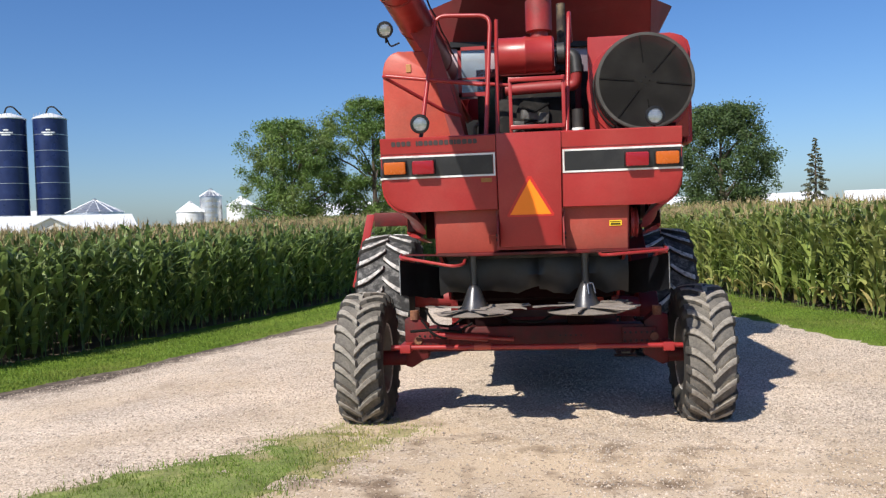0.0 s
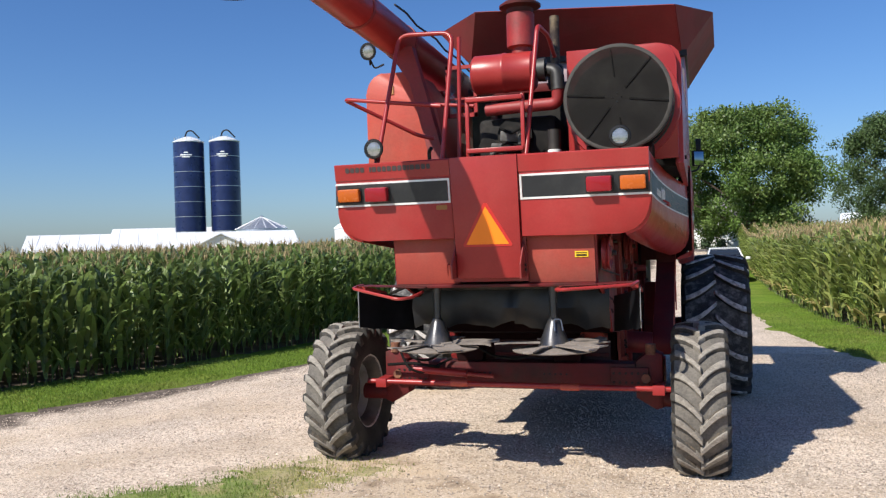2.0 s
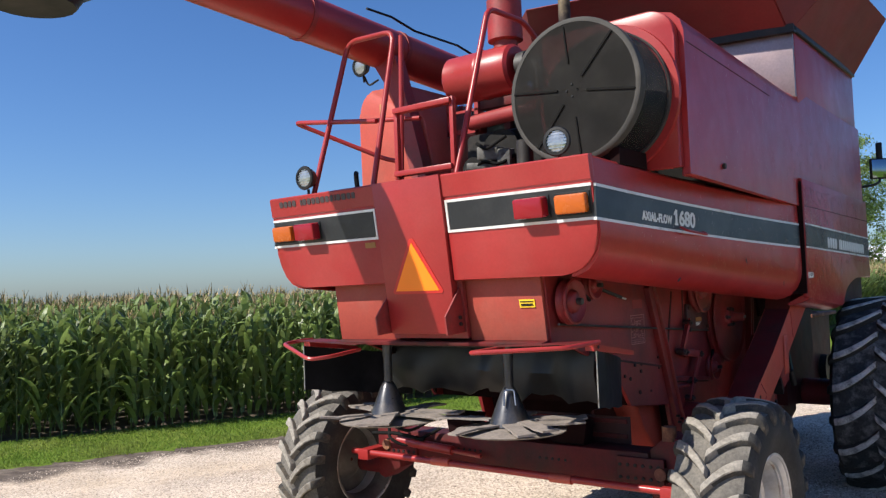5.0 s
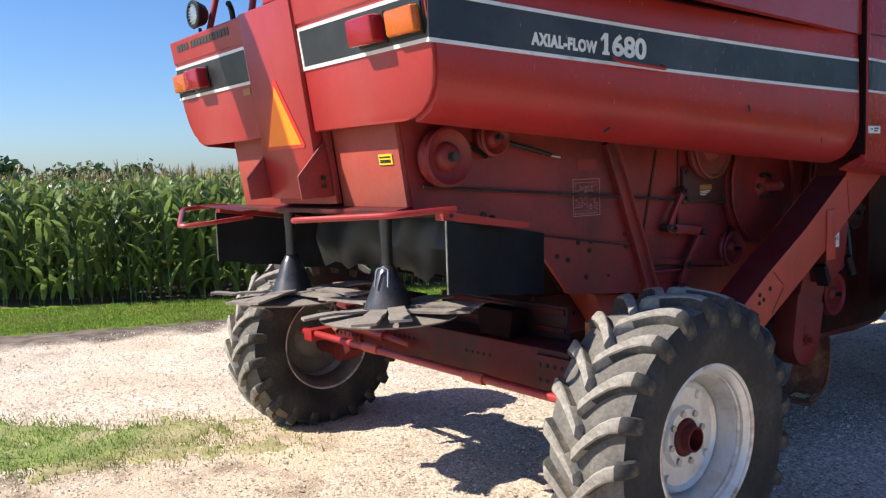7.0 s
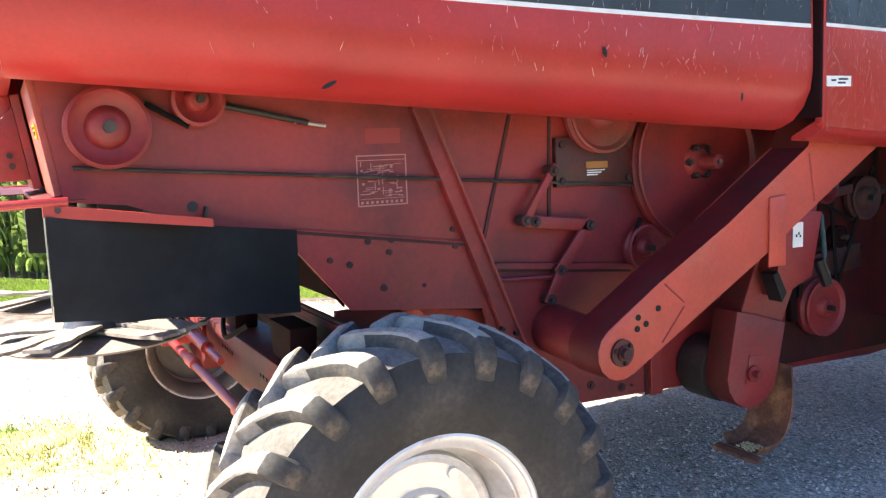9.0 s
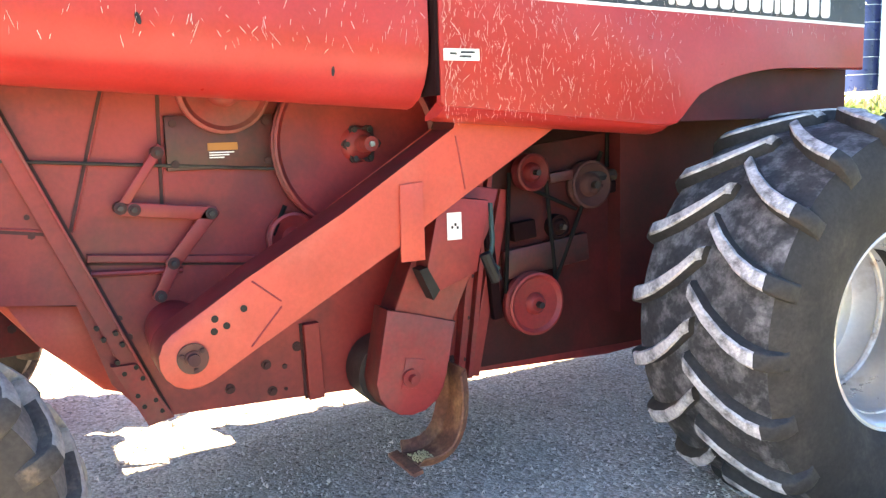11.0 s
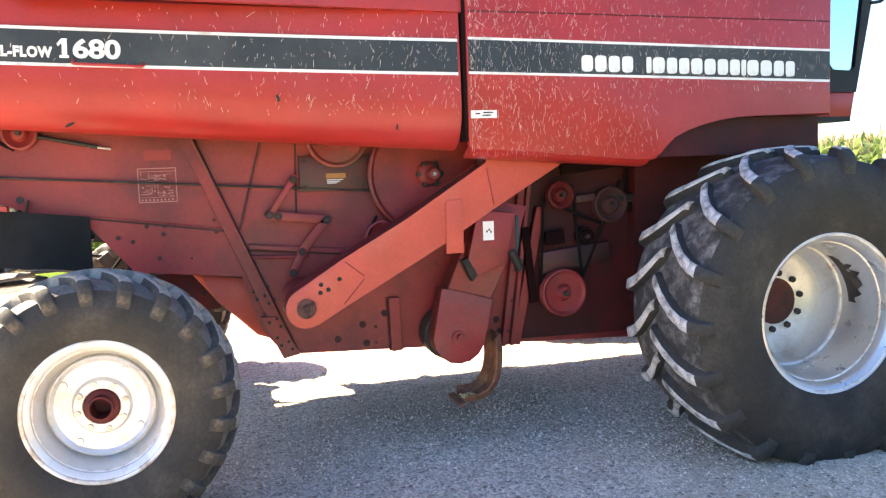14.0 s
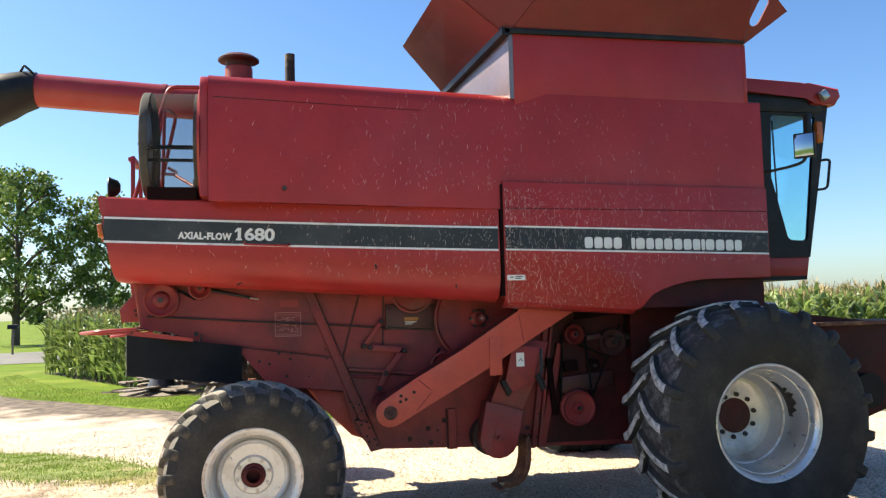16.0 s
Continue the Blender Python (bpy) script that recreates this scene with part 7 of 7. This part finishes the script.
    if rear:
        lathe(bm, [(d - 0.05, 0.082), (d + 0.012, 0.086), (d + 0.022, 0.078), (d + 0.026, 0.062), (d + 0.062, 0.058), (d + 0.064, 0.050), (d - 0.05, 0.044), (d - 0.08, 0)], (0, 0, 0), "x", 28)
    else:
        lathe(bm, [(d - 0.01, hub_r), (d + 0.006, hub_r), (d + 0.012, hub_r * 0.9), (d + 0.012, hub_r * 0.4), (d + 0.004, 0)], (0, 0, 0), "x", 28)
    part("hub", bm, HUB if not rear else RED_IN_SHADE, root, "rusty red hub")
    nb = 8 if rear else 10
    for k in range(nb):
        a = 2 * math.pi * (k + 0.3) / nb
        br = 0.115 if rear else hub_r * 1.22
        bm = B()
        rod(bm, (d + 0.002, br * math.cos(a), br * math.sin(a)), (d + 0.024, br * math.cos(a), br * math.sin(a)), 0.016 if rear else 0.02, n=6)
        part("wheel_nut", bm, STEEL if rear else STEEL_DARK, root, smooth=False)
    for k in range(4 if rear else 1):
        a = 2 * math.pi * (k + 0.62) / (4 if rear else 1)
        br = 0.205
        bm = B()
        rod(bm, (d - 0.03, br * math.cos(a), br * math.sin(a)), (d + 0.004, br * math.cos(a), br * math.sin(a)), 0.022, 0.018, n=10)
        part("rim_stud", bm, RIM, root, smooth=False)
    if not rear and s > 0:  # rusty water has run down inside the barrel
        bm = B()
        rows = []
        for k in range(13):
            a = radians(52 - 52 * k / 12)
            lo_, wide = 0.02 + 0.002 * k, (0.05 + 0.07 * math.sin(math.pi * k / 12)) * (1 + 0.25 * math.sin(k * 2.7))
            ring = []
            for q in range(5):
                x = lo_ + wide * q / 4
                r_ = np.interp(x, (-h * 0.3, h * 0.25, h * 0.55, h * 0.72), (rim_r - 0.063, rim_r - 0.068, rim_r - 0.034, rim_r - 0.026)) - 0.003
                ring.append((x, r_ * math.cos(a), r_ * math.sin(a)))
            rows.append([bm.verts.new(p) for p in ring])
        for p, q in zip(rows, rows[1:]):
            for j in range(4):
                bm.faces.new((p[j], p[j + 1], q[j + 1], q[j]))
        part("rust_run", bm, STEEL_DARK, root, "dark rusty run inside the rim")
    return root


for s in (1, -1):
    wheel((1.587 if s > 0 else -1.67, 1.08, 0.592), s, 0.664, 0.46, 0.331, 21, 0.046, 0.06, True)
    wheel((1.772, 4.945, 0.817) if s > 0 else (-2.06, 4.945, 0.85), s, 0.935, 0.82, 0.431, 19, 0.058, -0.165, False)

# front drive axle, feeder house and ladder on the far side
bm = B()
rod(bm, (-1.75, 4.945, 0.84), (1.5, 4.945, 0.817), 0.13, n=20)
part("front_axle", bm, RED_DARK, combine)
bm = B()
# feeder house takes the same red with shade in its colour
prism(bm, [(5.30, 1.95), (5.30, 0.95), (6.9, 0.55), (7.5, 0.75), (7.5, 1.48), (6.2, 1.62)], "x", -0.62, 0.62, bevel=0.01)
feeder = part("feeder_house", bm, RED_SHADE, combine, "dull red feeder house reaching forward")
bm = B()
span(bm, (-0.70, 6.4, 1.49), (0.70, 7.55, 1.53), bevel=0.006)
part("feeder_lid", bm, RUST, feeder)
bm = B()
rod(bm, (0.64, 6.95, 0.85), (0.72, 6.95, 0.85), 0.17, n=24)
part("feeder_pulley", bm, BLACK, feeder)
bm = B()
prism(bm, [(-2.50, 2.11), (-2.63, 2.11), (-2.91, 0.95), (-2.79, 0.95)], "y", 6.00, 6.06, bevel=0.006)
part("ladder_stringer", bm, RED, combine, "slanting red ladder side")
bm = B()
span(bm, (-2.50, 5.90, 1.91), (-1.16, 6.25, 2.13), bevel=0.02)
part("platform_step", bm, RED_IN_SHADE, combine)
for k in range(3):
    bm = B()
    u = 0.25 + 0.3 * k
    span(bm, (-2.60 - 0.27 * u, 6.06, 2.07 - 1.13 * u), (-2.52 - 0.27 * u, 6.36, 2.10 - 1.13 * u))
    part("ladder_step", bm, RED_IN_SHADE, combine)

# straw flecks and chaff stuck to the panels
rng = np.random.RandomState(4)
def chaff(name, count, place, parent, grow=1.0):
    vs, fs = [], []
    for k in range(count):
        y, z, x, dens = place()
        a = rng.normal(math.pi / 2, 0.36)
        L, w = grow * rng.uniform(0.006, 0.036) * (1.8 if rng.rand() < 0.12 else 0.85), rng.uniform(0.0004, 0.0011)
        dy, dz = math.cos(a) * L / 2, math.sin(a) * L / 2
        py, pz = -math.sin(a) * w, math.cos(a) * w
        i = len(vs)
        vs += [(x, y - dy - py, z - dz - pz), (x, y + dy - py, z + dz - pz), (x + 0.001, y + dy + py, z + dz + pz), (x + 0.001, y - dy + py, z - dz + pz)]
        fs.append((i, i + 1, i + 2, i + 3))
    ob = solid(vs, fs, CHAFF, name, parent, "pale chaff and straw flecks stuck to dusty paint")
    return tagged(ob, kind="stuff")
CHAFF = material("straw_fleck", (0.74, 0.55, 0.48), 0.8, 0, 0, 1, random_tint=0.3)
def on_front():
    while True:
        y, z = 3.06 + 2.32 * rng.rand() ** 1.35, rng.uniform(1.74, 2.7)
        if (z > 2.09 or y < 4.2) and rng.rand() > (y - 3.6) * (z - 2.1) * 0.7:
            return y, z, 1.5395, 1
def on_upper():
    y = min(5.3, max(0.9, rng.normal(3.1, 0.95)))
    return y, 2.70 + 0.75 * rng.rand() ** 1.4, 1.511, 1
def on_hood_side():
    y = 3.0 * rng.rand() ** 0.33
    z = rng.uniform(2.12, 2.66) - 0.05 * y
    return y, z, side_x(y) + 0.018, 1
chaff("chaff", 2300, on_front, combine)
chaff("chaff", 420, on_upper, combine, 1.35)
chaff("chaff", 420, on_hood_side, combine)

# ---- distance: trees, farmstead, car, road ----
def leaf_crown(q, blobs, count, size):
    """Leaf cards spread over lumpy boughs; blobs are (centre, radius)."""
    vol = np.array([r ** 2.2 for _, r in blobs])
    pick = q.choice(len(blobs), count, p=vol / vol.sum())
    C = np.array([b[0] for b in blobs])[pick]
    Rr = np.array([b[1] for b in blobs])[pick]
    d = q.normal(size=(count, 3))
    d /= np.linalg.norm(d, axis=1)[:, None]
    rad = Rr * (0.76 + 0.3 * q.normal(size=count))
    P = C + d * rad[:, None] * np.array((1, 1, 0.85))
    a = q.normal(size=(count, 3))
    a -= 0.25 * d
    a[:, 2] -= 0.35
    a /= np.linalg.norm(a, axis=1)[:, None]
    b = np.cross(a, d + 0.6 * q.normal(size=(count, 3)))
    b /= np.linalg.norm(b, axis=1)[:, None] + 1e-9
    L = size * q.uniform(0.6, 1.4, count)[:, None]
    V = np.stack([P - a * L * 0.5, P + b * L * 0.32, P + a * L * 0.6, P - b * L * 0.32], 1).reshape(-1, 3)
    F = np.arange(count)[:, None] * 4 + np.arange(4)[None]
    return V, F


def tree(name, label, at, height, spread, mat, seed, leaves=9000, size=0.5, base=0.16, shape="round", clump=1.0):
    q = np.random.RandomState(seed)
    root = thing(name, label, "tree", at=(*at, float(ground_z(*at))))
    bm = B()
    rr = height * 0.022
    tube(bm, [(0, 0, -0.1), (0.1, 0.05, height * 0.2), (0.0, 0.1, height * 0.45), (0.1, 0, height * 0.8)], rr, 9, height * 0.08)
    for v in bm.verts:
        k = max(0.15, 1 - v.co.z / height)
        v.co.x *= k * 1.1
        v.co.y *= k * 1.1
    part("trunk", bm, BARK, root)
    blobs = []
    if shape == "round":  # boughs at uneven lengths, each ending in several small clumps
        n = 56
        for k in range(n):
            u = base + (1 - base) * (k + 0.5) / n
            w = spread * math.sin(math.pi * min(1, (0.14 + 0.80 * (u - base) / (1 - base)))) ** 0.7
            a = 2.4 * k + q.uniform(-0.6, 0.6)
            off = w * q.uniform(0.45, 0.95)
            c = np.array((off * math.cos(a), off * math.sin(a), min(u * height, height * 0.95)))
            if k % 3 == 0:
                bm = B()
                z0 = max(0.12 * height, c[2] - 0.45 * off - 0.08 * height)
                tube(bm, [(0, 0, z0), (c[0] * 0.5, c[1] * 0.5, (z0 + c[2]) / 2 + 0.03 * height), tuple(c)], rr * 0.3, 6, height * 0.05)
                part("limb", bm, BARK, root)
            for j in range(6):
                d = q.normal(size=3) * np.array((0.14, 0.14, 0.11)) * spread
                r = spread * q.uniform(0.09, 0.21) * clump
                p = c + d
                p[2] = min(max(p[2], base * height), height - r)
                blobs.append((tuple(p), r))
    else:  # whorls of thin drooping branches round a bare stem
        for k in range(70):
            u = base + (1 - base) * k / 70
            w = spread * (1.03 - (u - base) / (1 - base)) ** 0.85 * q.uniform(0.6, 1.08)
            a = 2.4 * k + q.uniform(-0.4, 0.4)
            z = u * height
            tip = (w * math.cos(a), w * math.sin(a), z - 0.12 * w)
            if k % 2 == 0:
                bm = B()
                tube(bm, [(0, 0, z), (tip[0] * 0.5, tip[1] * 0.5, z + 0.06 * w), tip], 0.035, 5, 0.3)
                part("limb", bm, BARK, root)
            for j in (0.45, 0.7, 0.92):
                blobs.append(((tip[0] * j, tip[1] * j, z - 0.1 * w * j), 0.12 + 0.16 * w * (1.1 - j)))
    V, F = leaf_crown(q, blobs, leaves, size)
    solid(V.tolist(), F.tolist(), mat, "crown", root, "leafy crown with gaps")
    return root


tree("maple_tree", "broad bright green maple tree beside the house", (4.9, 64), 11.5, 6.5, MAPLE, 3, 90000, 0.2, 0.13, clump=0.9)
tree("oak_tree", "rounded dark green tree beyond the corn", (21.6, 92), 13.8, 6.1, OAK, 5, 60000, 0.22, 0.06)
tree("conifer_tree", "thin bare-topped conifer beyond the corn", (38.5, 112), 11.6, 3.2, SPRUCE, 6, 9000, 0.2, 0.04, "cone")
tree("maple_tree", "large green roadside tree beyond the corn", (-28.0, 88), 14.0, 6.6, MAPLE, 8, 60000, 0.21, 0.06, clump=0.85)
tree("maple_tree", "large green roadside tree beyond the corn", (-19.0, 92), 16.5, 6.5, MAPLE, 9, 55000, 0.21, 0.08, clump=0.85)
tree("maple_tree", "open-crowned green tree near the road", (-66, -19), 14.5, 5.4, MAPLE, 11, 15000, 0.3, 0.2, clump=0.75)
tree("maple_tree", "open-crowned green tree near the road", (-68, -12), 12.5, 4.6, MAPLE, 13, 11000, 0.3, 0.2, clump=0.75)
# far woods on the horizon
q = np.random.RandomState(30)
def woods(name, x0, y0, x1, y1, n, h):
    blobs = []
    for k in range(n):
        u = (k + q.rand()) / n
        r = h * q.uniform(0.4, 0.6)
        blobs.append(((x0 + (x1 - x0) * u, y0 + (y1 - y0) * u + q.normal() * 6, h * q.uniform(0.3, 0.6)), r))
    V, F = leaf_crown(q, blobs, n * 160, h * 0.22)
    tagged(solid(V.tolist(), F.tolist(), OAK, name), "distant belt of trees on the horizon", "woods", kind="stuff")
woods("far_woods", -420, 150, -440, 96, 9, 14)
woods("far_woods", -440, 92, -455, 30, 11, 16)
woods("far_woods", -430, 20, -440, -90, 12, 9)
woods("far_woods", -360, -90, -330, -160, 10, 9)


def silo(at, r, h):
    root = thing("silo", "tall dark blue glass-coated steel silo with a white domed roof", "silo", "blue farm silos", at=(*at, 0))
    z0 = 0
    rings = 8
    for k in range(rings):
        bm = B()
        lathe(bm, [(z0 + h * k / rings, r), (z0 + h * (k + 1) / rings - 0.12, r)], (0, 0, 0), "z", 40)
        part("ring_course", bm, SILO_BLUE, root)
        bm = B()
        lathe(bm, [(z0 + h * (k + 1) / rings - 0.12, r), (z0 + h * (k + 1) / rings - 0.10, r + 0.05), (z0 + h * (k + 1) / rings, r + 0.05), (z0 + h * (k + 1) / rings, r)], (0, 0, 0), "z", 40)
        part("seam", bm, GALV if k < rings - 1 else ROOF_WHITE, root)
    bm = B()
    lathe(bm, [(h, r + 0.1), (h + 0.15, r + 0.08), (h + 0.8, r * 0.6), (h + 1.25, r * 0.2), (h + 1.3, 0)], (0, 0, 0), "z", 40)
    part("roof", bm, ROOF_WHITE, root, "white domed roof")
    bm = B()
    tube(bm, [(-0.2, -r * 0.3, h + 1.0), (0.2, -r * 0.25, h + 2.4), (1.4, -r * 0.2, h + 2.5), (r * 0.85, 0, h + 0.8)], 0.16, 10, 1.0)
    part("fill_pipe", bm, BLACK, root)
    for a in np.linspace(0.2, 2.9, 10):
        bm = B()
        x, y = r * 0.92 * math.cos(a + 2.9), r * 0.92 * math.sin(a + 2.9)
        rod(bm, (x, y, h), (x, y, h + 1.1), 0.04, n=6)
        part("rail_post", bm, GALV, root)
    cx, cy = 0.40, -0.92
    for zz, w in ((h * 0.905, 0.9), (h * 0.885, 2.4), (h * 0.868, 1.6)):
        a0 = math.atan2(cy, cx)
        bm = B()
        loft(bm, [[(math.cos(a) * rr_, math.sin(a) * rr_, z) for rr_, z in ((r + 0.02, zz - 0.13), (r + 0.08, zz - 0.13), (r + 0.08, zz + 0.13), (r + 0.02, zz + 0.13))] for a in np.linspace(a0 - w / 2 / r, a0 + w / 2 / r, 7)])
        part("maker_mark", bm, ROOF_WHITE, root, "white maker's mark drawn as a bar")
    return root


silo((-104.6, 151), 3.25, 25.9)
silo((-98.2, 155), 3.25, 26.1)


def gabled(name, label, c, length, depth, wall, ridge, rz, wall_mat, roof_mat, windows=(), gable=None):
    root = thing(name, label, "building", at=(*c, float(ground_z(*c))), rz=rz)
    for s in (1, -1):
        bm = B()
        span(bm, (-length / 2, s * depth / 2, 0), (length / 2, s * (depth / 2 - 0.2), wall))
        part("wall", bm, wall_mat, root, smooth=False)
        bm = B()
        prism(bm, [(-depth / 2, 0), (depth / 2, 0), (depth / 2, wall), (0, ridge - 0.1), (-depth / 2, wall)], "x", s * length / 2, s * (length / 2 - 0.2))
        part("gable_wall", bm, gable or wall_mat, root, smooth=False)
        bm = B()
        prism(bm, [(s * (depth / 2 + 0.5), wall - 0.25), (0, ridge), (0, ridge + 0.2), (s * (depth / 2 + 0.5), wall - 0.05)], "x", -length / 2 - 0.4, length / 2 + 0.4)
        roof = part("roof", bm, roof_mat, root, smooth=False)
        n = int(length / 3)
        for k in range(n):
            x = -length / 2 + length * (k + 0.5) / n
            bm = B()
            prism(bm, [(s * (depth / 2 + 0.5), wall - 0.05), (0, ridge + 0.2), (0, ridge + 0.26), (s * (depth / 2 + 0.5), wall + 0.01)], "x", x - 0.05, x + 0.05)
            part("roof_seam", bm, roof_mat, roof, smooth=False)
    for x, z, w, h in windows:
        bm = B()
        span(bm, (x - w / 2, -depth / 2 - 0.06, z - h / 2), (x + w / 2, -depth / 2 - 0.02, z + h / 2))
        win = part("window", bm, SIDING, root, smooth=False)
        for sx in (-1, 1):
            bm = B()
            span(bm, (x + sx * w / 4 - w * 0.2, -depth / 2 - 0.09, z - h * 0.42), (x + sx * w / 4 + w * 0.2, -depth / 2 - 0.065, z + h * 0.42))
            part("pane", bm, WINDOW, win, smooth=False)
    return root


gabled("barn", "long low white barn with a white metal roof", (-84.7, 114.4), 42, 13, 2.9, 5.3, 35.6, SIDING, ROOF_WHITE, gable=ROOF_DARK)
gabled("barn", "white barn showing its gable end", (-75.6, 116.6), 10, 9.2, 2.65, 4.9, 121.6, SIDING, ROOF_WHITE)
gabled("barn", "white machine shed beyond the silos", (-116, 172), 40, 18, 4.5, 8.0, 30, SIDING, ROOF_WHITE)
gabled("shed", "pale shed beyond the trees", (-40, 178), 22, 10, 4.5, 7.0, 10, SIDING, ROOF_WHITE)
gabled("shed", "long white shed beyond the corn", (38, 150), 26, 10, 3.2, 4.8, -10, SIDING, ROOF_WHITE)
gabled("shed", "long white shed beyond the corn", (72, 150), 30, 10, 3.6, 5.4, -20, SIDING, ROOF_WHITE)
gabled("farmhouse", "white farmhouse with paired windows behind shrubs", (-1.5, 78), 15, 8, 3.1, 5.4, 0, SIDING, ROOF_DARK, windows=((-1.5, 1.75, 1.7, 1.4), (1.6, 1.75, 1.7, 1.4), (4.6, 1.75, 1.2, 1.4), (-5.0, 1.75, 1.7, 1.4)))
for k in range(6):
    root = thing("shrub", "round clipped dark shrub by the farmhouse wall", "shrub", "shrubs by the house", at=(-3.5 + 1.35 * k, 73.2, 0.88))
    V, F = leaf_crown(np.random.RandomState(60 + k), [((0, 0, 0.45), 0.62), ((0.2, 0, 0.5), 0.5)], 420, 0.2)
    solid(V.tolist(), F.tolist(), SHRUB, "crown", root)


def grain_bin(at, r, wall, top, mat=None, label="round galvanised grain bin with a conical roof"):
    root = thing("grain_bin", label, "grain bin", "grain bins", at=(*at, 0))
    n = max(3, int(wall / 0.9))
    for k in range(n):
        bm = B()
        lathe(bm, [(wall * k / n, r), (wall * (k + 0.5) / n, r + 0.04), (wall * (k + 1) / n, r)], (0, 0, 0), "z", 36)
        part("wall_ring", bm, mat or GALV, root)
    bm = B()
    lathe(bm, [(wall, r + 0.15), (top - 0.25, 0.4), (top, 0.4), (top + 0.15, 0)], (0, 0, 0), "z", 36)
    roof = part("roof", bm, mat or GALV, root)
    for k in range(14):
        bm = B()
        a = 2 * math.pi * k / 14
        tube(bm, [((r + 0.15) * math.cos(a), (r + 0.15) * math.sin(a), wall + 0.03), (0.4 * math.cos(a), 0.4 * math.sin(a), top - 0.22)], 0.05, 5)
        part("roof_rib", bm, ROOF_WHITE, roof, smooth=False)
    return root


grain_bin((-58.7, 130.8), 2.3, 5.4, 7.2, ROOF_WHITE, "round white grain bin with a conical roof")
grain_bin((-55.5, 132.2), 1.85, 8.0, 9.3, None, "tall narrow galvanised steel bin")
grain_bin((-50.8, 134.0), 2.5, 6.3, 7.9, ROOF_WHITE, "round white grain bin with a conical roof")
grain_bin((-79.6, 137.4), 4.9, 6.1, 8.6, None, "wide low bin with a ribbed conical roof")

# parked car, nose towards the yard
car = thing("car", "white saloon car parked beside the drive", "car", at=(2.6, 34.2, 0.0), rz=2)
bm = B()
def car_row(y, w, lo, hi, tuck):
    return [(-w, y, lo), (-w - 0.02, y, (lo + hi) / 2), (-w + tuck, y, hi), (w - tuck, y, hi), (w + 0.02, y, (lo + hi) / 2), (w, y, lo)]
loft(bm, [car_row(-2.38, 0.66, 0.32, 0.62, 0.1), car_row(-2.25, 0.84, 0.24, 0.76, 0.08), car_row(-1.2, 0.91, 0.22, 0.95, 0.08), car_row(0.5, 0.92, 0.22, 1.0, 0.06), car_row(1.8, 0.91, 0.24, 1.02, 0.08), car_row(2.35, 0.78, 0.34, 0.95, 0.1)])
part("body", bm, CAR_WHITE, car)
bm = B()
def cabin(y, w, z, w2, z2):
    return [(-w, y, z), (-w2, y + 0.0, z2), (w2, y, z2), (w, y, z)]
loft(bm, [cabin(-1.05, 0.80, 0.94, 0.74, 0.97), cabin(-0.25, 0.80, 0.97, 0.60, 1.44), cabin(0.9, 0.80, 1.0, 0.60, 1.47), cabin(1.75, 0.78, 1.02, 0.7, 1.06)])
part("greenhouse", bm, CAR_GLASS, car, "dark car windows")
bm = B()
loft(bm, [[(-0.60, -0.22, 1.44), (0.60, -0.22, 1.44), (0.60, -0.22, 1.475), (-0.60, -0.22, 1.475)], [(-0.60, 0.92, 1.465), (0.60, 0.92, 1.465), (0.60, 0.92, 1.495), (-0.60, 0.92, 1.495)]])
part("roof", bm, CAR_WHITE, car)
for s in (1, -1):
    bm = B()
    tube(bm, [(s * 0.79, -1.05, 0.95), (s * 0.62, -0.25, 1.45)], 0.035, 6)
    part("pillar", bm, CAR_WHITE, car)
    bm = B()
    box(bm, (s * 0.99, -0.72, 1.0), (0.2, 0.1, 0.13), bevel=0.03)
    part("wing_mirror", bm, CAR_WHITE, car)
    bm = B()
    box(bm, (s * 0.66, -2.30, 0.68), (0.36, 0.12, 0.11), (0, s * 8, s * 18), bevel=0.02)
    part("headlight", bm, LENS, car)
    for y in (-1.42, 1.42):
        bm = B()
        lathe(bm, [(-0.1, 0.2), (-0.1, 0.33), (0.08, 0.33), (0.1, 0.31), (0.1, 0.2)], (s * 0.84, y, 0.33), "x", 24)
        w_ = part("wheel", bm, RUBBER, car)
        bm = B()
        lathe(bm, [(0.06, 0.0), (0.06, 0.2), (0.09, 0.21)], (s * 0.84, y, 0.33), "x", 20)
        part("rim", bm, ALU, w_)
bm = B()
box(bm, (0, -2.36, 0.60), (0.9, 0.06, 0.14), bevel=0.02)
part("grille", bm, BLACK, car)
bm = B()
box(bm, (0, -2.36, 0.36), (1.2, 0.06, 0.12), bevel=0.02)
part("lower_grille", bm, BLACK, car)
bm = B()
box(bm, (0, -2.40, 0.46), (0.42, 0.02, 0.13), bevel=0.004)
part("number_plate", bm, PAPER, car, "blank pale plate")

# county road and post box beyond the end of the drive
X, Y = np.meshgrid(np.linspace(-12, 3, 6), np.linspace(-130, 130, 40))
ang = radians(14)
road = sheet("road", -38 + X * math.cos(ang) - Y * math.sin(ang), -8 + X * math.sin(ang) + Y * math.cos(ang), 0 * X - 0.262, ROAD, "pale worn country road beyond the drive", "road")
box_ = thing("post_box", "dark post box on a wooden post by the road", "post box", at=(-46.0, -13.7, -0.28))
bm = B()
span(bm, (-0.05, -0.05, 0), (0.05, 0.05, 1.52), bevel=0.006)
part("post", bm, WOOD, box_)
bm = B()
prism(bm, [(-0.12, 1.52), (0.12, 1.52), (0.12, 1.68), (0.08, 1.76), (0, 1.79), (-0.08, 1.76), (-0.12, 1.68)], "y", -0.28, 0.28)
part("box", bm, BLACK, box_)
